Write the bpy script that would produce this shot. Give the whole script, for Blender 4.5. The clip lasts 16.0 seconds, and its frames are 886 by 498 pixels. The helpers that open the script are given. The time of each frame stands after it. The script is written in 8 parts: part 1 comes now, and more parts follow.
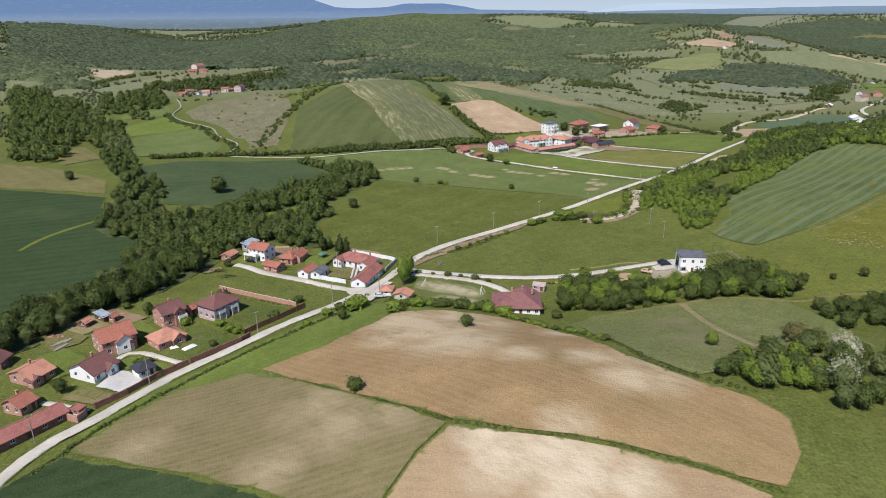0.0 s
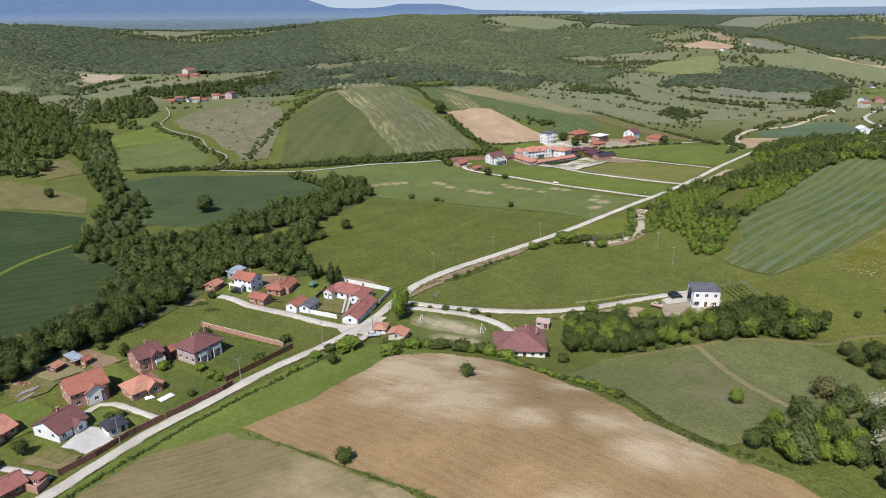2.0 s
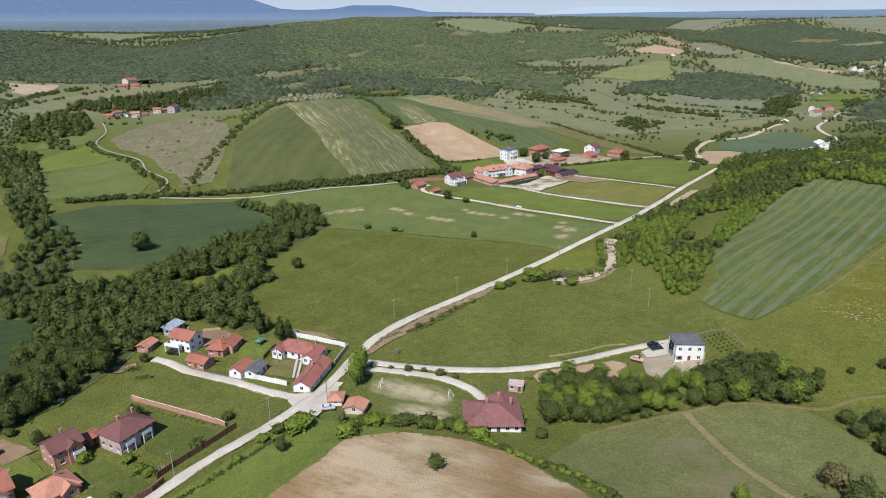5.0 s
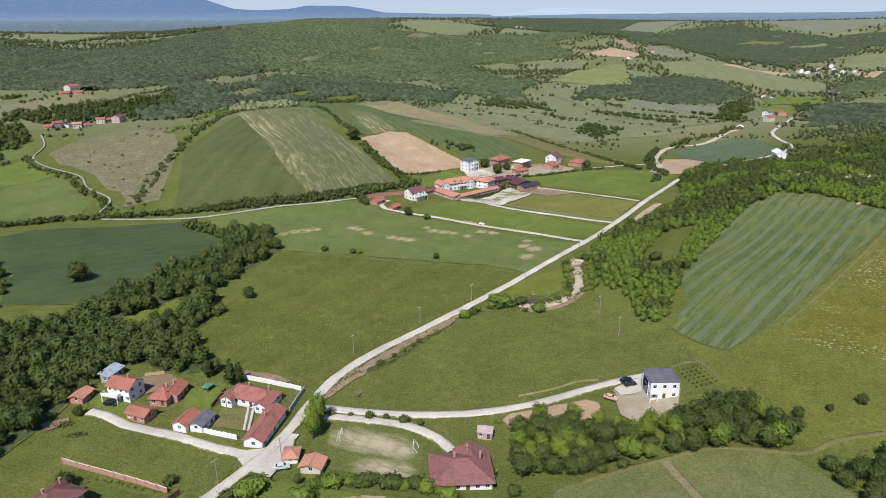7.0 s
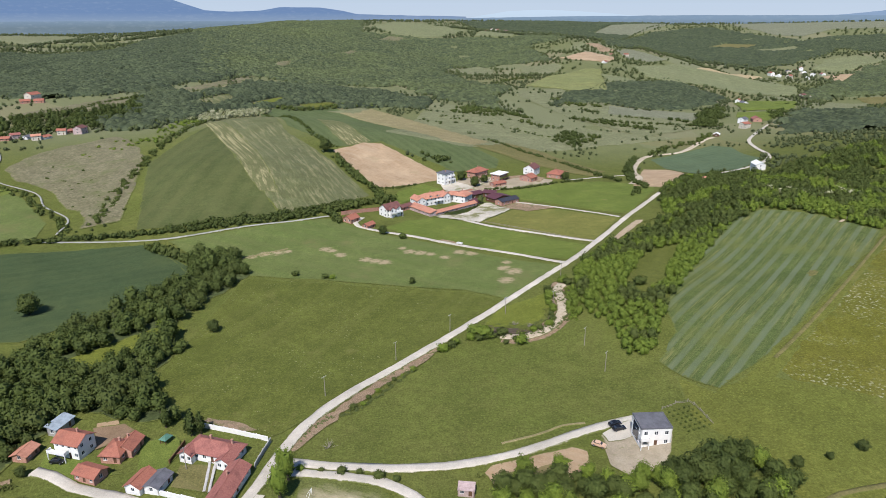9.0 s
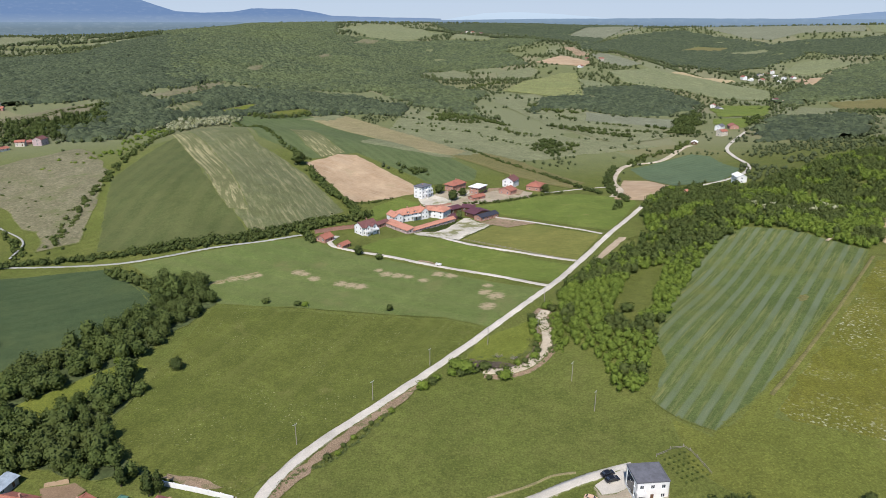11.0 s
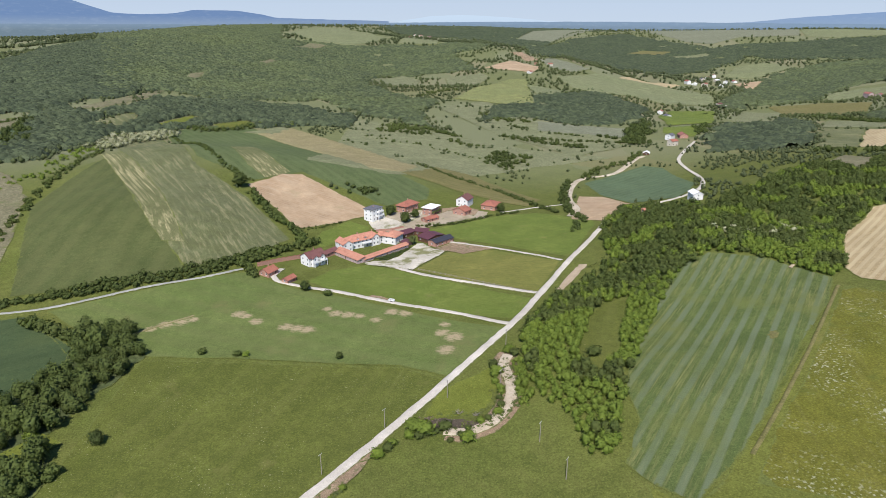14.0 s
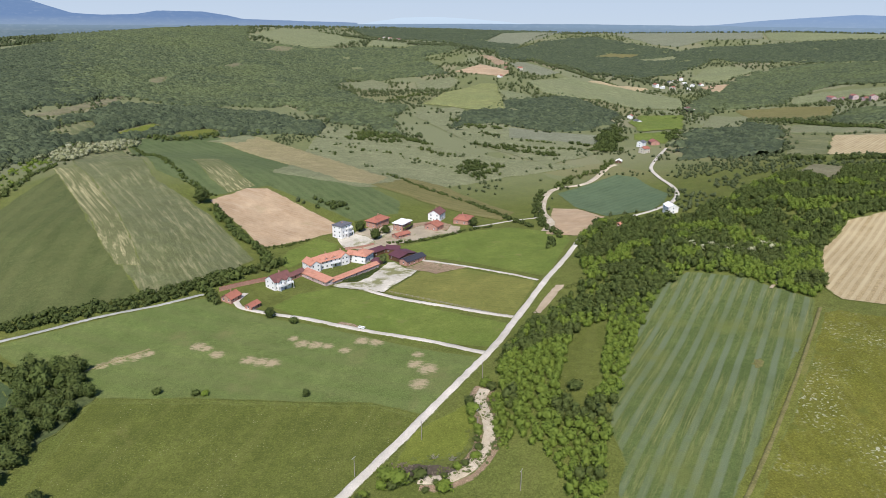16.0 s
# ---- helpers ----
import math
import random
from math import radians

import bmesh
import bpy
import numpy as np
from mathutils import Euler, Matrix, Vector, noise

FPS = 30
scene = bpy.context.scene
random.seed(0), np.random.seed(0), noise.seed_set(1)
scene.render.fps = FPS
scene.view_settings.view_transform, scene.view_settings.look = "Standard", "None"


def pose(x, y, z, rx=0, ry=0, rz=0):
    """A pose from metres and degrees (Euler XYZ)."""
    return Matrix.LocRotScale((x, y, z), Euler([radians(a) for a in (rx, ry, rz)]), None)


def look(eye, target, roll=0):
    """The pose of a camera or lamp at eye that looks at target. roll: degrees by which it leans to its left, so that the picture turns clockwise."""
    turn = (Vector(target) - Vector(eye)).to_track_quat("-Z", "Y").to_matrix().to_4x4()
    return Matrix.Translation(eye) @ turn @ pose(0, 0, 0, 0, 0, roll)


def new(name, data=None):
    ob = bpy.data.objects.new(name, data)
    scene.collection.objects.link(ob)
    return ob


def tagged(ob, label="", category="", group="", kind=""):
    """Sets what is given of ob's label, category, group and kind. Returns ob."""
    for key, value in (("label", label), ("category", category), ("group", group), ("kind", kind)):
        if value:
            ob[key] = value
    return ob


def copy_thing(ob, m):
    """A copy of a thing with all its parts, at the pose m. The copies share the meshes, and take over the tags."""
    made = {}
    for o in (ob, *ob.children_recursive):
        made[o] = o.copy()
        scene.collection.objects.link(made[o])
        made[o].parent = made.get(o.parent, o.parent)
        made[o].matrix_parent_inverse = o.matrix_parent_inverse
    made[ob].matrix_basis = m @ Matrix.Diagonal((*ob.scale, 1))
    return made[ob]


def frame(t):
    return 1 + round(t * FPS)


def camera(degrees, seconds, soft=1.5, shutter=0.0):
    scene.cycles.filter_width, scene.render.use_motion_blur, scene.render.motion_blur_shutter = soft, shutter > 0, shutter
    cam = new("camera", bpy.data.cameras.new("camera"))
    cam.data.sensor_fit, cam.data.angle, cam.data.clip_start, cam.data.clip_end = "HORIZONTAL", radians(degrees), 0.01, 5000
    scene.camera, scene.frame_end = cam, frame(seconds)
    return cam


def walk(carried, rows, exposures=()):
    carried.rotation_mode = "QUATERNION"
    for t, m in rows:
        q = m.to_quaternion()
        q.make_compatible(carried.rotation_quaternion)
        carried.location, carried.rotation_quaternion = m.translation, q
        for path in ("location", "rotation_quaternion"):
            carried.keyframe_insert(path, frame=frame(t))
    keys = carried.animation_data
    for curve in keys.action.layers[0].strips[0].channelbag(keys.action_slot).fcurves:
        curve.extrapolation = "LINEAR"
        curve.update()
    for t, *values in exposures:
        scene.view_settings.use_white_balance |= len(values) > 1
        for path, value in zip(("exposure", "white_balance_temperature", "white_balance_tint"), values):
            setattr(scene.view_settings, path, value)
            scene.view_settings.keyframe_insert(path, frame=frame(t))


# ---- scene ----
from mathutils import geometry

cam = camera(68.55, 16.0, soft=0.5)
PATH = [
    (0, pose(-0.00, 0.00, 96.60, 70.30, 0.62, -0.22)),
    (0.5, pose(-0.11, 4.68, 98.16, 70.26, 0.60, -0.20)),
    (1, pose(-0.24, 9.34, 99.71, 70.25, 0.59, -0.22)),
    (1.5, pose(-0.39, 13.99, 101.27, 70.24, 0.58, -0.35)),
    (2, pose(-0.56, 18.61, 102.84, 70.24, 0.58, -0.63)),
    (2.5, pose(-0.73, 23.20, 104.41, 70.23, 0.57, -0.94)),
    (3, pose(-0.87, 27.76, 105.98, 70.24, 0.55, -1.36)),
    (3.5, pose(-1.00, 32.30, 107.57, 70.25, 0.52, -1.96)),
    (4, pose(-1.10, 36.81, 109.15, 70.24, 0.50, -2.72)),
    (6.5, pose(-0.36, 58.11, 116.98, 70.24, 0.27, -7.36)),
    (7, pose(0.30, 62.31, 118.55, 70.22, 0.21, -8.15)),
    (7.5, pose(1.00, 66.52, 120.11, 70.23, 0.19, -8.92)),
    (8, pose(1.71, 70.73, 121.66, 70.25, 0.18, -9.38)),
    (8.5, pose(2.43, 74.97, 123.21, 70.27, 0.15, -9.83)),
    (9, pose(3.16, 79.22, 124.74, 70.29, 0.10, -10.25)),
    (11.5, pose(6.42, 101.09, 132.08, 70.39, -0.18, -13.02)),
    (12, pose(7.32, 105.43, 133.56, 70.40, -0.23, -13.76)),
    (12.5, pose(8.26, 109.77, 135.04, 70.42, -0.27, -14.47)),
    (13, pose(9.26, 114.11, 136.53, 70.45, -0.30, -15.22)),
    (13.5, pose(10.31, 118.44, 138.03, 70.48, -0.32, -15.96)),
    (14, pose(11.44, 122.78, 139.53, 70.50, -0.35, -16.68)),
    (14.5, pose(12.63, 127.10, 141.04, 70.53, -0.37, -17.39)),
    (15, pose(13.89, 131.41, 142.55, 70.55, -0.41, -18.08)),
    (15.5, pose(15.20, 135.71, 144.07, 70.57, -0.48, -18.79)),
    (16, pose(16.53, 140.00, 145.58, 70.59, -0.58, -19.24)),
]
walk(cam, PATH, ((0, 0.1), (16, 0.2)))

# ---- world, sun ----
SUN_TO = Vector((-0.41, -0.91, 1.28)).normalized()
world = bpy.data.worlds.new("world")
scene.world = world
world.use_nodes = True
sky = world.node_tree.nodes.new("ShaderNodeTexSky")
sky.sky_type, sky.sun_disc = "NISHITA", False
sky.sun_elevation = math.asin(SUN_TO.z)
sky.sun_rotation = math.atan2(SUN_TO.x, SUN_TO.y)
sky.air_density, sky.dust_density, sky.ozone_density = 0.7, 0.0, 6.0
world.node_tree.links.new(sky.outputs[0], world.node_tree.nodes["Background"].inputs[0])
world.node_tree.nodes["Background"].inputs[1].default_value = 0.13
sun = new("sun", bpy.data.lights.new("sun", "SUN"))
sun.data.energy, sun.data.angle, sun.data.color = 4.9, radians(0.5), (1.0, 0.955, 0.93)
sun.matrix_world = look(SUN_TO * 500, (0, 0, 0))

# ---- land form: a sum of smooth rises and hollows ----
RISES = []


def rise(x, y, h, rx, ry):
    RISES.append((x, y, h, rx, ry))


rise(10, 140, 12.1, 50, 45)
rise(75, 140, -0, 50, 50)
rise(0, 80, 6.6, 60, 50)
rise(110, 100, 15.5, 70, 60)
rise(-45, 110, -1.5, 35, 45)
rise(165, 270, 0.1, 50, 45)
rise(230, 345, 2.5, 50, 50)
rise(290, 370, -1.5, 60, 60)
rise(140, 325, 6.3, 30, 40)
rise(265, 430, 11.3, 45, 45)
rise(400, 490, 13.8, 90, 80)
rise(205, 240, 3.8, 60, 45)
rise(330, 280, 26.9, 100, 90)
rise(-60, 570, 20.8, 55, 55)
rise(5, 645, -1, 60, 55)
rise(-120, 540, -2.4, 55, 60)
rise(-40, 730, 28.2, 90, 80)
rise(110, 690, 8.9, 60, 50)
rise(-130, 366, 0.2, 70, 50)
rise(-240, 400, 6.5, 90, 80)
rise(-290, 740, 11.1, 130, 130)
rise(-375, 1040, 11.9, 200, 160)
rise(430, 830, -4.9, 150, 150)
rise(300, 690, -10.9, 110, 90)
rise(40, 190, -4.6, 25, 25)
rise(-75, 170, -1.1, 40, 40)
rise(130, 220, 4.1, 30, 30)
rise(600, 520, 24.8, 150, 120)
rise(60, 560, -5.3, 70, 60)
rise(-170, 640, 4.1, 80, 80)
# the hills and valleys beyond
rise(-560, 770, 2.3, 140, 190)
rise(-390, 870, 2, 140, 190)
rise(-200, 930, -0.3, 140, 190)
rise(0, 950, -0.4, 140, 190)
rise(390, 870, -1.3, 140, 190)
rise(560, 770, -2.1, 140, 190)
rise(710, 640, 3, 140, 190)
rise(820, 480, -6.2, 140, 190)
rise(-720, 990, 28.5, 170, 240)
rise(-520, 1110, -12.7, 170, 240)
rise(-300, 1180, 10.6, 170, 240)
rise(-60, 1220, -0.7, 170, 240)
rise(170, 1210, 6.2, 170, 240)
rise(400, 1150, -7.8, 170, 240)
rise(610, 1060, 2.3, 170, 240)
rise(800, 920, 6, 170, 240)
rise(960, 750, 14.3, 170, 240)
rise(1090, 550, 2.9, 170, 240)
rise(-920, 1260, 31, 200, 310)
rise(-680, 1400, -14.9, 200, 310)
rise(-430, 1500, 16.5, 200, 310)
rise(-160, 1550, 6.5, 200, 310)
rise(110, 1560, -1.8, 200, 310)
rise(380, 1510, 6.4, 200, 310)
rise(630, 1430, 15.1, 200, 310)
rise(870, 1290, -52, 200, 310)
rise(1080, 1120, -17.9, 200, 310)
rise(1260, 920, 24.6, 200, 310)
rise(-1180, 1620, 60.2, 250, 400)
rise(-880, 1800, 34.9, 250, 400)
rise(-550, 1920, -19.8, 250, 400)
rise(-210, 1990, 51, 250, 400)
rise(140, 2000, -7.6, 250, 400)
rise(480, 1940, -46, 250, 400)
rise(810, 1830, 48.5, 250, 400)
rise(1120, 1660, -19.6, 250, 400)
rise(1390, 1440, -42.2, 250, 400)
rise(1620, 1180, 39.6, 250, 400)
rise(-1530, 2100, 15.2, 360, 520)
rise(-1100, 2360, -15, 360, 520)
rise(-630, 2520, 23.7, 360, 520)
rise(-140, 2600, 33, 360, 520)
rise(360, 2570, 27.7, 360, 520)
rise(850, 2460, 38.2, 360, 520)
rise(1300, 2250, -2, 360, 520)
rise(1710, 1960, -51.1, 360, 520)
rise(2050, 1600, 9.6, 360, 520)
rise(2320, 1180, 4.2, 360, 520)
rise(-2000, 2750, 37.6, 510, 680)
rise(-1380, 3110, 5.2, 510, 680)
rise(-710, 3330, 5, 510, 680)
rise(0, 3400, 40.5, 510, 680)
rise(710, 3330, -10.2, 510, 680)
rise(1380, 3110, -27.7, 510, 680)
rise(2000, 2750, -35.8, 510, 680)
rise(2530, 2280, 26, 510, 680)
rise(2940, 1700, 6.1, 510, 680)
rise(-2530, 3480, 39, 700, 860)
rise(-1680, 3960, 7, 700, 860)
rise(-750, 4230, 9.8, 700, 860)
rise(230, 4290, 50.8, 700, 860)
rise(1190, 4130, 65.3, 700, 860)
rise(2080, 3760, 43.2, 700, 860)
rise(2880, 3200, 47.4, 700, 860)
rise(3520, 2470, 59, 700, 860)


def spurs(x, y):
    """Low spurs and ravines that run down the far hillsides."""
    d = np.hypot(x, y)
    m = np.clip((d - 1150) / 500, 0, 1) * np.clip((4300 - d) / 1500, 0.2, 1)
    u, v = x + 60 * np.sin(y / 190.0 + 1), y + 60 * np.sin(x / 230.0)
    return m * (6.0 * np.sin(u / 95.0) * np.cos(v / 310.0) + 3.2 * np.sin((u * 0.8 + v * 0.6) / 47.0 + 1.2 * np.sin(v / 120.0)))


def height(x, y):
    z = np.zeros_like(np.asarray(x, float)) - 1.5
    for cx, cy, h, rx, ry in RISES:
        z = z + h * np.exp(-(((x - cx) / rx) ** 2 + ((y - cy) / ry) ** 2) / 2)
    return z + spurs(np.asarray(x, float), np.asarray(y, float))


def ground_at(x, y):
    return float(height(np.array([x]), np.array([y]))[0])


# ---- materials ----
class Nodes:
    """A small helper round one material's node tree."""

    def __init__(self, name):
        self.m = bpy.data.materials.new(name)
        self.m.use_nodes = True
        self.t = self.m.node_tree
        self.b = self.t.nodes["Principled BSDF"]
        self.pos = self.t.nodes.new("ShaderNodeNewGeometry").outputs["Position"]

    def add(self, kind, **inputs):
        n = self.t.nodes.new(kind)
        for k, v in inputs.items():
            self.put(n.inputs[k.replace("_", " ")], v)
        return n

    def put(self, socket, v):
        if isinstance(v, bpy.types.NodeSocket):
            self.t.links.new(v, socket)
        elif isinstance(v, tuple) and len(v) == 3 and socket.type == "RGBA":
            socket.default_value = (*v, 1)
        else:
            socket.default_value = v

    def noise(self, scale, detail=4.0, rough=0.55, vec=None, stretch=None, turn=0.0):
        if vec is None:
            vec = self.pos
        if stretch:
            mp = self.add("ShaderNodeMapping", Vector=vec)
            mp.vector_type = "TEXTURE"
            mp.inputs["Rotation"].default_value = (0, 0, radians(turn))
            mp.inputs["Scale"].default_value = stretch
            vec = mp.outputs[0]
        n = self.add("ShaderNodeTexNoise", Vector=vec, Scale=scale, Detail=detail, Roughness=rough)
        return n.outputs["Fac"]

    def ramp(self, fac, lo, hi):
        n = self.add("ShaderNodeMapRange", Value=fac)
        n.inputs["From Min"].default_value, n.inputs["From Max"].default_value = lo, hi
        return n.outputs[0]

    def mix(self, fac, a, b, mode="MIX"):
        n = self.t.nodes.new("ShaderNodeMix")
        n.data_type, n.blend_type = "RGBA", mode
        self.put(n.inputs[0], fac), self.put(n.inputs[6], a), self.put(n.inputs[7], b)
        return n.outputs[2]

    def math(self, op, a, b=0.0):
        n = self.t.nodes.new("ShaderNodeMath")
        n.operation = op
        self.put(n.inputs[0], a), self.put(n.inputs[1], b)
        return n.outputs[0]

    def bump(self, h, strength=0.4, dist=0.2):
        n = self.add("ShaderNodeBump", Height=h, Strength=strength, Distance=dist)
        self.t.links.new(n.outputs[0], self.b.inputs["Normal"])

    def done(self, col, rough=0.9, spec=0.2, metal=0.0):
        self.put(self.b.inputs["Base Color"], col)
        self.put(self.b.inputs["Roughness"], rough)
        self.b.inputs["Specular IOR Level"].default_value = spec
        self.b.inputs["Metallic"].default_value = metal
        return self.m


def land(name, a, b, c, big=0.012, small=0.25, rows=None, patch=None, bump=0.5, fleck=None, streaks=None, more=None, blots=None, bands=None, grain=1.3):
    """Grass or soil: a to b over wide patches, c in fine grain. rows: (period, turn, colour, amount); patch: (scale, lo, hi, colour)."""
    n = Nodes(name)
    col = n.mix(n.ramp(n.noise(big, 5, 0.6), 0.35, 0.65), a, b)
    col = n.mix(n.math("MULTIPLY", n.ramp(n.noise(big * 7, 5, 0.65), 0.42, 0.72), 0.55), col, c)
    mottle = n.noise(0.055, 6, 0.72)
    col = n.mix(n.math("MULTIPLY", n.ramp(mottle, 0.5, 0.68), 0.6), col, tuple(0.66 * v for v in a))
    col = n.mix(n.math("MULTIPLY", n.ramp(mottle, 0.47, 0.32), 0.5), col, tuple(min(1.38 * v, 0.9) for v in b))
    fine = n.noise(small, 8, 0.75)
    tuft = n.noise(small * 4.5, 4, 0.7)
    col = n.mix(n.math("MULTIPLY", n.ramp(fine, 0.38, 0.68), 0.5 * grain), col, tuple(0.62 * v for v in a))
    col = n.mix(n.math("MULTIPLY", n.ramp(tuft, 0.5, 0.68), 0.5 * grain), col, tuple(0.45 * v for v in a))
    col = n.mix(n.math("MULTIPLY", n.ramp(tuft, 0.46, 0.3), 0.45 * grain), col, tuple(min(1.5 * v, 0.9) for v in b))
    if rows:
        period, turn, colour, amount = rows
        streak = n.noise(1.0 / period, 3, 0.5, stretch=(16.0, 1.0, 1.0), turn=turn)
        mp = n.add("ShaderNodeMapping", Vector=n.pos)
        mp.vector_type = "TEXTURE"
        mp.inputs["Rotation"].default_value = (0, 0, radians(turn))
        w = n.add("ShaderNodeTexWave", Vector=mp.outputs[0], Scale=0.314 / period, Distortion=1.6, Detail=3.0)
        w.bands_direction = "Y"
        w.inputs["Detail Scale"].default_value = 0.25
        f = n.math("MULTIPLY", n.math("ADD", n.math("MULTIPLY", n.ramp(w.outputs["Fac"], 0.35, 0.75), 0.6), n.math("MULTIPLY", n.ramp(streak, 0.4, 0.65), 0.6)), amount)
        col = n.mix(f, col, colour)
    if streaks:
        period, turn, colour, amount = streaks
        s1 = n.ramp(n.noise(1.0 / period, 2, 0.5, stretch=(60.0, 1.0, 1.0), turn=turn), 0.47, 0.62)
        s2 = n.ramp(n.noise(3.0 / period, 3, 0.6, stretch=(40.0, 1.0, 1.0), turn=turn), 0.4, 0.65)
        col = n.mix(n.math("MULTIPLY", n.math("MULTIPLY", s1, n.math("MULTIPLY", n.math("ADD", n.math("MULTIPLY", s2, 0.7), 0.3), n.ramp(n.noise(0.02, 5, 0.65), 0.36, 0.6))), amount), col, colour)
    if bands:
        period, turn, colour, amount = bands
        mp = n.add("ShaderNodeMapping", Vector=n.pos)
        mp.vector_type = "TEXTURE"
        mp.inputs["Rotation"].default_value = (0, 0, radians(turn))
        w = n.add("ShaderNodeTexWave", Vector=mp.outputs[0], Scale=0.314 / period, Distortion=1.5, Detail=5.0)
        w.bands_direction = "Y"
        w.inputs["Detail Scale"].default_value = 0.35
        worn = n.math("ADD", n.math("MULTIPLY", n.ramp(n.noise(0.03, 4, 0.6), 0.3, 0.6), 0.6), 0.4)
        col = n.mix(n.math("MULTIPLY", n.math("MULTIPLY", n.ramp(w.outputs["Fac"], 0.52, 0.82), worn), amount), col, colour)
    if more:
        col = more(n, col)
    if patch:
        sc, lo, hi, colour = patch
        col = n.mix(n.ramp(n.noise(sc, 7, 0.62), lo, hi), col, colour)
    if blots:
        places, colour, edge, grain_scale = blots
        rough = n.noise(grain_scale * 1.6, 6, 0.75, stretch=(2.6, 1.0, 1.0), turn=-38)
        mask = None
        for x, y, r in places:
            d = n.add("ShaderNodeVectorMath")
            d.operation = "DISTANCE"
            flat = n.add("ShaderNodeVectorMath")
            flat.operation = "MULTIPLY"
            n.put(flat.inputs[0], n.pos)
            flat.inputs[1].default_value = (1, 1, 0)
            n.put(d.inputs[0], flat.outputs[0])
            d.inputs[1].default_value = (x, y, 0)
            m = n.ramp(d.outputs["Value"], r * 1.7, 0.0)
            mask = m if mask is None else n.math("MAXIMUM", mask, m)
        worn = n.ramp(rough, 0.3, 0.68)
        low, high = edge
        col = n.mix(n.math("MULTIPLY", n.ramp(n.math("MULTIPLY", mask, n.math("ADD", worn, 0.25)), low, high), 0.85), col, colour)
    if fleck:
        sc, lo, hi, colour = fleck
        spots = n.math("MULTIPLY", n.ramp(n.noise(sc, 2, 0.5), lo, hi), n.ramp(n.noise(sc * 0.04, 4, 0.6), 0.45, 0.62))
        col = n.mix(spots, col, colour)
    if name != "meadow_grass" and name != "bark":
        # grass creeps in along the borders
        rim = n.t.nodes.new("ShaderNodeAttribute")
        rim.attribute_name = "rim"
        creep = n.math("ADD", rim.outputs["Fac"], n.math("MULTIPLY", n.math("SUBTRACT", n.noise(0.45, 5, 0.7), 0.5), 0.7))
        grass = n.mix(n.ramp(tuft, 0.4, 0.65), (0.140, 0.155, 0.042), (0.092, 0.110, 0.030))
        col = n.mix(n.ramp(creep, 0.06, 0.24), grass, col)
    n.bump(n.math("ADD", fine, n.noise(small * 4, 3)), bump, 0.35)
    return n.done(col, 0.95, 0.1)


def parcels(n, col):
    """Old parcels of land, each with its own tint, over the hills beyond the valley; the tints are paled for haze."""
    mp = n.add("ShaderNodeMapping", Vector=n.pos)
    mp.inputs["Rotation"].default_value = (0, 0, 0.6)
    mp.inputs["Scale"].default_value = (1.0, 0.55, 0.0)
    warp = n.add("ShaderNodeTexNoise", Vector=n.pos, Scale=0.012)
    off = n.add("ShaderNodeVectorMath")
    off.operation = "MULTIPLY_ADD"
    n.put(off.inputs[0], warp.outputs["Color"])
    off.inputs[1].default_value = (45, 45, 0)
    n.put(off.inputs[2], mp.outputs[0])
    v = n.add("ShaderNodeTexVoronoi", Vector=off.outputs[0], Scale=0.0085)
    sep = n.add("ShaderNodeSeparateXYZ", Vector=v.outputs["Color"])
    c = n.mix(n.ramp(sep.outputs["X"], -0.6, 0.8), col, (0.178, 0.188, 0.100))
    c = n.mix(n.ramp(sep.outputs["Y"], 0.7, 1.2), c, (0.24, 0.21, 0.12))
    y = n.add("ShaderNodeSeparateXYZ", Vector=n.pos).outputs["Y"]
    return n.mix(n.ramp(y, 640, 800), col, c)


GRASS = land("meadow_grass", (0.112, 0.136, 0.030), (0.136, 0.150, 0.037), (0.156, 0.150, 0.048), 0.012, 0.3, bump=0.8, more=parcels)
MEADOW = land("lush_meadow", (0.101, 0.121, 0.025), (0.129, 0.141, 0.032), (0.088, 0.101, 0.023), 0.014, 0.35, fleck=(1.3, 0.66, 0.74, (0.36, 0.33, 0.20)), streaks=(7, 57, (0.150, 0.155, 0.045), 0.35), rows=(9, 57, (0.140, 0.145, 0.042), 0.06), patch=(0.05, 0.62, 0.8, (0.178, 0.163, 0.056)))
MEADOW_GOLD = land("golden_paddock", (0.165, 0.172, 0.042), (0.196, 0.188, 0.052), (0.138, 0.150, 0.036), 0.02, 0.35, rows=(3, -40, (0.21, 0.20, 0.066), 0.25), patch=(0.03, 0.55, 0.75, (0.125, 0.150, 0.036)))
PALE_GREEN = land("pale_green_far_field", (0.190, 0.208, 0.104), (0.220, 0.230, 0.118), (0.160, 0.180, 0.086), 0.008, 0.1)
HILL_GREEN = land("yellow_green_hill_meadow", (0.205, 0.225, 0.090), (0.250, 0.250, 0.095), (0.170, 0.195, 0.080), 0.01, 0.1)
WORN = land("worn_dry_grass", (0.27, 0.235, 0.115), (0.32, 0.265, 0.145), (0.17, 0.165, 0.065), 0.05, 0.5)
MEADOW_DRY = land("dry_meadow", (0.158, 0.150, 0.052), (0.185, 0.164, 0.065), (0.127, 0.131, 0.044), 0.02, 0.3, rows=(8, -45, (0.196, 0.166, 0.075), 0.4))
# olive grass of the far slopes, with distance haze lifted into its colour
MEADOW_OLIVE = land("haze_paled_olive_pasture", (0.190, 0.202, 0.104), (0.218, 0.222, 0.122), (0.160, 0.174, 0.086), 0.012, 0.12, patch=(0.02, 0.6, 0.75, (0.214, 0.187, 0.114)))
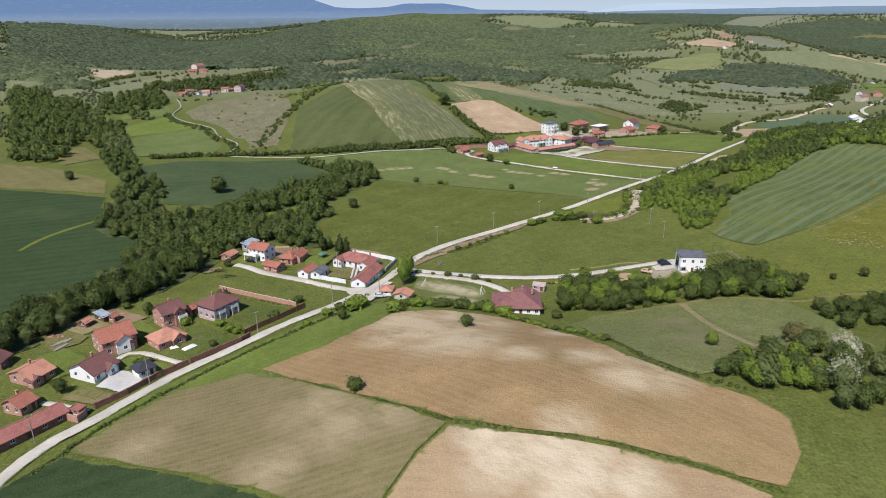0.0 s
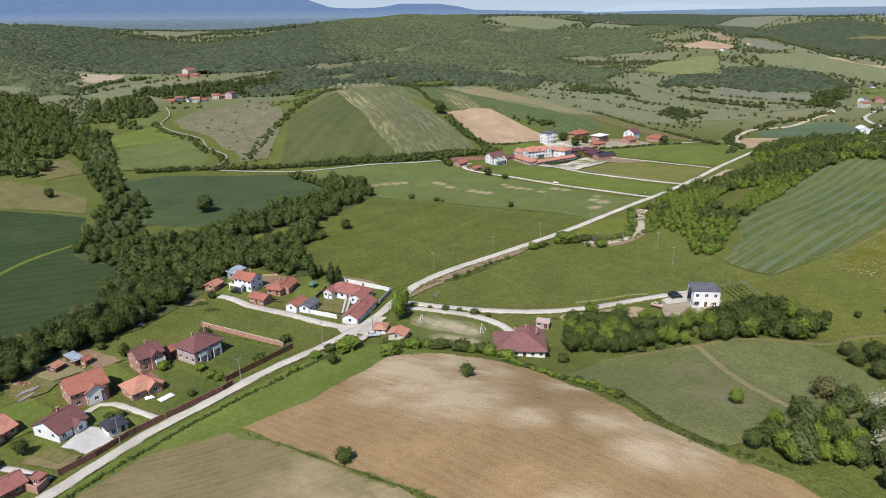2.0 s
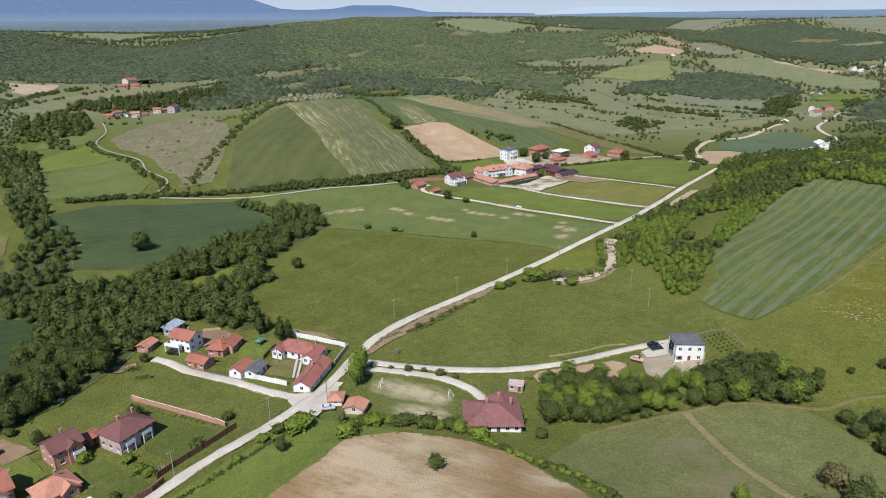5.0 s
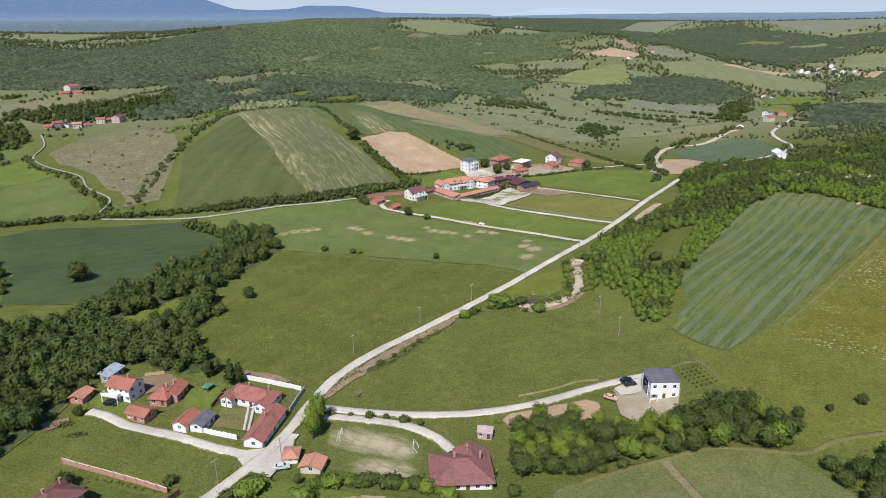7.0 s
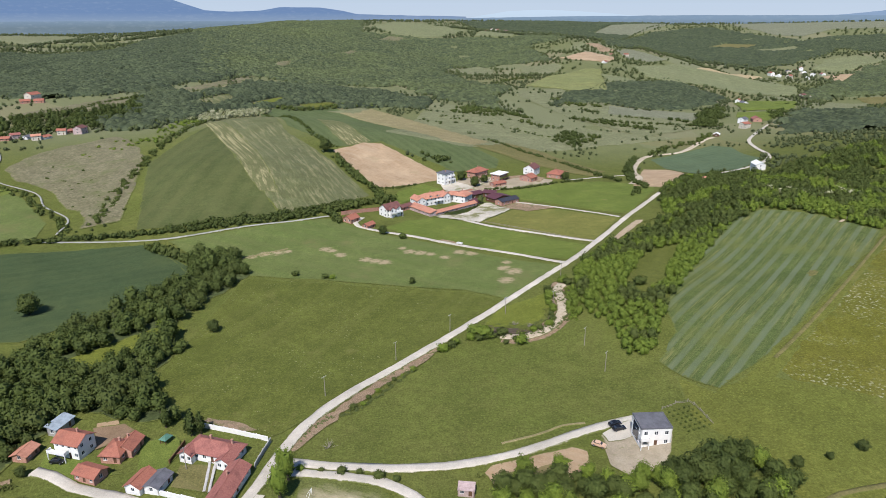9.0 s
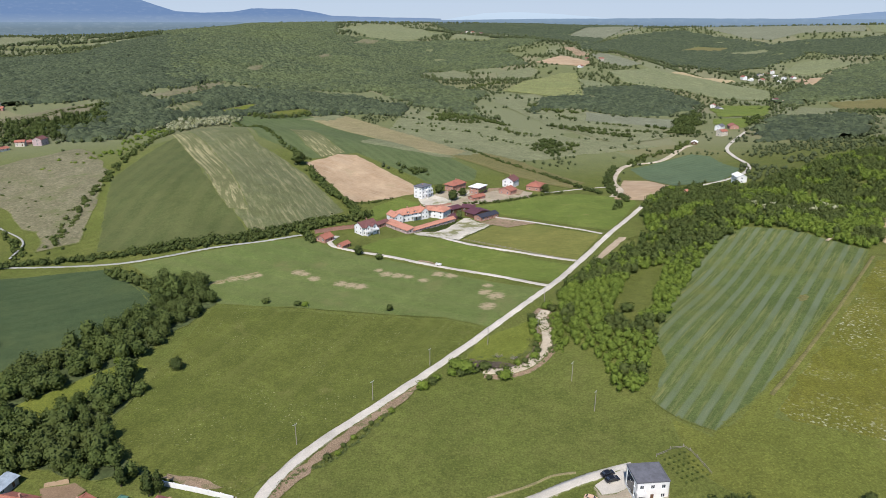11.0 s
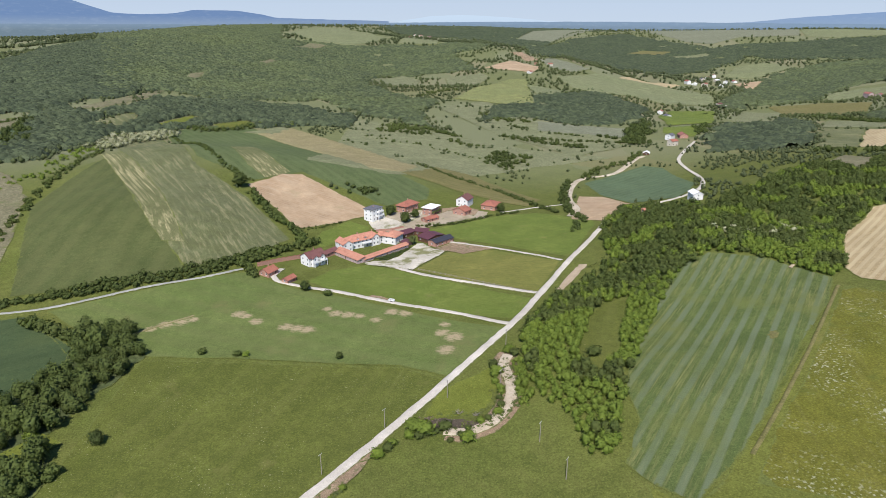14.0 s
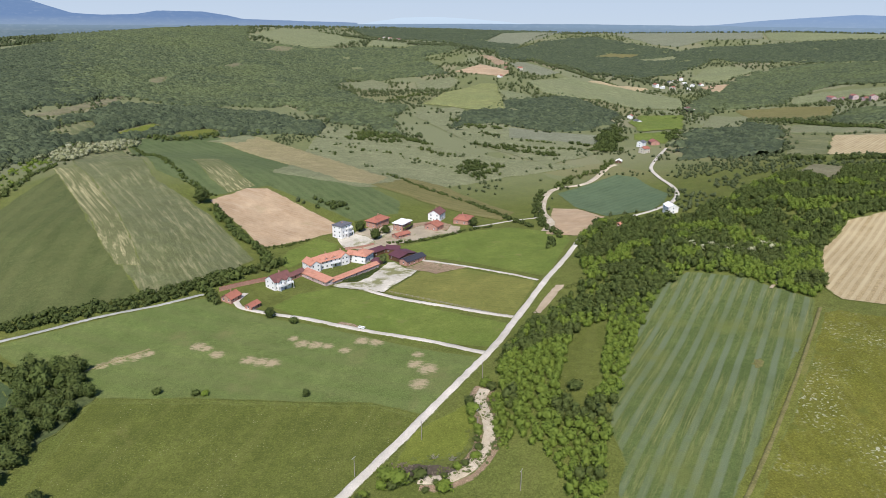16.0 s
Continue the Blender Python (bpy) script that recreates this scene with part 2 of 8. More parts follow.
SCRUB = land("dry_scrub", (0.185, 0.170, 0.095), (0.215, 0.195, 0.120), (0.125, 0.130, 0.060), 0.02, 0.12, patch=(0.05, 0.55, 0.7, (0.13, 0.14, 0.06)))
MEADOW_PATCHY = land("patchy_meadow", (0.124, 0.166, 0.046), (0.152, 0.182, 0.056), (0.100, 0.132, 0.038), 0.018, 0.4, rows=(12, -38, (0.148, 0.151, 0.062), 0.25), patch=(0.035, 0.58, 0.78, (0.172, 0.160, 0.066)),
                     blots=(((-0.5, 435.8, 4), (3.0, 433.1, 3), (7.3, 425.5, 3.5), (20.8, 415.8, 4), (26.0, 412.5, 4), (30.7, 409.9, 4), (46.1, 424.7, 4), (51.8, 421.5, 4), (57.2, 418.5, 3), (73.6, 418.4, 4), (79.7, 414.8, 4),
                             (91.1, 386.8, 4), (94.9, 380.5, 5), (87.6, 369.7, 4.5), (-34.4, 432.0, 4), (-27.5, 433.3, 4), (-22.4, 434.5, 3), (-40.8, 428.7, 3), (63.9, 411.3, 3), (95.0, 395.1, 3), (42.9, 431.4, 3), (107.9, 400.6, 3)), (0.385, 0.300, 0.190), (0.26, 0.6), 0.5))
MEADOW_BLUE = land("blue_green_meadow", (0.156, 0.176, 0.060), (0.184, 0.188, 0.074), (0.130, 0.146, 0.048), 0.02, 0.35, patch=(0.03, 0.56, 0.78, (0.215, 0.171, 0.109)))
FLOWERS = land("flowering_meadow", (0.132, 0.136, 0.022), (0.165, 0.156, 0.029), (0.098, 0.112, 0.022), 0.03, 0.3, patch=(0.06, 0.58, 0.72, (0.088, 0.108, 0.022)), streaks=(2.5, 62, (0.21, 0.185, 0.07), 0.2), fleck=(0.8, 0.56, 0.7, (0.36, 0.36, 0.25)))
SOIL = land("ploughed_soil", (0.292, 0.190, 0.088), (0.345, 0.232, 0.112), (0.232, 0.150, 0.070), 0.03, 0.5, rows=(2.2, -44, (0.355, 0.255, 0.142), 0.3), bump=0.5, grain=0.75, fleck=(0.09, 0.5, 0.75, (0.170, 0.165, 0.060)),
            blots=(((-10.8, 185.7, 15), (-0.9, 173.4, 16), (4.0, 157.3, 13), (12.8, 178.7, 8), (25.2, 110.9, 6), (42.3, 127.5, 8), (50.0, 125.9, 6), (35.0, 140.3, 6), (18.8, 143.7, 6), (-6, 183, 13), (4, 188, 12), (-12, 170, 11), (35, 168, 8), (46, 136, 9)), (0.500, 0.400, 0.260), (0.16, 0.7), 0.11))
SOIL_PALE = land("pale_soil", (0.40, 0.285, 0.165), (0.345, 0.235, 0.130), (0.29, 0.195, 0.105), 0.03, 0.5, rows=(2.2, -15, (0.40, 0.30, 0.18), 0.3), bump=0.5, grain=0.75, blots=(((18.4, 103.3, 9), (11.9, 101.6, 8), (25.9, 98.3, 7), (8.1, 109.1, 6), (21.3, 95.3, 8), (33.2, 94.5, 6)), (0.60, 0.505, 0.36), (0.12, 0.8), 0.1))
SOIL_GREEN = land("sprouting_soil", (0.182, 0.156, 0.066), (0.222, 0.176, 0.084), (0.138, 0.135, 0.048), 0.022, 0.5, rows=(2.2, 10, (0.240, 0.192, 0.105), 0.45), bump=0.5, grain=0.9, blots=(((-30.0, 130.9, 9), (-23.1, 120.2, 9), (-35.7, 110.3, 7), (-12.0, 121.6, 7), (-71.2, 128.0, 6)), (0.350, 0.275, 0.165), (0.12, 0.8), 0.12))
SOIL_RED = land("red_brown_soil", (0.37, 0.255, 0.152), (0.435, 0.318, 0.200), (0.31, 0.208, 0.118), 0.03, 0.4, bump=0.4, grain=0.5, rows=(3, -35, (0.42, 0.335, 0.23), 0.25), patch=(0.03, 0.58, 0.76, (0.27, 0.235, 0.125)), streaks=(6, -40, (0.50, 0.41, 0.29), 0.5))
CROP_DARK = land("dark_green_crop", (0.035, 0.059, 0.022), (0.044, 0.069, 0.026), (0.052, 0.072, 0.028), 0.012, 0.5, rows=(6, 20, (0.070, 0.096, 0.039), 0.25), patch=(0.02, 0.55, 0.75, (0.070, 0.092, 0.034)))
CROP_TEAL = land("young_blue_green_crop", (0.092, 0.137, 0.073), (0.115, 0.156, 0.083), (0.142, 0.176, 0.075), 0.012, 0.5, rows=(8, 25, (0.135, 0.176, 0.094), 0.4))
CROP_DEEP = land("deep_green_crop", (0.054, 0.084, 0.035), (0.068, 0.096, 0.040), (0.086, 0.108, 0.042), 0.012, 0.5, rows=(8, 25, (0.086, 0.112, 0.048), 0.25), patch=(0.018, 0.52, 0.72, (0.080, 0.104, 0.040)))
CROP_STRIPE = land("striped_barley", (0.092, 0.126, 0.038), (0.114, 0.142, 0.044), (0.080, 0.108, 0.036), 0.02, 0.5, patch=(0.022, 0.52, 0.72, (0.138, 0.152, 0.044)), streaks=(1.3, 39, (0.200, 0.196, 0.075), 0.95), bands=(6.4, 39, (0.140, 0.168, 0.100), 0.75))
CROP_HILL = land("hill_grain", (0.084, 0.104, 0.034), (0.098, 0.114, 0.041), (0.115, 0.118, 0.043), 0.015, 0.4, rows=(14, 78, (0.128, 0.134, 0.052), 0.3), patch=(0.03, 0.66, 0.8, (0.189, 0.170, 0.078)))
GRAIN_STRIP = land("long_strip_grain", (0.088, 0.122, 0.046), (0.108, 0.138, 0.054), (0.120, 0.136, 0.056), 0.015, 0.4, rows=(9, 113, (0.135, 0.156, 0.070), 0.35))
CROP_PALE = land("thin_grain", (0.136, 0.148, 0.062), (0.152, 0.160, 0.078), (0.112, 0.124, 0.072), 0.016, 0.4, streaks=(3.0, 108, (0.33, 0.30, 0.16), 0.7))
CROP_STREAK = land("yellow_streaked_grain", (0.150, 0.158, 0.066), (0.172, 0.172, 0.080), (0.118, 0.130, 0.056), 0.02, 0.4, streaks=(2.0, 108, (0.42, 0.375, 0.20), 1.0))
TAN = land("mown_tan_field", (0.36, 0.275, 0.145), (0.40, 0.31, 0.17), (0.32, 0.245, 0.125), 0.02, 0.4, rows=(4, 30, (0.48, 0.395, 0.24), 0.7))
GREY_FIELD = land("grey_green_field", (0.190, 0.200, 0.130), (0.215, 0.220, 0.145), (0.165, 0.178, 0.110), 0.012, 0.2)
DIRT = land("bare_dirt", (0.40, 0.315, 0.215), (0.46, 0.37, 0.265), (0.33, 0.25, 0.165), 0.05, 0.6, grain=0.55)
DIRT_RED = land("bank_earth", (0.34, 0.235, 0.155), (0.41, 0.30, 0.20), (0.22, 0.18, 0.09), 0.08, 0.6, bump=1.2, fleck=(0.5, 0.5, 0.65, (0.12, 0.14, 0.045)))
MEADOW_YELLOW = land("yellowish_meadow", (0.136, 0.152, 0.031), (0.162, 0.166, 0.038), (0.108, 0.126, 0.030), 0.016, 0.3, patch=(0.03, 0.58, 0.75, (0.178, 0.164, 0.055)))
MEADOW_LIME = land("lime_green_grass", (0.146, 0.172, 0.030), (0.172, 0.186, 0.036), (0.120, 0.142, 0.028), 0.03, 0.4)
LUSH = land("lush_verge_grass", (0.132, 0.178, 0.035), (0.166, 0.198, 0.045), (0.110, 0.140, 0.031), 0.03, 0.5, patch=(0.1, 0.6, 0.75, (0.178, 0.168, 0.062)))
LAWN = land("green_lawn", (0.088, 0.118, 0.026), (0.112, 0.134, 0.033), (0.130, 0.124, 0.046), 0.05, 0.5, patch=(0.12, 0.6, 0.75, (0.184, 0.145, 0.084)))
PLAYGROUND = land("worn_playing_field", (0.125, 0.150, 0.040), (0.148, 0.162, 0.048), (0.165, 0.165, 0.06), 0.04, 0.4,
                  blots=(((-5.1, 227.5, 5), (-1.0, 225.2, 5), (3.0, 223.1, 5), (7.0, 221.0, 5), (10.9, 218.5, 4), (1.0, 210.3, 5), (4.7, 209.0, 5), (8.5, 208.0, 4)), (0.46, 0.39, 0.26), (0.15, 0.7), 0.15))
YARD = land("worn_farm_yard", (0.508, 0.464, 0.378), (0.594, 0.551, 0.464), (0.389, 0.346, 0.259), 0.06, 0.6, patch=(0.09, 0.49, 0.6, (0.20, 0.20, 0.09)), grain=0.55)
DUST = land("dusty_worn_ground", (0.36, 0.30, 0.215), (0.42, 0.36, 0.27), (0.27, 0.235, 0.14), 0.06, 0.6, patch=(0.1, 0.55, 0.66, (0.17, 0.175, 0.065)), grain=0.6)
GRAVEL = land("dusty_road_gravel", (0.523, 0.480, 0.403), (0.594, 0.545, 0.469), (0.458, 0.409, 0.332), 0.05, 0.8, bump=0.3, grain=0.55)
LANE = land("grey_lane_surface", (0.33, 0.33, 0.30), (0.39, 0.38, 0.35), (0.26, 0.27, 0.20), 0.05, 0.8, bump=0.3, grain=0.55)
STREAM = land("pale_stream_bed", (0.52, 0.435, 0.315), (0.62, 0.545, 0.43), (0.34, 0.27, 0.18), 0.08, 0.6, bump=0.8, grain=0.6)
CONCRETE = land("yard_concrete", (0.50, 0.48, 0.45), (0.56, 0.55, 0.52), (0.40, 0.37, 0.32), 0.1, 1.0, bump=0.1, grain=0.55)


def leaf_mat(name, a, b, c):
    """Leaves: each clump its own green, light shining partly through."""
    n = Nodes(name)
    rnd = n.t.nodes.new("ShaderNodeNewGeometry").outputs["Random Per Island"]
    obj = n.t.nodes.new("ShaderNodeObjectInfo").outputs["Random"]
    col = n.mix(rnd, a, b)
    col = n.mix(n.ramp(n.noise(0.045, 3, 0.6), 0.42, 0.66), col, c)
    col = n.mix(n.math("MULTIPLY", obj, 0.3), col, (0.11, 0.13, 0.034))
    n.done(col, 0.75, 0.15)
    thin = n.add("ShaderNodeBsdfTranslucent", Color=n.mix(0.5, col, (0.16, 0.23, 0.03)))
    both = n.t.nodes.new("ShaderNodeMixShader")
    both.inputs[0].default_value = 0.2
    n.t.links.new(n.b.outputs[0], both.inputs[1])
    n.t.links.new(thin.outputs[0], both.inputs[2])
    n.t.links.new(both.outputs[0], n.t.nodes["Material Output"].inputs["Surface"])
    return n.m


LEAF = leaf_mat("broad_leaves", (0.049, 0.072, 0.018), (0.104, 0.133, 0.034), (0.079, 0.099, 0.028))
LEAF_BRIGHT = leaf_mat("bright_leaves", (0.109, 0.169, 0.023), (0.214, 0.278, 0.041), (0.150, 0.205, 0.032))
LEAF_DARK = leaf_mat("dark_leaves", (0.038, 0.056, 0.015), (0.081, 0.106, 0.028), (0.059, 0.079, 0.023))
LEAF_GREY = leaf_mat("silvery_leaves", (0.092, 0.116, 0.040), (0.144, 0.166, 0.060), (0.114, 0.136, 0.048))
LEAF_BLOSSOM = leaf_mat("blossoming_leaves", (0.19, 0.21, 0.085), (0.56, 0.54, 0.38), (0.40, 0.40, 0.24))
LEAF_BROWN = leaf_mat("brownish_leaves", (0.115, 0.110, 0.040), (0.180, 0.158, 0.066), (0.140, 0.128, 0.048))
LEAF_TWIG = leaf_mat("dead_brush", (0.115, 0.085, 0.068), (0.225, 0.175, 0.145), (0.165, 0.125, 0.105))
SOIL_DARK = land("dug_garden_soil", (0.235, 0.160, 0.100), (0.275, 0.190, 0.122), (0.19, 0.135, 0.08), 0.05, 0.5, bump=0.4, grain=0.6)
# lighter, bluer green: haze over the far scrub is put into the leaves
FAR_LEAF = leaf_mat("hazed_far_wood_leaves", (0.067, 0.086, 0.043), (0.103, 0.122, 0.057), (0.088, 0.105, 0.050))


def canopy_mat(name, a, b, c):
    """Crowns of a wood seen from afar: each tree its own green, leafy grain, brighter and duller stands."""
    n = Nodes(name)
    tint = n.t.nodes.new("ShaderNodeAttribute")
    tint.attribute_name = "tint"
    col = n.mix(tint.outputs["Fac"], a, b)
    col = n.mix(n.math("MULTIPLY", n.ramp(n.noise(0.0045, 6, 0.62), 0.45, 0.66), 0.8), col, c)
    col = n.mix(n.math("MULTIPLY", n.ramp(n.noise(0.014, 5, 0.65), 0.5, 0.66), 0.5), col, tuple(0.72 * q for q in a))
    v = n.add("ShaderNodeTexVoronoi", Vector=n.pos, Scale=0.17)
    own = n.add("ShaderNodeSeparateXYZ", Vector=v.outputs["Color"]).outputs["X"]
    col = n.mix(n.math("MULTIPLY", n.ramp(own, 0.4, 1.0), 0.7), col, tuple(1.5 * q for q in b))
    col = n.mix(n.math("MULTIPLY", n.ramp(own, 0.35, 0.0), 0.5), col, tuple(0.7 * q for q in a))
    leafy = n.noise(0.55, 5, 0.75)
    col = n.mix(n.math("MULTIPLY", n.ramp(leafy, 0.5, 0.66), 0.35), col, tuple(0.6 * q for q in a))
    n.bump(n.math("SUBTRACT", n.math("MULTIPLY", leafy, 0.5), n.math("MULTIPLY", v.outputs["Distance"], 1.2)), 0.9, 2.4)
    return n.done(col, 0.9, 0.1)


# haze is mixed into both canopy greens, paler and bluer than near leaves
CANOPY = canopy_mat("hazed_far_canopy_leaves", (0.055, 0.072, 0.039), (0.093, 0.112, 0.052), (0.103, 0.124, 0.048))
# for woods dark of themselves, and for cloud shade painted over one hillside
CANOPY_DARK_CLOUDED = canopy_mat("dark_and_clouded_canopy", (0.044, 0.059, 0.035), (0.074, 0.091, 0.047), (0.062, 0.079, 0.042))
FLOOR_SHADED = land("shade_darkened_floor", (0.068, 0.088, 0.034), (0.082, 0.102, 0.040), (0.095, 0.105, 0.045), 0.012, 0.1)
BARK = land("bark", (0.10, 0.08, 0.06), (0.13, 0.105, 0.08), (0.07, 0.055, 0.04), 0.5, 4)


def plain(name, col, rough=0.7, spec=0.3, var=0.12, scale=0.8, metal=0.0):
    n = Nodes(name)
    d = tuple(v * (1 - 2.2 * var) for v in col)
    c = n.mix(n.ramp(n.noise(scale, 5, 0.65), 0.4, 0.75), col, d)
    c = n.mix(n.math("MULTIPLY", n.ramp(n.noise(scale * 9, 3, 0.6), 0.45, 0.7), 0.4), c, d)
    return n.done(c, rough, spec, metal)


def tiled(name, a, b, dark, period=0.33):
    """Clay roof tiles: courses and a blotchy weathering over the single tiles."""
    n = Nodes(name)
    v = n.add("ShaderNodeTexVoronoi", Vector=n.pos, Scale=1 / period)
    col = n.mix(v.outputs["Color"], a, b)
    col = n.mix(n.ramp(n.noise(0.35, 6, 0.7), 0.5, 0.75), col, dark)
    n.bump(v.outputs["Distance"], 0.6, 0.05)
    return n.done(col, 0.8, 0.2)


ROOF_RED = tiled("red_roof_tiles", (0.30, 0.110, 0.075), (0.38, 0.155, 0.105), (0.20, 0.085, 0.065))
ROOF_ORANGE = tiled("orange_roof_tiles", (0.430, 0.196, 0.130), (0.500, 0.248, 0.172), (0.299, 0.133, 0.086))
ROOF_BROWN = tiled("maroon_roof_tiles", (0.150, 0.068, 0.062), (0.190, 0.088, 0.078), (0.120, 0.058, 0.054))
ROOF_WORN = tiled("weathered_red_tiles", (0.265, 0.098, 0.080), (0.345, 0.150, 0.122), (0.190, 0.078, 0.066))
ROOF_HALL = tiled("worn_maroon_tiles", (0.185, 0.080, 0.074), (0.255, 0.125, 0.112), (0.135, 0.062, 0.060))
ROOF_DARK = plain("dark_roof_sheet", (0.050, 0.050, 0.062), 0.5)
ROOF_GREEN = plain("green_roof_sheet", (0.10, 0.22, 0.16), 0.55)
ROOF_PURPLE = plain("purple_brown_roof", (0.115, 0.045, 0.055), 0.6)
ROOF_GREY = plain("grey_roof_felt", (0.150, 0.150, 0.165), 0.7, var=0.2, scale=0.5)
ROOF_SHEET = plain("pale_blue_metal_sheet", (0.36, 0.42, 0.47), 0.45, var=0.2)
WHITE = plain("white_render", (0.80, 0.79, 0.76), 0.8, var=0.05)
CREAM = plain("cream_render", (0.62, 0.56, 0.46), 0.8, var=0.1)
PINK = plain("pink_corrugated_sheet", (0.55, 0.42, 0.40), 0.6, var=0.2)
BRICK = plain("hollow_brick_wall", (0.50, 0.275, 0.205), 0.85, var=0.2, scale=1.6)
BRICK_DARK = plain("old_brick_wall", (0.26, 0.125, 0.090), 0.9, var=0.25, scale=1.2)
CONCRETE_GREY = plain("bare_concrete", (0.40, 0.39, 0.37), 0.85, var=0.15)
GLASS = plain("dark_window_glass", (0.035, 0.045, 0.060), 0.08, 0.6, var=0.0)
FRAME_WHITE = plain("white_frame", (0.75, 0.75, 0.73), 0.5, var=0.05)
WOOD_BROWN = plain("brown_wood", (0.15, 0.08, 0.045), 0.7, var=0.2)
STEEL = plain("galvanised_steel", (0.38, 0.39, 0.40), 0.45, metal=0.6)
POLE_WOOD = plain("grey_pole_wood", (0.30, 0.265, 0.22), 0.85)
TYRE = plain("black_rubber", (0.02, 0.02, 0.02), 0.8)
CAR_BLACK = plain("black_car_paint", (0.012, 0.013, 0.016), 0.25, 0.6, var=0.0)
CAR_SILVER = plain("silver_car_paint", (0.55, 0.56, 0.58), 0.3, 0.6, var=0.0)
CAR_ORANGE = plain("orange_car_paint", (0.60, 0.40, 0.28), 0.35, 0.5, var=0.0)


# ---- building helpers ----
def mesh_of(name, verts, faces, mats=(), smooth=False):
    me = bpy.data.meshes.new(name)
    me.from_pydata([tuple(v) for v in verts], [], [tuple(f) for f in faces])
    for m in mats:
        me.materials.append(m)
    if smooth:
        me.polygons.foreach_set("use_smooth", [True] * len(me.polygons))
    me.update()
    return me


def part(name, bm, material, parent, label=""):
    """Links a bmesh as one mesh object under a thing or a part."""
    me = bpy.data.meshes.new(name)
    bm.to_mesh(me)
    bm.free()
    me.materials.append(material)
    ob = new(name, me)
    ob.parent = parent
    return tagged(ob, label)


def box(bm, x0, x1, y0, y1, z0, z1, bevel=0.0):
    r = bmesh.ops.create_cube(bm, size=1.0)
    bmesh.ops.scale(bm, vec=(x1 - x0, y1 - y0, z1 - z0), verts=r["verts"])
    bmesh.ops.translate(bm, vec=((x0 + x1) / 2, (y0 + y1) / 2, (z0 + z1) / 2), verts=r["verts"])
    if bevel:
        es = list({e for v in r["verts"] for e in v.link_edges})
        bmesh.ops.bevel(bm, geom=es, offset=bevel, segments=1, affect="EDGES")
    return bm


def boxed(*a, bevel=0.0):
    return box(bmesh.new(), *a, bevel=bevel)


def smooth_line(pts, step=4.0):
    """A polyline rounded through its points and cut into even steps."""
    p = [Vector((*q, 0)) for q in pts]
    p = [2 * p[0] - p[1]] + p + [2 * p[-1] - p[-2]]
    out = []
    for i in range(1, len(p) - 2):
        a, b, c, d = p[i - 1 : i + 3]
        n = max(1, int((c - b).length / step))
        for k in range(n):
            t = k / n
            out.append(0.5 * (2 * b + (c - a) * t + (2 * a - 5 * b + 4 * c - d) * t * t + (3 * b - a - 3 * c + d) * t ** 3))
    out.append(p[-2])
    return [(v.x, v.y) for v in out]


def ring(pts, step, wobble, rng):
    """A closed outline cut into even steps, with a slightly uneven edge."""
    out = []
    for i, a in enumerate(pts):
        b = pts[(i + 1) % len(pts)]
        n = max(1, int(math.dist(a, b) / step))
        for k in range(n):
            t = k / n
            w = wobble if k else 0.0
            out.append((a[0] + (b[0] - a[0]) * t + rng.uniform(-w, w), a[1] + (b[1] - a[1]) * t + rng.uniform(-w, w)))
    return out


def inside(x, y, poly):
    """Which of the points x, y lie in the polygon."""
    hit = np.zeros(len(x), bool)
    for i in range(len(poly)):
        (x0, y0), (x1, y1) = poly[i - 1], poly[i]
        if y0 == y1:
            continue
        hit ^= ((y0 > y) != (y1 > y)) & (x < (x1 - x0) * (y - y0) / (y1 - y0) + x0)
    return hit


OUTLINES = []


def draped(name, pts, material, lift=0.25, step=6.0, wobble=0.5, label="", category="field"):
    """A patch of land with its own cover, laid over the ground."""
    rng = random.Random(name + str(len(pts)) + str(pts[0]))
    if name == "field":
        OUTLINES.append((pts, label))
    size = max(max(p[0] for p in pts) - min(p[0] for p in pts), max(p[1] for p in pts) - min(p[1] for p in pts))
    step = max(step, size / 60)
    edge = ring(pts, step, wobble, rng)
    xs = np.arange(min(p[0] for p in edge) + step / 2, max(p[0] for p in edge), step)
    ys = np.arange(min(p[1] for p in edge) + step / 2, max(p[1] for p in edge), step)
    gx, gy = (v.ravel() for v in np.meshgrid(xs, ys))
    keep = inside(gx, gy, edge)
    pts2 = [Vector(p) for p in edge] + [Vector(p) for p in zip(gx[keep].tolist(), gy[keep].tolist())]
    n = len(edge)
    v, _, f, *_ = geometry.delaunay_2d_cdt(pts2, [(i, (i + 1) % n) for i in range(n)], [], 1, 0.01)
    x, y = np.array([p.x for p in v]), np.array([p.y for p in v])
    z = height(x, y) + lift
    f = [list(t) if (v[t[1]] - v[t[0]]).cross(v[t[2]] - v[t[0]]) > 0 else list(t)[::-1] for t in f]
    me = mesh_of(name, np.stack([x, y, z], 1).tolist(), f, [material], True)
    count = {}
    for t in f:
        for a, b in zip(t, t[1:] + t[:1]):
            count[min(a, b), max(a, b)] = count.get((min(a, b), max(a, b)), 0) + 1
    rim = np.ones(len(v), np.float32)
    rim[list({i for e, k in count.items() if k == 1 for i in e})] = 0.0
    if lift > 0.55 and step > 7:
        for k in np.where(rim == 0)[0].tolist():
            me.vertices[k].co.z -= 0.7 * lift
    me.attributes.new("rim", "FLOAT", "POINT").data.foreach_set("value", rim)
    return tagged(new(name, me), label, category, kind="structure")


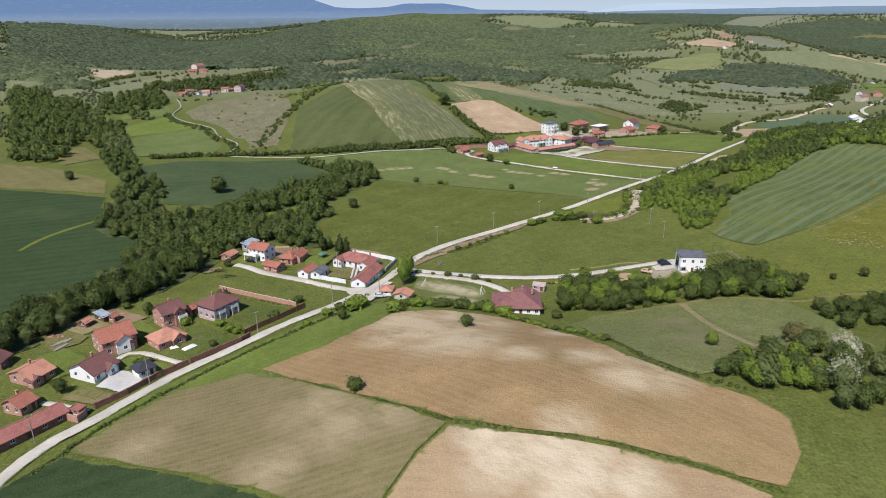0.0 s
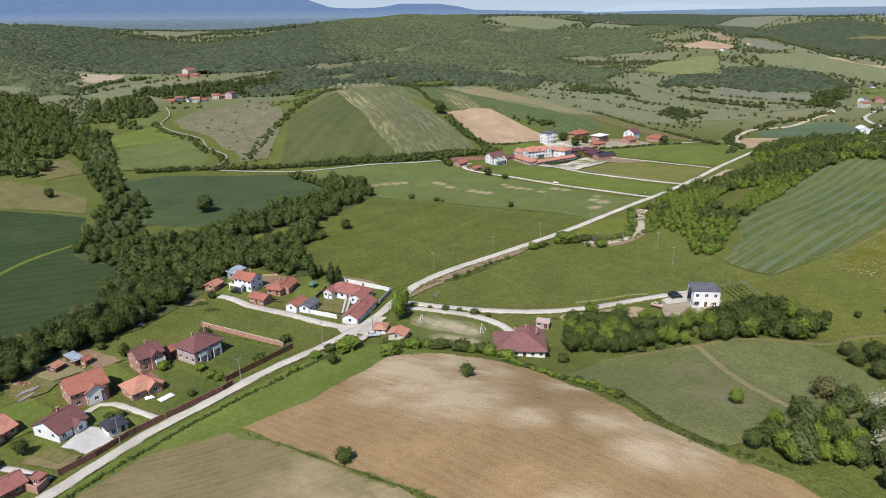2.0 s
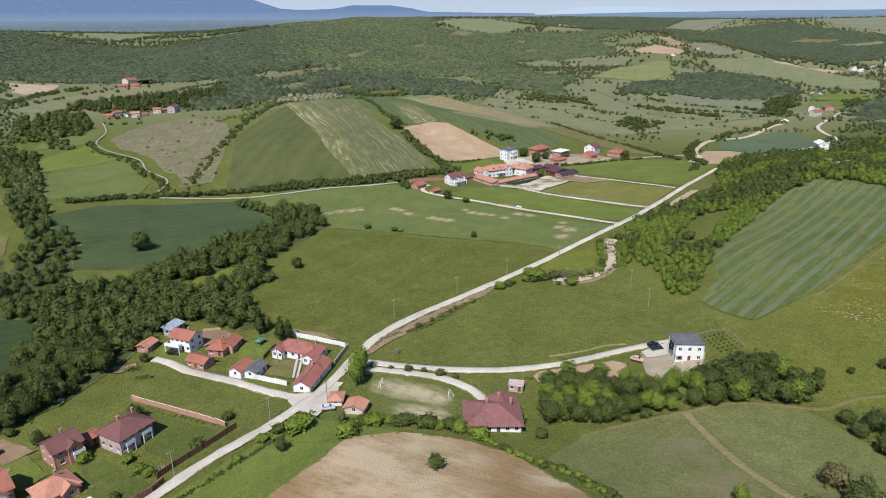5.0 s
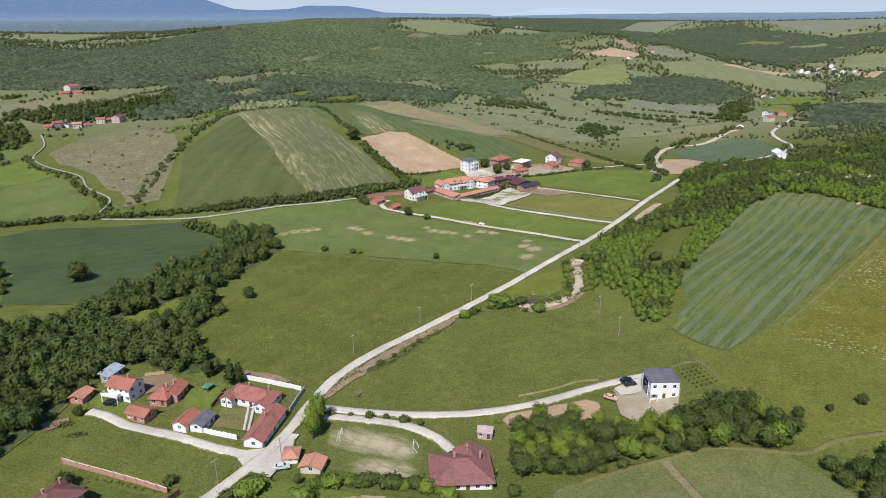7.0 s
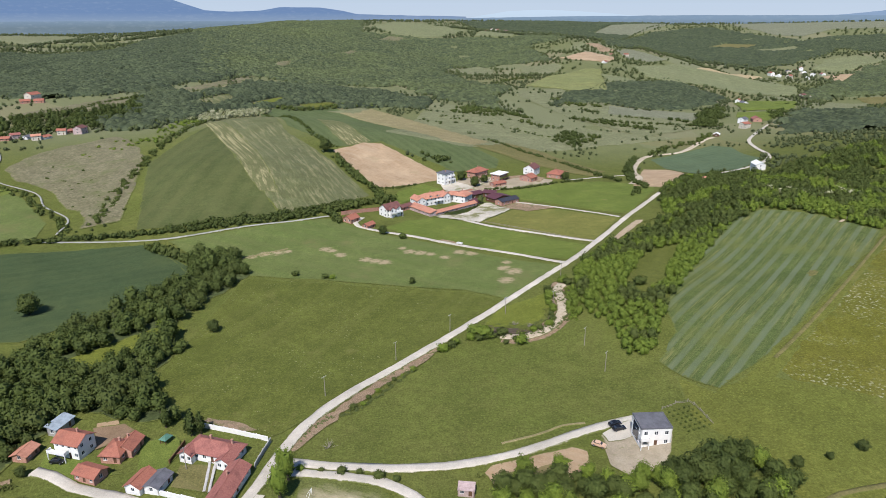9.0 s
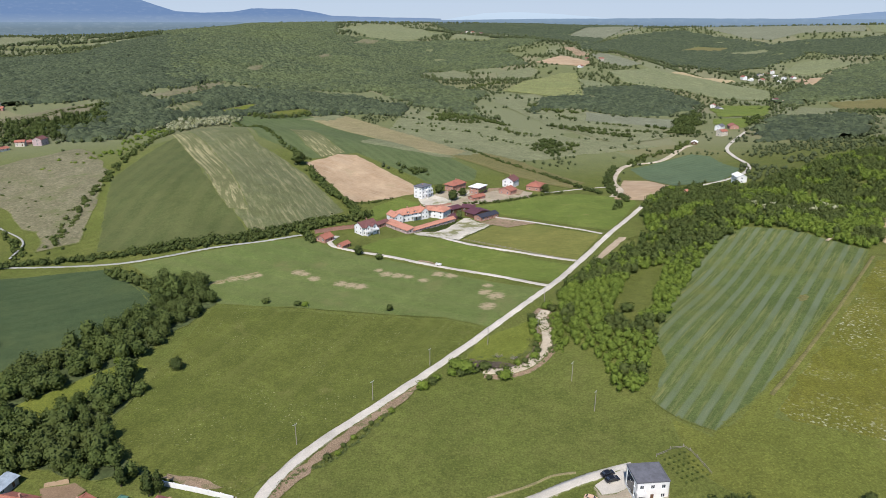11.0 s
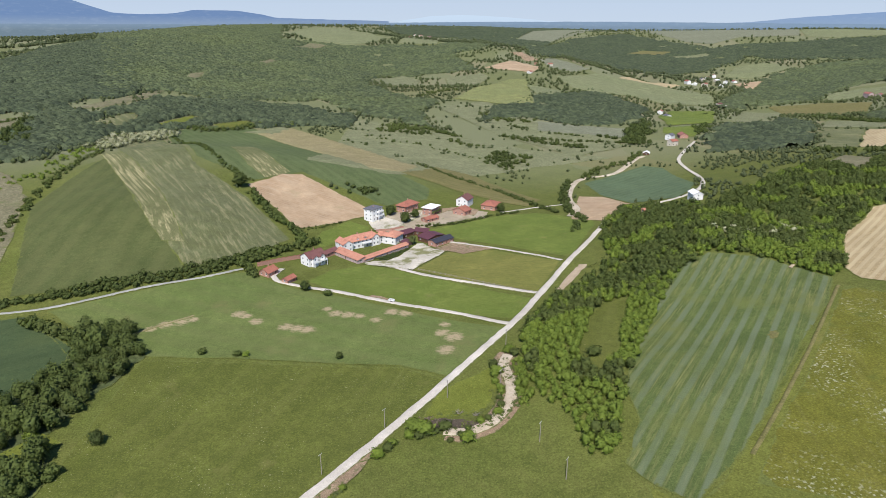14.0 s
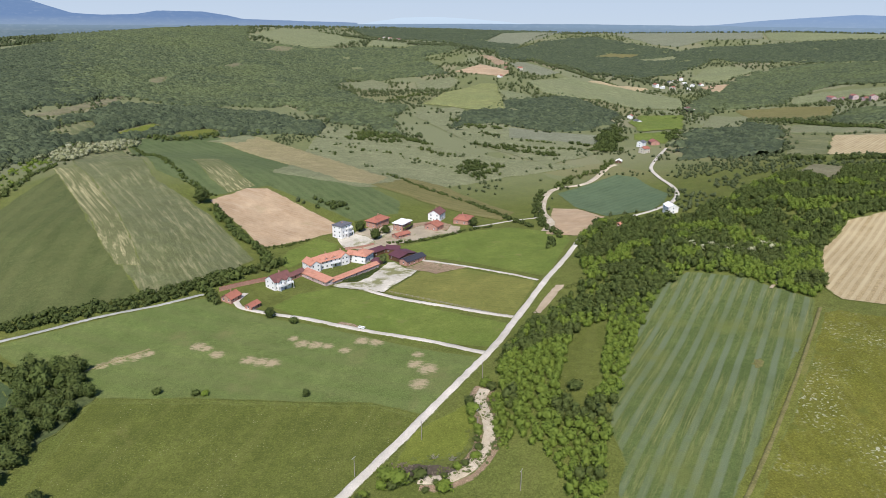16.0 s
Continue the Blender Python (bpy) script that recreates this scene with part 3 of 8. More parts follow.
def ribbon(name, pts, width, material, lift=0.4, label="", category="road", step=4.0, shift=0.0):
    """A road or a track: a strip with a slight crown and ragged edges."""
    rng = random.Random(name + str(pts[0]))
    line = smooth_line(pts, step)
    cross = (-0.5, -0.46, -0.2, 0.0, 0.2, 0.46, 0.5)
    drop = (-0.35, 0.0, 0.05, 0.09, 0.05, 0.0, -0.35)
    vs, fs = [], []
    for i, (x, y) in enumerate(line):
        a, b = line[max(i - 1, 0)], line[min(i + 1, len(line) - 1)]
        d = Vector((b[0] - a[0], b[1] - a[1])).normalized()
        zc = ground_at(x, y)
        for c, h in zip(cross, drop):
            k = shift + c * width + (rng.uniform(-0.3, 0.3) * min(1.0, width / 3.5) if abs(c) > 0.4 else 0)
            px, py = x - d.y * k, y + d.x * k
            vs.append((px, py, max(ground_at(px, py), zc - 0.3) * 0.7 + zc * 0.3 + lift + h))
    m = len(cross)
    for i in range(len(line) - 1):
        for j in range(m - 1):
            fs.append((i * m + j + 1, i * m + j, (i + 1) * m + j, (i + 1) * m + j + 1))
    me = mesh_of(name, vs, fs, [material], True)
    me.attributes.new("rim", "FLOAT", "POINT").data.foreach_set("value", np.tile(np.array((0.0, 0.12, 1.0, 1.0, 1.0, 0.12, 0.0), np.float32), len(line)))
    return tagged(new(name, me), label, category, kind="structure")


# ---- the ground, one sheet to the horizon ----
def axis(lo, hi, step, far):
    mid = list(np.arange(lo, hi + 1, step))
    for sign, end in ((1, hi), (-1, lo)):
        s, p = step, mid[-1] if sign > 0 else mid[0]
        while abs(p) < far:
            s = min(s * 1.15, 45.0)
            p += sign * s
            mid.append(p) if sign > 0 else mid.insert(0, p)
    return np.array(mid)


def build_ground():
    xs, ys = axis(-420, 700, 8.0, 4900), axis(-150, 1100, 8.0, 4900)
    gx, gy = np.meshgrid(xs, ys)
    x, y = gx.ravel(), gy.ravel()
    z = height(x, y)
    nx = len(xs)
    i = (np.arange(len(ys) - 1)[:, None] * nx + np.arange(nx - 1)[None, :]).ravel()
    f = np.stack([i, i + 1, i + nx + 1, i + nx], 1)
    me = mesh_of("ground", np.stack([x, y, z], 1).tolist(), f.tolist(), [GRASS], True)
    tagged(new("ground", me), "rolling green grassland of the valley and hills", "ground", kind="structure")


build_ground()

# ---- fields ----
draped("field", [(-51.6, 160.0), (-37.3, 168.9), (-25.7, 183.3), (-16.1, 197.1), (-1.9, 198.0), (12.0, 194.3), (27.5, 184.7), (39.2, 158.6), (44.8, 140.8), (51.5, 132.0), (59.0, 124.7), (66.3, 118.9), (70.2, 112.3), (66.8, 101.5), (59.6, 92.2), (51.4, 95.1), (42.8, 99.4), (33.4, 103.4), (23.4, 107.1), (12.7, 110.2), (1.5, 115.2), (-11.0, 124.6), (-25.6, 137.0)], SOIL, label="dry ploughed brown field on the rounded hill")
draped("field", [(0.9, 113.7), (12.6, 108.9), (23.1, 105.8), (33.1, 102.1), (42.4, 98.2), (51.0, 94.1), (56.2, 90.3), (35.8, 78.0), (9.3, 75.2), (-14.4, 87.3), (-10.3, 97.6), (-5.3, 106.7)], SOIL_PALE, label="pale dry bare soil field on the slope")
draped("field", [(-89.2, 128.8), (-82.9, 141.0), (-72.1, 154.5), (-54.6, 159.4), (-39.5, 149.0), (-19.3, 131.0), (0.3, 114.4), (-5.9, 106.8), (-10.8, 97.7), (-14.5, 88.5), (-23.7, 95.9), (-33.8, 102.6), (-55.2, 114.4), (-75.7, 123.5)], SOIL_GREEN, label="thinly sprouting brownish green field with seed rows")
draped("field", [(-100.9, 110.7), (-93.9, 123.0), (-89.4, 126.7), (-75.0, 121.9), (-53.2, 112.5), (-34.8, 102.1), (-23.5, 95.0), (-16.4, 87.7), (-26.5, 79.9), (-59.9, 91.1)], CROP_DARK, label="dark green young crop beside the road")
draped("field", [(34.6, 180.0), (49.5, 195.2), (69.2, 198.7), (90.6, 200.9), (109.6, 193.7), (115.0, 180.1), (116.1, 154.8), (96.9, 128.9), (87.3, 136.1), (82.5, 142.8), (73.3, 136.4), (57.6, 129.5), (49.8, 139.3), (43.5, 164.1)], MEADOW_BLUE, label="short grey green meadow with worn patches")
draped("field", [(118.6, 260.8), (124.9, 247.1), (138.6, 252.4), (183.3, 281.0), (253.1, 326.2), (266.8, 284.1), (158.4, 178.0), (136.1, 187.8), (116.4, 193.7), (115.6, 215.7), (110.6, 236.0)], MEADOW_YELLOW, 0.12, label="yellow green meadow on the slope")
draped("field", [(-10.4, 238.9), (0.9, 234.3), (11.8, 228.9), (16.1, 221.4), (17.7, 207.2), (7.5, 204.0), (-1.4, 207.3), (-9.0, 212.0), (-11.7, 224.1)], PLAYGROUND, 0.15, label="worn grass playing field beside the hall")
draped("lawn", [(-87.1, 197.0), (-82.4, 200.3), (-65.0, 187.1), (-69.9, 179.6), (-76.9, 173.1), (-82.6, 178.9), (-81.0, 185.2)], LAWN, 0.15, 4, label="green garden lawn behind a wall", category="lawn")
draped("lawn", [(-79.3, 223.8), (-71.3, 219.5), (-52.5, 209.4), (-56.8, 202.3), (-63.1, 196.0), (-72.3, 201.7)], LAWN, 0.15, 4, label="green lawn within the brick wall", category="lawn")
draped("lawn", [(-127.6, 181.3), (-120.8, 184.9), (-110.3, 179.6), (-107.3, 173.5), (-109.7, 168.0), (-114.9, 167.2), (-121.7, 171.8)], LAWN, 0.15, 4, label="green garden lawn", category="lawn")
draped("field", [(-64.3, 302.4), (-57.4, 333.1), (-41.8, 398.3), (2.9, 384.3), (67.3, 360.7), (81.5, 343.0), (47.4, 314.7), (23.1, 294.5), (0.2, 277.3), (-16.6, 261.8), (-23.1, 259.1), (-41.9, 273.4), (-63.6, 284.6)], MEADOW, 0.2, label="lush green meadow beside the valley road")
draped("field", [(-91.0, 458.7), (5.6, 491.2), (23.2, 468.4), (59.5, 439.4), (120.6, 378.1), (111.0, 368.3), (83.5, 345.3), (65.0, 363.7), (3.0, 387.7), (-42.2, 402.7), (-66.2, 425.3)], MEADOW_PATCHY, 0.2, label="green meadow with bare dry patches")
draped("field", [(36.0, 472.6), (53.2, 489.6), (76.8, 494.4), (102.9, 463.5), (146.9, 408.8), (126.9, 387.2), (103.9, 405.7), (71.5, 435.2), (51.3, 452.9)], LUSH, 0.2, label="green paddock between two farm tracks")
draped("field", [(99.6, 476.1), (130.2, 503.2), (156.1, 496.5), (185.3, 453.1), (153.1, 415.3), (128.0, 440.1)], MEADOW_GOLD, 0.2, label="yellowish green mown paddock")
draped("field", [(136.5, 556.6), (189.6, 572.1), (221.5, 570.7), (250.5, 535.9), (241.0, 511.6), (193.2, 454.4), (170.8, 494.7), (143.8, 527.4), (127.5, 553.7)], LUSH, 0.2, label="bright green meadow behind the farm")
draped("field", [(117.8, 271.9), (132.7, 287.3), (139.3, 306.5), (154.6, 330.2), (185.4, 368.6), (215.0, 396.7), (250.2, 405.8), (270.7, 387.6), (281.7, 352.2), (258.0, 331.3), (217.5, 305.6), (172.2, 273.5), (144.5, 256.7), (127.3, 247.9), (120.5, 259.0)], CROP_STRIPE, label="pale striped green barley field on the slope")
draped("field", [(495.9, 435.3), (451.7, 448.6), (409.8, 443.1), (376.0, 422.0), (338.6, 402.6), (297.2, 360.2), (292.0, 346.1), (302.6, 332.2), (313.2, 311.3)], TAN, label="tan mown field with curved swaths")
draped("field", [(-104.2, 719.3), (-122.8, 659.7), (-134.3, 611.1), (-112.9, 479.8), (-74.0, 480.8), (-28.8, 493.6), (-55.7, 567.9), (-98.7, 706.4)], CROP_HILL, label="smooth dark green grain field on the hill")
draped("field", [(-123.1, 883.2), (-65.6, 583.1), (-28.1, 493.7), (10.3, 516.3), (32.7, 546.9), (9.2, 613.3), (-30.1, 680.5), (-84.7, 937.7)], CROP_PALE, 0.3, label="thin grain field with pale yellow strips")
draped("field", [(7.7, 643.4), (37.0, 670.7), (52.9, 671.4), (96.3, 610.9), (90.7, 592.8), (39.6, 568.1), (31.3, 589.9), (18.9, 619.2)], SOIL_RED, 0.3, label="bare reddish brown field above the farm")
draped("field", [(-83.5, 966.0), (3.1, 1036.7), (70.1, 865.5), (140.0, 698.3), (160.0, 655.0), (150.0, 625.0), (112.0, 612.0), (93.0, 634.0), (53.4, 676.3), (10.4, 652.1), (-30.8, 701.1)], GRAIN_STRIP, 0.25, label="long green grain strip over the hill")

draped("field", [(327.5, 685.7), (421.7, 727.7), (429.6, 704.4), (385.4, 595.2), (357.3, 563.4), (331.4, 545.1), (298.6, 557.2), (302.5, 607.5)], CROP_TEAL, 0.3, label="blue green crop by the stream")
draped("field", [(287.4, 622.2), (301.0, 605.0), (297.0, 556.2), (250.6, 517.3), (235.7, 537.5)], SOIL_RED, 0.3, label="small bare brown field by the stream")
draped("field", [(-316.4, 381.4), (-256.1, 367.0), (-188.0, 352.0), (-166.0, 300.0), (-140.0, 290.0), (-132.0, 275.0), (-133.0, 245.0), (-140.0, 222.0), (-160.0, 196.0)], CROP_DARK, label="large dark green crop behind the tree belt")
draped("field", [(-382.0, 466.9), (-303.4, 441.1), (-253.6, 418.4), (-202.6, 385.1), (-191.4, 358.1), (-257.6, 369.5), (-318.7, 384.4)], MEADOW_DRY, label="dry brownish meadow")
draped("field", [(-200.9, 424.2), (-181.2, 446.1), (-97.0, 455.5), (-69.5, 406.8), (-98.7, 364.0), (-123.4, 339.9), (-161.0, 342.4), (-180.8, 374.1)], CROP_DEEP, label="dark blue green crop below the hill")
draped("field", [(-283, 578), (-256, 621), (-218, 574), (-226, 557), (-258, 539)], LUSH, 0.5, label="green upper meadow in the side valley")
draped("field", [(-241, 497), (-259, 556), (-236, 583), (-207, 562), (-171, 503), (-167, 475), (-190, 463), (-222, 459)], MEADOW_PATCHY, 0.3, label="mottled green meadow in the side valley")
draped("field", [(436.0, 1036.6), (473.5, 991.5), (536.5, 938.1), (496.5, 878.9), (449.6, 927.8), (401.6, 961.9)], GREY_FIELD, 0.6, label="grey green strip field")
draped("field", [(-298.0, 493.2), (-276.5, 501.6), (-239.0, 452.5), (-252.9, 427.2)], MEADOW_DRY, 0.3, label="pale small field at the wood")
# pastures and scrub slopes between the valley and the hills
PASTURE = "olive pasture with scattered shrubs"
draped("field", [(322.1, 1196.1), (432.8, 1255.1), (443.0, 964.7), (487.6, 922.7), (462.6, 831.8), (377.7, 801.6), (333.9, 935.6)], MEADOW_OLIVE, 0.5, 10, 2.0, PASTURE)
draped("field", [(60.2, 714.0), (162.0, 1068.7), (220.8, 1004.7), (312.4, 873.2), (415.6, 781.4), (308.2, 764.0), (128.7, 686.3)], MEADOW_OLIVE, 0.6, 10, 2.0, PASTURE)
draped("field", [(-247, 632), (-243, 668), (-226, 700), (-187, 728), (-160, 680), (-143, 640), (-137, 600), (-131, 545), (-126, 497), (-148, 488), (-152, 510), (-175, 541), (-192, 571), (-226, 600)], SCRUB, 0.9, 10, 2.0, "dry grey brown scrub slope")
draped("field", [(-306.9, 662.4), (-278.5, 677.4), (-250.1, 624.6), (-300.6, 611.3)], MEADOW_PATCHY, 0.9, 10, 2.0, "small green far meadow")
draped("field", [(505.1, 580.4), (571.7, 616.0), (567.1, 575.7), (492.3, 529.1)], SCRUB, 0.9, 10, 2.0, "dry clearing within the wood")
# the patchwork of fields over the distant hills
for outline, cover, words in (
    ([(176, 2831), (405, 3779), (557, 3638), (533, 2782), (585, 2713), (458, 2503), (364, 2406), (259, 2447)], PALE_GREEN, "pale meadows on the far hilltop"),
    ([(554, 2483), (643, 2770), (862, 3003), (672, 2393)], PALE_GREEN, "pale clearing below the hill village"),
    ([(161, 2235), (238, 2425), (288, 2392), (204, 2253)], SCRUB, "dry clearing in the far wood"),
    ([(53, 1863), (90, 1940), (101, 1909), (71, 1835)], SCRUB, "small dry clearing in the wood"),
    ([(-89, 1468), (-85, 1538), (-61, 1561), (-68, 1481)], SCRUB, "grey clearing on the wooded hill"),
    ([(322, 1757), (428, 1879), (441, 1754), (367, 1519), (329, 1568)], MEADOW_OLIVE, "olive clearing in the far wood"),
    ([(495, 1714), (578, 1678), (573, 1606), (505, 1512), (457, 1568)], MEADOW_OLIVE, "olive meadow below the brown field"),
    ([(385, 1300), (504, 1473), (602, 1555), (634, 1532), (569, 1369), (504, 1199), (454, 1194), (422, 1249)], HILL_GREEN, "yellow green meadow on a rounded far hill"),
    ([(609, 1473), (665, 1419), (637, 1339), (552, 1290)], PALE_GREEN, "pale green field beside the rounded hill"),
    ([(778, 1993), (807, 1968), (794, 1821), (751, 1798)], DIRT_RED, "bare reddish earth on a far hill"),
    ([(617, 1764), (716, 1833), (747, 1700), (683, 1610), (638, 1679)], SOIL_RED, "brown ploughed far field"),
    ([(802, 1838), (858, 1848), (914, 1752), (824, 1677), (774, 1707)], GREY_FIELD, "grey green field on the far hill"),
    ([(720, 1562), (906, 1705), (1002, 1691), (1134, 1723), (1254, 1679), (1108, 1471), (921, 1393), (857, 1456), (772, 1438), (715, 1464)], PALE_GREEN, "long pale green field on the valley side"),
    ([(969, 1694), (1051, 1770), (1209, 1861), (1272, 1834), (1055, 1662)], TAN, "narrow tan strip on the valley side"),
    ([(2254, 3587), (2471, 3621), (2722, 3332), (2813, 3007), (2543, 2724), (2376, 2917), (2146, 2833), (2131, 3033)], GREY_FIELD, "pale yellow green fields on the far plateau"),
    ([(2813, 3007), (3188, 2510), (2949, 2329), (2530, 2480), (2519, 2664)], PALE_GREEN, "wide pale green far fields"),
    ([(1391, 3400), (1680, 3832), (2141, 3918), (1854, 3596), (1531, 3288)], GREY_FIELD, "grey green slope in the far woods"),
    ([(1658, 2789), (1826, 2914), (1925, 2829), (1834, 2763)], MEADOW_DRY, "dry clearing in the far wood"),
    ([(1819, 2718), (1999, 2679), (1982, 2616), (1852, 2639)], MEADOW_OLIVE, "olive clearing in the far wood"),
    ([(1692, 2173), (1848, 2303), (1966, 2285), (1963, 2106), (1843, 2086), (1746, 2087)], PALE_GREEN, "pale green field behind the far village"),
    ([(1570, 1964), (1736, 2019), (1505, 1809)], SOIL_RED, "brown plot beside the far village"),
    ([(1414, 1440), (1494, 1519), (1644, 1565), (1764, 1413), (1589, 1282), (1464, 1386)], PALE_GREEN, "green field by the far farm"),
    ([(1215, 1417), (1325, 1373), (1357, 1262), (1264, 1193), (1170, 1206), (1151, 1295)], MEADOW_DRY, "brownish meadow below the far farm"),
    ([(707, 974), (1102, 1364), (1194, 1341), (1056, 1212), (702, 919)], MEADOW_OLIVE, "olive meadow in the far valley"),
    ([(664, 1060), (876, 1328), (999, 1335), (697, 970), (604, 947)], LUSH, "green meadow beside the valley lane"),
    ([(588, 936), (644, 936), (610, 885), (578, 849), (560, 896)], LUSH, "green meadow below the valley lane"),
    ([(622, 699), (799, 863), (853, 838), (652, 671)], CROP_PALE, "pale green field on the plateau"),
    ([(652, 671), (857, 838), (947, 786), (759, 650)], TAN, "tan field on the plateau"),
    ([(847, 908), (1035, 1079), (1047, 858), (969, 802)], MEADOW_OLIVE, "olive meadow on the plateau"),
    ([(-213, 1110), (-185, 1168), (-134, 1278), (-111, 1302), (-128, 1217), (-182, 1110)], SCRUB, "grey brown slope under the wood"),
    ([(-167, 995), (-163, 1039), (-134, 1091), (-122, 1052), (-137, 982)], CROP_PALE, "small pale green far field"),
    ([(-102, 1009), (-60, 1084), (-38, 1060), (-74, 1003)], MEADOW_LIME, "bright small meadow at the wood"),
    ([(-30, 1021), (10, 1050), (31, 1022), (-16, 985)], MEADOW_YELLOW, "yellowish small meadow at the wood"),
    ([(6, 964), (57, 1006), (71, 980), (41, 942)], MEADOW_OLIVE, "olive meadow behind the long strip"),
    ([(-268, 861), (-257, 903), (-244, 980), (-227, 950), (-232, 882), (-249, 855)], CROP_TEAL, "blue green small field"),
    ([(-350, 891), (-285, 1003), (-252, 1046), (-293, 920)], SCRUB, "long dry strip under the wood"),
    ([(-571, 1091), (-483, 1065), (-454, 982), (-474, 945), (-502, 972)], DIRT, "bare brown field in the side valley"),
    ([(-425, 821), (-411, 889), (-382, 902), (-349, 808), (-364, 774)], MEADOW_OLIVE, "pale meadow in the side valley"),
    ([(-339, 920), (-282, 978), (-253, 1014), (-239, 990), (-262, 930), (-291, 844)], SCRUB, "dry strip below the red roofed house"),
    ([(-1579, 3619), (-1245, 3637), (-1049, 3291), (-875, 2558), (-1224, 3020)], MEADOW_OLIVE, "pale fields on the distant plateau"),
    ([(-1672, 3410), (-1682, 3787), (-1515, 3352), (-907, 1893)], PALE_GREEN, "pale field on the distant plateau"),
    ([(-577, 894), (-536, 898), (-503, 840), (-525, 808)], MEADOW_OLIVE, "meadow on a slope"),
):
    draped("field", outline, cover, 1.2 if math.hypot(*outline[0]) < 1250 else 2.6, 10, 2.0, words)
draped("field", [(17.0, 971.6), (42.8, 992.8), (69.9, 990.2), (122.6, 873.0), (175.9, 751.6), (147.1, 702.3), (116.0, 699.4), (69.3, 828.3)], WORN, 1.0, 8, 1.0, "long narrow tan grass strip")
draped("field", [(143, 702), (196, 762), (224, 733), (239, 677), (250, 619), (226, 594), (201, 634), (190, 648), (167, 679)], MEADOW_DRY, 1.0, 8, 1.0, "dull brown meadow above the farm")
draped("field", [(-118.7, 436.9), (-107.1, 442.8), (-94.5, 442.8), (-84.0, 433.4), (-68.4, 413.4), (-69.3, 394.7), (-77.2, 378.0), (-84.8, 364.3), (-94.1, 360.1)], CROP_DEEP, 0.24, label="dark blue green crop beside the belt")
draped("field", [(-112.4, 740.9), (-93.1, 733.5), (-74.3, 685.6), (-50.8, 606.9), (-34.6, 543.3), (-30.7, 525.5), (-43.7, 525.0), (-53.6, 549.6), (-81.8, 644.5)], CROP_STREAK, 0.45, label="yellow streaked strip of thin grain")
draped("field", [(-4.6, 751.0), (16.7, 775.6), (33.3, 700.5), (43.5, 675.2), (22.4, 659.7), (9.5, 685.2)], CROP_STREAK, 0.45, label="yellow streaked patch in the grain")


draped("lawn", [(46, 540), (56, 565), (78, 585), (91, 572), (84, 551), (64, 544), (52, 533)], LUSH, 0.25, 4, 0.5, "bright green lawn behind the farmhouse", "lawn")

# ---- roads and tracks ----
MAIN = [(-102.2, 105.9), (-98.0, 129.8), (-90.7, 142.2), (-78.6, 163.0), (-66.9, 177.3), (-53.5, 194.8), (-39.0, 210.2), (-28.6, 224.7), (-21.3, 240.2)] + [(-26.9, 224.3), (-21.5, 236.7), (-17.9, 249.3), (-9.9, 264.6), (2.3, 279.2), (23.3, 297.0), (47.9, 317.5), (81.6, 343.7), (123.2, 376.6), (164.7, 421.8), (202.5, 459.7)][2:7] + [(65.2, 333.3), (90.5, 353.8), (124.1, 382.6), (151.5, 412.0), (186.6, 448.7), (217.7, 478.2), (260.6, 525.8)][1:]
ribbon("road", MAIN, 4.1, GRAVEL, 0.55, label="pale dusty gravel valley road", shift=-0.95)
ribbon("road", [(-28.2, 221.2), (-44.2, 229.8), (-57.9, 238.5), (-73.4, 246.3), (-81.4, 252.7), (-87.4, 255.7)], 3.9, GRAVEL, 0.45, label="pale village lane")
ribbon("road", [(-15.0, 246.4), (-0.7, 241.2), (16.9, 236.8), (36.5, 234.8), (55.4, 236.6), (73.8, 240.6), (86.2, 242.3), (96.1, 242.4)], 3.9, GRAVEL, 0.45, label="pale gravel drive to a white house")
ribbon("road", [(-12.2, 240.5), (1.0, 236.0), (12.8, 230.9), (20.6, 223.8), (24.5, 216.2)], 4.0, GRAVEL, 0.5, label="gravel drive to a red roofed hall")
ribbon("road", [(123.6, 381.5), (103.9, 405.7), (76.2, 430.1), (51.3, 452.9), (32.4, 465.8), (20.1, 475.8), (18.4, 483.4), (24.1, 494.3)], 3.5, GRAVEL, 0.45, label="gravel farm track")
ribbon("road", [(151.9, 414.2), (128.0, 440.1), (103.3, 465.2), (88.6, 486.2), (77.4, 497.3)], 3.5, GRAVEL, 0.45, label="gravel farm track")
ribbon("road", [(-157, 478), (-160, 507), (-184, 537), (-200, 567), (-235, 597), (-255, 625), (-261, 662), (-282, 709)], 1.3, LANE, 0.9, label="winding pale hill road")
ribbon("road", [(-160, 466), (-125, 462), (-101, 461), (-87, 463), (-70, 468), (-46, 476), (-21, 483), (2, 494)], 2.4, LANE, 0.5, label="grey lane at the foot of the hill")
ribbon("road", [(137.2, 521.7), (152.0, 505.9), (164.8, 489.6), (177.7, 470.0), (185.8, 452.7)], 2.6, GRAVEL, 0.5, label="pale track round a paddock")
ribbon("road", [(260.6, 525.8), (287.6, 531.4), (307.0, 538.4), (332.7, 542.7), (358.0, 555.3), (385.0, 583.7), (416.7, 631.2), (442.4, 683.3), (466.3, 728.8), (502.4, 769.5), (557.5, 822.8)], 4.2, GRAVEL, 0.6, label="pale far valley road")
ribbon("stream_bank", [(110.9, 353.3), (104.8, 344.5), (102.6, 329.7), (96.3, 317.9), (86.9, 310.3), (77.0, 308.2), (70.0, 311.1)], 10.0, DIRT_RED, 0.2, label="worn brown bank of the stream", category="bank", step=2.5)
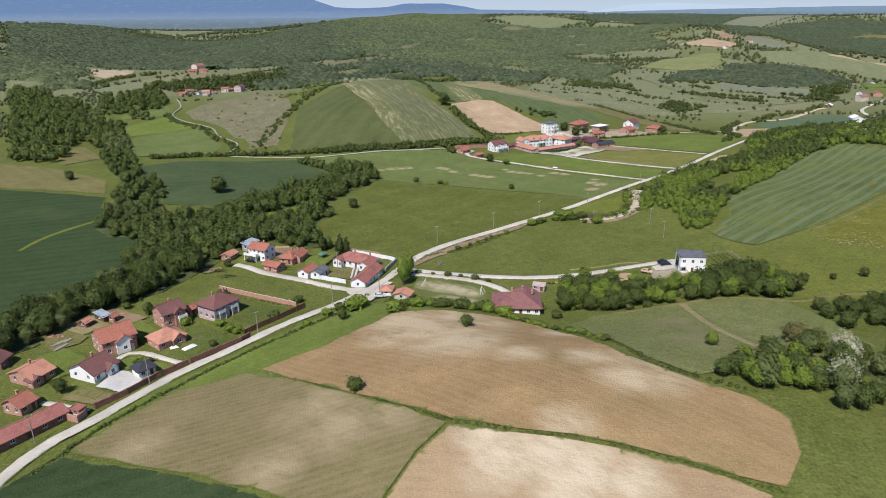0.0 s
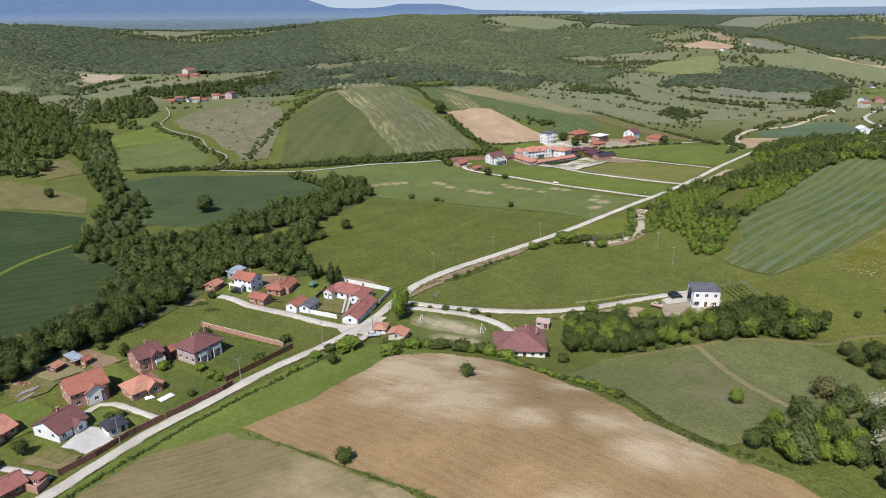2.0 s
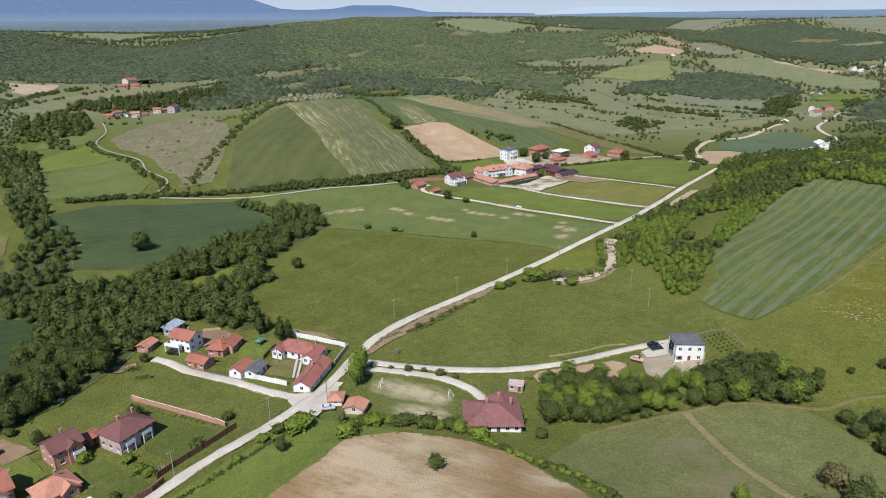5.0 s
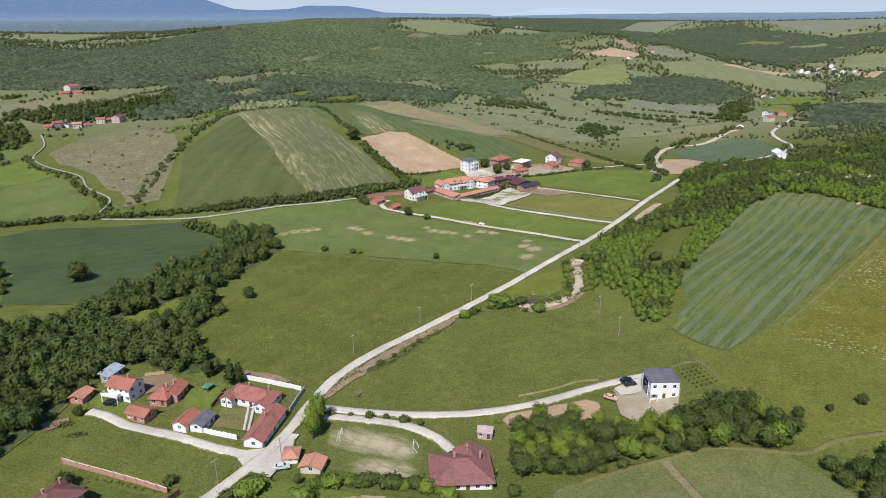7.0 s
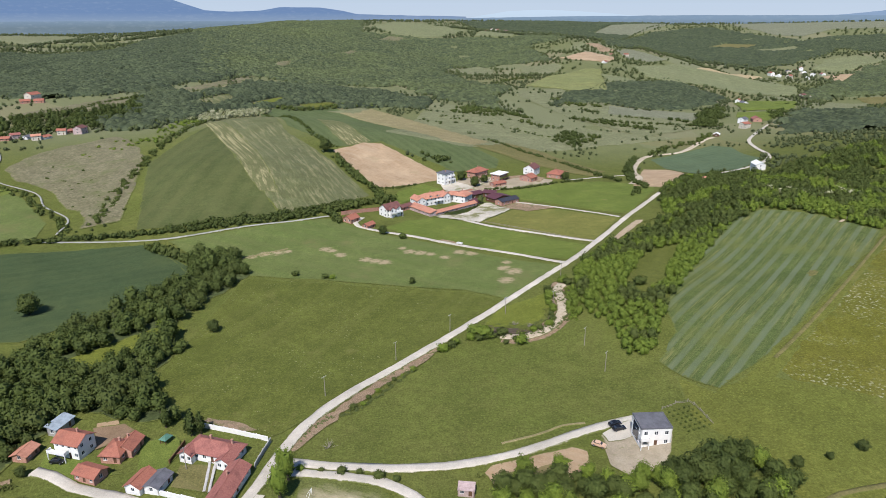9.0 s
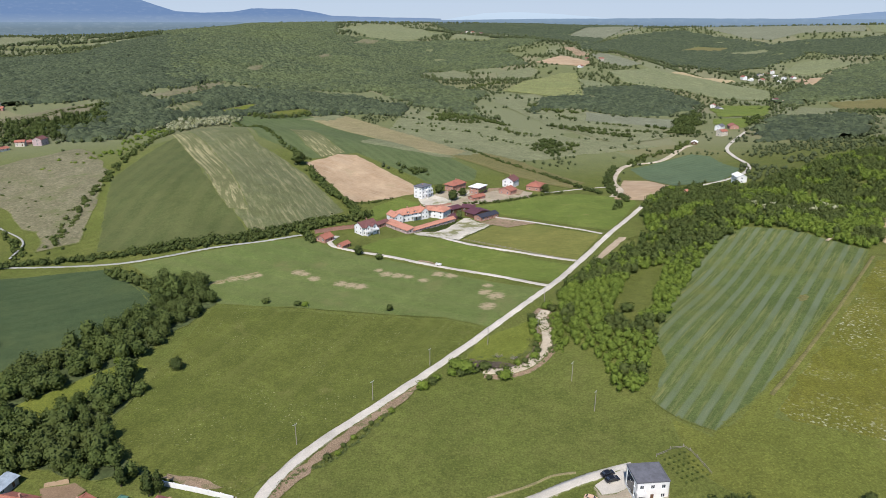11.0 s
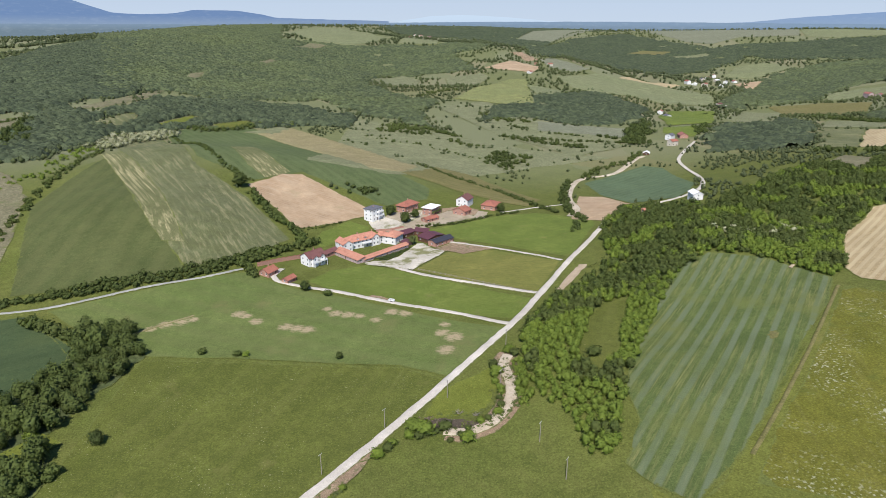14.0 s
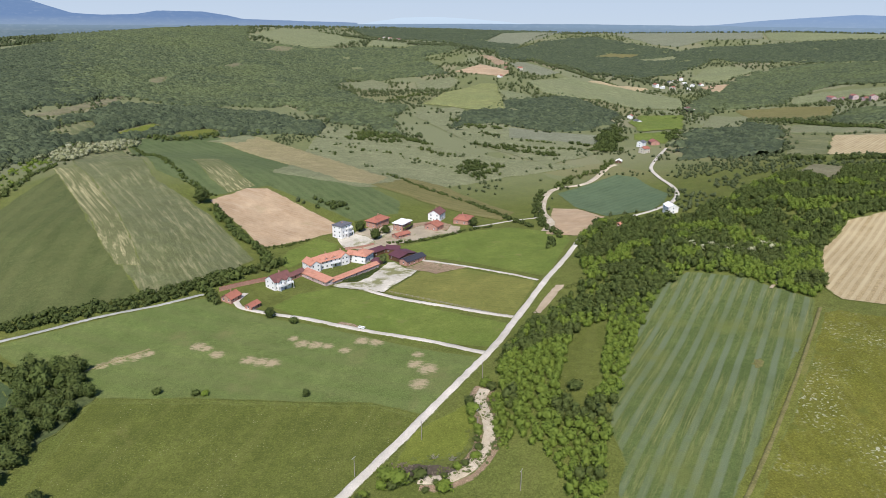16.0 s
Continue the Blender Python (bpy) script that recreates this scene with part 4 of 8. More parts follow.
ribbon("stream", [(110.2, 351.7), (104.8, 344.5), (102.6, 329.7), (96.3, 317.9), (86.9, 310.3), (77.2, 308.7), (69.3, 312.0)], 5.2, STREAM, 0.45, label="dry pale stream bed", category="stream", step=2.5)
ribbon("stream", [(239.3, 545.2), (255.8, 567.1), (272.4, 612.5), (308.0, 674.4), (336.7, 704.7), (376.6, 711.6), (432.1, 761.3), (449.2, 770.5)], 7.0, STREAM, 0.45, label="pale winding stream bed", category="stream")
draped("road_apron", [(-42.7, 228.7), (-33.6, 226.5), (-27.5, 226.7), (-22.0, 232.8), (-19.3, 231.6), (-22.4, 219.9), (-25.8, 210.9), (-31.1, 214.8), (-36.1, 222.1)], GRAVEL, 0.5, 3, 0.4, "wide dusty gravel junction", "road")
ribbon("road", [(197.0, 581.3), (213.4, 584.4), (232.4, 588.8), (260.7, 590.2)], 2.6, GRAVEL, 0.5, label="pale lane beside the farm houses")
ribbon("road", [(144.0, 605.6), (132.9, 589.3), (116.6, 575.6), (101.4, 571.6), (93.9, 564.5)], 3.0, YARD, 0.45, label="dusty drive between the farm houses")


ribbon("track", [(-188, 272), (-187, 285), (-182, 299), (-174, 312)], 2.6, MEADOW_LIME, 0.4, label="grassy tractor line through the dark crop", category="track")


# ---- bare spots, yards, gardens and paths on the ground ----
def spot(x, y, rx, ry, turn, material, label, category="ground patch", lift=0.42):
    rng = random.Random(int(x * 7 + y * 13))
    c, s = math.cos(radians(turn)), math.sin(radians(turn))
    pts = []
    for k in range(14):
        a = k / 14 * math.tau
        r = rng.uniform(0.65, 1.15)
        u, v = rx * r * math.cos(a), ry * r * math.sin(a)
        pts.append((x + c * u - s * v, y + s * u + c * v))
    draped("dirt_patch", pts, material, lift, 2.0, 0.4, label, category)


spot(71.1, 437.5, 8, 3, -42, DIRT_RED, "scraped earth beside the farm track")
draped("dirt_patch", [(123.0, 513.0), (133.0, 517.5), (141.0, 523.0), (153.0, 505.0), (162.0, 497.0), (150.0, 495.0), (137.0, 493.5), (129.0, 503.0)], DIRT_RED, 0.42, 3, 0.8, "reddish scraped ground behind the barns", "ground patch")
spot(-95.8, 249.9, 5, 3, 30, DIRT_RED, "earth heap by the lane")
spot(-33.6, 269.5, 10, 2.5, -28, DIRT_RED, "bare reddish bank behind the villa")
draped("yard", [(71.0, 496.5), (80.0, 500.0), (88.0, 498.0), (96.0, 503.0), (106.0, 515.0), (115.0, 527.0), (119.0, 526.0), (122.0, 513.0), (128.0, 504.0), (124.0, 499.0), (104.0, 481.0), (99.0, 475.5), (86.0, 486.0)], YARD, 0.5, 3, 0.5, "pale gravel farm yard with grassy patches", "yard")
draped("yard", [(91.3, 588.6), (103.6, 591.9), (114.0, 582.0), (117.9, 567.0), (105.2, 561.4), (92.8, 569.2)], YARD, 0.45, 3, 0.5, "dusty yard beside the white house", "yard")
draped("garden", [(80.0, 502.5), (88.0, 500.0), (96.0, 505.0), (106.0, 517.0), (109.5, 521.0)], CROP_DARK, 0.45, 3, 0.3, "dark green vegetable rows", "garden")
draped("yard", [(94.3, 580.8), (113.6, 598.7), (140.2, 600.0), (168.1, 601.8), (188.1, 586.0), (180.8, 569.1), (156.9, 567.7), (136.0, 562.0), (106.1, 556.5), (93.2, 564.7)], DUST, 0.36, 3, 0.8, "dusty ground round the farm houses", "yard")
draped("yard", [(146.7, 588.5), (159.4, 596.3), (173.6, 577.9), (184.0, 593.8), (173.9, 605.3), (154.5, 602.7)], DIRT_RED, 0.4, 3, 0.5, "bare reddish ground between the houses", "yard")
draped("yard", [(81.0, 237.6), (96.3, 242.8), (100.2, 239.4), (100.9, 230.4), (96.5, 222.9), (90.0, 215.5), (80.9, 216.9), (77.9, 223.2), (79.5, 230.8)], DUST, 0.4, 4, 0.5, "pale dusty yard round the white house", "yard")
draped("yard", [(81.6, 238.1), (92.3, 242.7), (96.6, 243.5), (96.7, 235.3), (86.0, 232.8), (81.8, 233.6)], GRAVEL, 0.5, 4, 0.3, "gravel parking yard", "yard")
draped("garden", [(42.2, 229.7), (45.0, 232.3), (70.8, 235.0), (74.3, 231.8), (72.1, 219.0), (61.6, 221.6), (43.8, 223.7)], SOIL_RED, 0.45, 3, 0.3, "dug brown garden plot", "garden")
draped("garden", [(51.0, 226.1), (67.0, 230.4), (68.8, 228.2), (51.7, 222.8)], SOIL_GREEN, 0.55, 2, 0.3, "sprouting green bed in the dug plot", "garden")
draped("yard", [(-98.7, 159.8), (-96.3, 169.4), (-93.1, 168.5), (-85.2, 161.8), (-89.8, 155.9)], CONCRETE, 0.4, 3, 0.1, "white concrete yard", "yard")
draped("garden", [(-123.6, 210.0), (-118.9, 213.9), (-102.9, 206.2), (-108.5, 199.9)], SOIL_DARK, 0.4, 3, 0.2, "dug brown vegetable plot", "garden")
draped("garden", [(-105.1, 153.6), (-103.1, 157.8), (-90.8, 155.8), (-92.9, 149.8)], SOIL_GREEN, 0.4, 3, 0.2, "weedy garden plot", "garden")
draped("garden", [(-103.5, 156.4), (-100.1, 160.1), (-93.9, 156.6), (-94.6, 152.3)], MEADOW_DRY, 0.46, 3, 0.2, "yellowish flowering garden bed", "garden")
draped("garden", [(-133.3, 190.3), (-128.7, 198.5), (-117.0, 192.0), (-117.3, 187.4), (-124.2, 182.4)], MEADOW_DRY, 0.36, 3, 0.4, "dry grass behind the houses", "garden")
draped("garden", [(-46.4, 241.2), (-45.4, 250.9), (-35.3, 249.2), (-35.1, 236.2), (-37.3, 237.0)], MEADOW_DRY, 0.4, 3, 0.1, "mown dry lawn in front of the villa", "garden")
draped("garden", [(-76.5, 277.7), (-70.0, 278.7), (-68.2, 274.3), (-74.2, 270.2)], SOIL_RED, 0.4, 3, 0.2, "bare brown yard", "garden")
ribbon("path", [(-37.0, 252.5), (-36.6, 244.8), (-36.4, 236.8)], 0.9, CONCRETE, 0.55, "pale garden path", "path", 2.0)
ribbon("path", [(-34.9, 251.8), (-35.1, 244.7), (-35.0, 236.2)], 0.9, CONCRETE, 0.55, "pale garden path", "path", 2.0)
ribbon("path", [(-100.0, 175.5), (-98.0, 179.6), (-94.1, 179.9), (-86.9, 176.2), (-77.5, 170.6)], 2.4, GRAVEL, 0.45, "gravel drive to the brick house", "path", 2.0)
ribbon("path", [(-109.1, 152.0), (-104.3, 150.8), (-98.2, 148.3), (-93.6, 146.3)], 2.2, GRAVEL, 0.45, "gravel drive", "path", 2.0)
ribbon("path", [(79.8, 197.6), (79.5, 179.6), (80.1, 163.3), (82.5, 152.9), (83.7, 146.4)], 2.8, WORN, 0.4, "worn dry track across the meadow", "path", 3.0)
ribbon("path", [(55.9, 196.0), (71.3, 198.2), (81.0, 198.9), (91.8, 200.0), (101.4, 197.2), (114.9, 191.3), (126.7, 194.2), (141.3, 194.7)], 1.8, MEADOW_DRY, 0.35, "grassy field track", "path", 3.0)
ribbon("path", [(50.8, 242.2), (64.5, 244.3), (71.9, 246.4), (79.3, 245.6)], 1.1, WORN, 0.3, "worn earth cut above the drive", "path", 2.0)
ribbon("path", [(275.6, 343.3), (231.0, 310.9), (194.7, 285.6), (169.1, 268.4), (155.4, 259.4)], 1.6, MEADOW_DRY, 0.35, "dry grass track beside the barley", "path", 3.0)
ribbon("path", [(291.3, 381.7), (272.6, 369.9)], 1.8, DIRT, 0.6, "bare strip in the barley", "path", 3.0)
spot(216.1, 318.0, 4, 2.5, 40, MEADOW_DRY, "thin dry spot in the barley", "field")
draped("field", [(277.7, 342.1), (285.6, 329.2), (299.4, 311.3), (288.7, 277.6), (214.9, 235.0), (171.3, 228.0), (147.4, 248.1), (173.2, 268.0), (205.8, 289.2)], FLOWERS, 0.2, 5, 0.5, "yellowish meadow with white flowers")
draped("bank", [(-15.4, 254.2), (-9.9, 262.6), (4.3, 276.2), (24.3, 295.3), (45.9, 313.2), (45.8, 308.6), (34.9, 297.6), (18.7, 284.6), (5.1, 271.0), (-6.0, 258.2), (-12.4, 250.2)], DIRT_RED, 0.3, 3, 0.8, "raw earth bank below the road", "bank")
draped("bank", [(162.0, 414.0), (170.0, 421.0), (181.0, 432.0), (190.0, 440.0), (194.0, 437.0), (185.0, 428.0), (174.0, 418.0), (166.0, 411.0)], DIRT, 0.4, 3, 0.8, "pale broken bank beside the road", "bank")
draped("bank", [(63.8, 320.4), (71.7, 319.8), (80.1, 314.2), (88.8, 315.2), (93.6, 316.6), (92.3, 312.4), (80.9, 310.7), (70.4, 312.2), (63.5, 315.9)], BARK, 0.3, 3, 0.8, "heap of dead brush by the stream", "bank")

draped("verge", [(-91.1, 135.6), (-77.3, 159.2), (-58.6, 179.8), (-39.8, 202.1), (-30.3, 211.8), (-14.9, 205.9), (1.4, 196.5), (2.9, 184.6), (-12.5, 168.3), (-26.2, 159.1), (-34.9, 146.1), (-58.6, 131.0)], LUSH, 0.12, 4, 0.8, "lush green grass below the road", "verge")
draped("lawn", [(-115.6, 200.4), (-106.4, 205.4), (-94.6, 195.2), (-98.3, 188.2), (-99.5, 183.6), (-110.0, 194.5)], LUSH, 0.3, 3, 0.5, "green lawn behind the brick house", "lawn")
draped("lawn", [(-126.0, 178.7), (-121.4, 184.4), (-110.5, 178.3), (-109.0, 171.3), (-112.9, 165.0), (-115.1, 161.4)], LUSH, 0.3, 3, 0.5, "green lawn behind the white house", "lawn")
draped("lawn", [(-100.0, 174.9), (-94.5, 178.2), (-79.4, 169.3), (-81.5, 163.7), (-91.1, 169.6), (-94.7, 169.1)], LUSH, 0.3, 3, 0.3, "green front garden beside the drive", "lawn")
draped("garden", [(-130.0, 200.6), (-124.9, 209.5), (-119.3, 205.7), (-112.9, 200.3), (-117.3, 195.3), (-123.3, 190.6), (-129.2, 189.2)], WORN, 0.32, 3, 0.6, "dry worn ground round the sheds", "garden")
draped("lawn", [(-87.0, 263.5), (-76.1, 259.6), (-61.3, 250.0), (-73.8, 248.8), (-86.2, 255.9)], LUSH, 0.3, 3, 0.4, "green lawn before the white house", "lawn")
draped("garden", [(-76.9, 275.3), (-67.6, 276.3), (-63.2, 271.9), (-67.0, 265.9), (-72.6, 263.2)], SOIL_DARK, 0.42, 3, 0.3, "dug brown garden plot behind the house", "garden")
draped("lawn", [(-59.3, 264.8), (-49.5, 266.9), (-46.0, 257.5), (-50.6, 248.2), (-57.4, 246.2)], LUSH, 0.3, 3, 0.4, "green garden beside the fence", "lawn")


def rubble_heap(x, y, rx, ry, count, material, label, seed):
    """A low heap of broken stones and earth lumps."""
    g = random.Random(seed)
    bm = bmesh.new()
    for _ in range(count):
        a, r = g.uniform(0, math.tau), math.sqrt(g.random())
        px, py = x + rx * r * math.cos(a), y + ry * r * math.sin(a)
        s = g.uniform(0.15, 0.5)
        m = pose(px, py, ground_at(px, py) + 0.3 + 0.35 * (1 - r), g.uniform(0, 360), g.uniform(0, 360), g.uniform(0, 360)) @ Matrix.Diagonal((s, s * g.uniform(0.5, 1), s * g.uniform(0.4, 0.8), 1))
        new_verts = bmesh.ops.create_icosphere(bm, subdivisions=1, radius=1.0, matrix=m)["verts"]
        for v in new_verts:
            v.co += Vector((g.uniform(-1, 1), g.uniform(-1, 1), g.uniform(-1, 1))) * 0.18 * s
    me = bpy.data.meshes.new("rubble_heap")
    bm.to_mesh(me)
    bm.free()
    me.materials.append(material)
    tagged(new("rubble_heap", me), label, "rubble heap", kind="stuff")


for x, y, rx, ry, count, cover, label in (
    (-86.9, 243.4, 3.5, 1.6, 60, DIRT_RED, "heap of reddish rubble in the rough grass"),
    (-93.2, 249.5, 4.0, 1.8, 60, DIRT_RED, "heap of earth and rubble by the thicket"),
    (-119.7, 220.7, 2.0, 1.0, 26, STREAM, "pale stones at the garden edge"),
    (-108.9, 231.1, 2.4, 1.2, 34, STREAM, "pale rubble in the rough grass"),
    (-85.4, 183.5, 1.6, 1.0, 22, STREAM, "white building rubble beside the house"),
    (-127.7, 192.3, 2.6, 1.4, 36, BRICK, "heap of old bricks behind the houses"),
    (197.9, 433.4, 7.0, 3.0, 120, STREAM, "pale broken rocks beside the road"),
    (185.2, 420.2, 5.0, 2.5, 90, STREAM, "pale broken rocks beside the road"),
    (94.8, 324.8, 3.0, 6.0, 110, STREAM, "pale boulders along the stream bed"),
    (101.7, 336.3, 2.5, 5.0, 80, STREAM, "pale boulders along the stream bed"),
    (82.1, 313.9, 6.0, 2.0, 90, STREAM, "pale boulders along the stream bed"),
    (40.7, 229.1, 1.5, 1.0, 20, DIRT, "small heap of rubble by the plot"),
):
    rubble_heap(x, y, rx, ry, count, cover, label, int(x + 3 * y))


draped("field", [(74.3, 337.5), (86.5, 342.0), (99.2, 346.1), (102.9, 343.9), (95.6, 328.0), (86.9, 318.4), (77.7, 319.1), (69.0, 320.9), (61.6, 319.7)], MEADOW_LIME, 0.16, 4, 0.6, "bright grass between the road and the stream")


ribbon("path", [(-49, 424), (-43, 428), (-34, 433), (-22, 439)], 1.6, WORN, 0.42, "worn earth strip across the meadow", "path", 3.0)


# ---- trees ----
def fast_mesh(name, verts, quads, tris, material):
    """A mesh straight from arrays of corners, four-sided and three-sided faces."""
    me = bpy.data.meshes.new(name)
    nq, nt = len(quads), len(tris)
    me.vertices.add(len(verts))
    me.vertices.foreach_set("co", np.ascontiguousarray(verts, np.float32).ravel())
    me.loops.add(nq * 4 + nt * 3)
    me.loops.foreach_set("vertex_index", np.concatenate([quads.ravel(), tris.ravel()]).astype(np.int32))
    me.polygons.add(nq + nt)
    me.polygons.foreach_set("loop_start", np.concatenate([np.arange(nq) * 4, nq * 4 + np.arange(nt) * 3]).astype(np.int32))
    me.materials.append(material)
    me.update(calc_edges=True)
    return me


ICO_V = []
for i in range(12):
    if i in (0, 11):
        ICO_V.append((0, 0, 1 if i == 0 else -1))
    else:
        a = (i - 1) % 5 * math.tau / 5 + (0 if i < 6 else math.pi / 5)
        ICO_V.append((0.894 * math.cos(a), 0.894 * math.sin(a), 0.447 if i < 6 else -0.447))
ICO_V = np.array(ICO_V)
ICO_F = []
for k in range(5):
    n = (k + 1) % 5
    ICO_F += [(0, 1 + k, 1 + n), (1 + k, 6 + k, 1 + n), (1 + n, 6 + k, 6 + n), (11, 6 + n, 6 + k)]
ICO_F = np.array(ICO_F)


def finer(v, f):
    """A ball with each triangle cut into four."""
    pts, mid, out = [tuple(p) for p in v], {}, []

    def half(i, j):
        k = (min(i, j), max(i, j))
        if k not in mid:
            m = np.array(pts[i]) + np.array(pts[j])
            pts.append(tuple(m / np.linalg.norm(m)))
            mid[k] = len(pts) - 1
        return mid[k]

    for i, j, k in f.tolist():
        a, b, c = half(i, j), half(j, k), half(k, i)
        out += [(i, a, c), (a, j, b), (c, b, k), (a, b, c)]
    return np.array(pts), np.array(out)


BALLS = [(ICO_V / np.linalg.norm(ICO_V, axis=1)[:, None], ICO_F)]
BALLS += [finer(*BALLS[0])]
BALLS += [finer(*BALLS[1])]


def crown(seed, h, r, lobes, cards, size, low=0.25, cone=0.0):
    """A full crown with swelling boughs, leaf clumps all over it. Returns corners, quads, triangles."""
    g = np.random.default_rng(seed)
    bough = g.normal(size=(2 * lobes + 4, 3))
    bough[:, 2] = bough[:, 2] * 0.8 + 0.25
    bough /= np.linalg.norm(bough, axis=1)[:, None]
    swell = g.uniform(0.12, 0.62, 2 * lobes + 4)
    mid, up = h * (low + 0.42 * (1 - low)), h * 0.58 * (1 - low)

    def hull(d):
        bump = (swell * np.exp(-(1 - d @ bough.T) * 17.0)).max(1)
        k = np.clip(0.5 + 0.5 * d[:, 2], 0, 1)
        wide = r * (0.62 + bump) * (1 - cone * (k - 0.25))
        tall = np.where(d[:, 2] > 0, up * (0.74 + 0.8 * bump), (mid - h * low) * (0.95 + 0.2 * bump))
        return np.stack([d[:, 0] * wide, d[:, 1] * wide, mid + d[:, 2] * tall], 1)

    ball, tris = BALLS[2 if cards > 150 else 1 if cards > 30 else 0]
    core = hull(ball)
    c0 = np.array((0, 0, mid))
    core = c0 + (core - c0) * g.uniform(0.66, 0.92, (len(core), 1))
    n = g.normal(size=(cards, 3))
    n[:, 2] = n[:, 2] * 0.9 + 0.2
    n /= np.linalg.norm(n, axis=1)[:, None]
    p = c0 + (hull(n) - c0) * g.uniform(0.84, 1.1, (cards, 1))
    p[:, 2] = np.maximum(p[:, 2], h * low * 0.45)
    n = n + g.normal(size=(cards, 3)) * 0.45 + np.array((0, 0, 0.3))
    n /= np.linalg.norm(n, axis=1)[:, None]
    u = np.cross(n, g.normal(size=(cards, 3)))
    u /= np.linalg.norm(u, axis=1)[:, None]
    v = np.cross(n, u)
    s = size * g.uniform(0.5, 1.3, cards)[:, None]
    fold = n * s * 0.3
    q = np.stack([p - u * s * 0.55, p - v * s * 0.42 + fold, p + u * s * 0.6, p + v * s * 0.45 + fold], 1).reshape(-1, 3)
    quads = np.arange(len(core), len(core) + cards * 4).reshape(-1, 4)
    return np.concatenate([core, q]), quads, tris


def sprig(seed):
    """A far small tree: an uneven core with a few leaf clumps."""
    g = np.random.default_rng(seed)
    core = np.array([(0, 0, 1), (1, 0, 0), (0, 1, 0), (-1, 0, 0), (0, -1, 0), (0, 0, -1)]) * g.uniform(0.8, 1.2, (6, 1)) * (2.3, 2.3, 2.2) + (0, 0, 2.2)
    tris = np.array([(0, 1, 2), (0, 2, 3), (0, 3, 4), (0, 4, 1), (5, 2, 1), (5, 3, 2), (5, 4, 3), (5, 1, 4)])
    v, _, _ = crown(seed, 4.6, 2.9, 2, 5, 1.9, 0.05)
    return np.concatenate([core, v[-20:]]), np.arange(6, 26).reshape(-1, 4), tris


def trunk_mesh(seed, h, r):
    """A tapered trunk that forks into limbs."""
    rng = random.Random(seed)
    bm = bmesh.new()

    def limb(a, b, ra, rb):
        d = (b - a).normalized()
        u = d.orthogonal().normalized()
        w = d.cross(u)
        rows = [[bm.verts.new(p + (u * math.cos(t) + w * math.sin(t)) * q) for t in (0, 1.047, 2.094, 3.142, 4.189, 5.236)] for p, q in ((a, ra), (b, rb))]
        for k in range(6):
            bm.faces.new((rows[0][k], rows[0][(k + 1) % 6], rows[1][(k + 1) % 6], rows[1][k]))

    base, fork = Vector((0, 0, -0.6)), Vector((rng.uniform(-0.1, 0.1) * r, rng.uniform(-0.1, 0.1) * r, h * 0.36))
    limb(base, fork, 0.045 * h, 0.03 * h)
    for k in range(4):
        a = k * 1.57 + rng.uniform(-0.5, 0.5)
        limb(fork, fork + Vector((math.cos(a) * r * 0.5, math.sin(a) * r * 0.5, h * rng.uniform(0.2, 0.4))), 0.022 * h, 0.008 * h)
    return bm


KINDS = {}


def tree_kind(key, name, seed, h, r, lobes, cards, size, leaf, low=0.25, cone=0.0):
    v, q, t = crown(seed, h, r, lobes, cards, size, low, cone)
    KINDS[key] = (name, fast_mesh("crown", v, q, t, leaf), seed, h, r)


for i in range(4):
    tree_kind("broad%d" % i, "tree", 11 + i, 8.2, 3.5, 12, 860, 0.5, (LEAF, LEAF_DARK, LEAF, LEAF_BRIGHT)[i], 0.14)
for i in range(2):
    tree_kind("round%d" % i, "tree", 31 + i, 6.0, 3.2, 10, 640, 0.46, (LEAF_DARK, LEAF)[i], 0.1)
    tree_kind("bush%d" % i, "bush", 41 + i, 2.4, 1.9, 6, 200, 0.38, (LEAF_BRIGHT, LEAF)[i], 0.03)
tree_kind("bright", "tree", 52, 7.0, 3.3, 11, 800, 0.46, LEAF_BRIGHT, 0.14)
tree_kind("grey", "tree", 53, 8.0, 3.2, 11, 800, 0.44, LEAF_GREY, 0.15)
tree_kind("conifer", "tree", 54, 9.0, 2.3, 10, 300, 0.7, LEAF_DARK, 0.08, 0.9)
tree_kind("blossom", "tree", 55, 7.5, 3.2, 12, 900, 0.4, LEAF_BLOSSOM, 0.14)
tree_kind("brown", "tree", 57, 5.6, 3.2, 10, 700, 0.45, LEAF_BROWN, 0.08)
tree_kind("tall", "tree", 56, 13.0, 2.9, 14, 460, 0.5, LEAF_BRIGHT, 0.12)
FIRST = {}


def plant(key, x, y, scale=1.0, turn=0.0, label="", group=""):
    """One tree or bush: the first of its kind is built, the others share its meshes."""
    name, crown_me, seed, h, r = KINDS[key]
    m = pose(x, y, ground_at(x, y), 0, 0, turn)
    if key not in FIRST:
        root = new(name)
        ob = new("crown", crown_me)
        ob.parent = root
        part("trunk", trunk_mesh(seed, h, r), BARK, root)
        FIRST[key] = root
        root.matrix_basis = m @ Matrix.Diagonal((scale, scale, scale, 1))
    else:
        first = FIRST[key]
        keep = first.scale.copy()
        root = copy_thing(first, m)
        root.scale = (scale, scale, scale * 1.0)
        first.scale = keep
    word = {"bush": "dense green leafy bush", "tree": "leafy green deciduous tree"}[name]
    return tagged(root, label or word + " in the open", name, group)


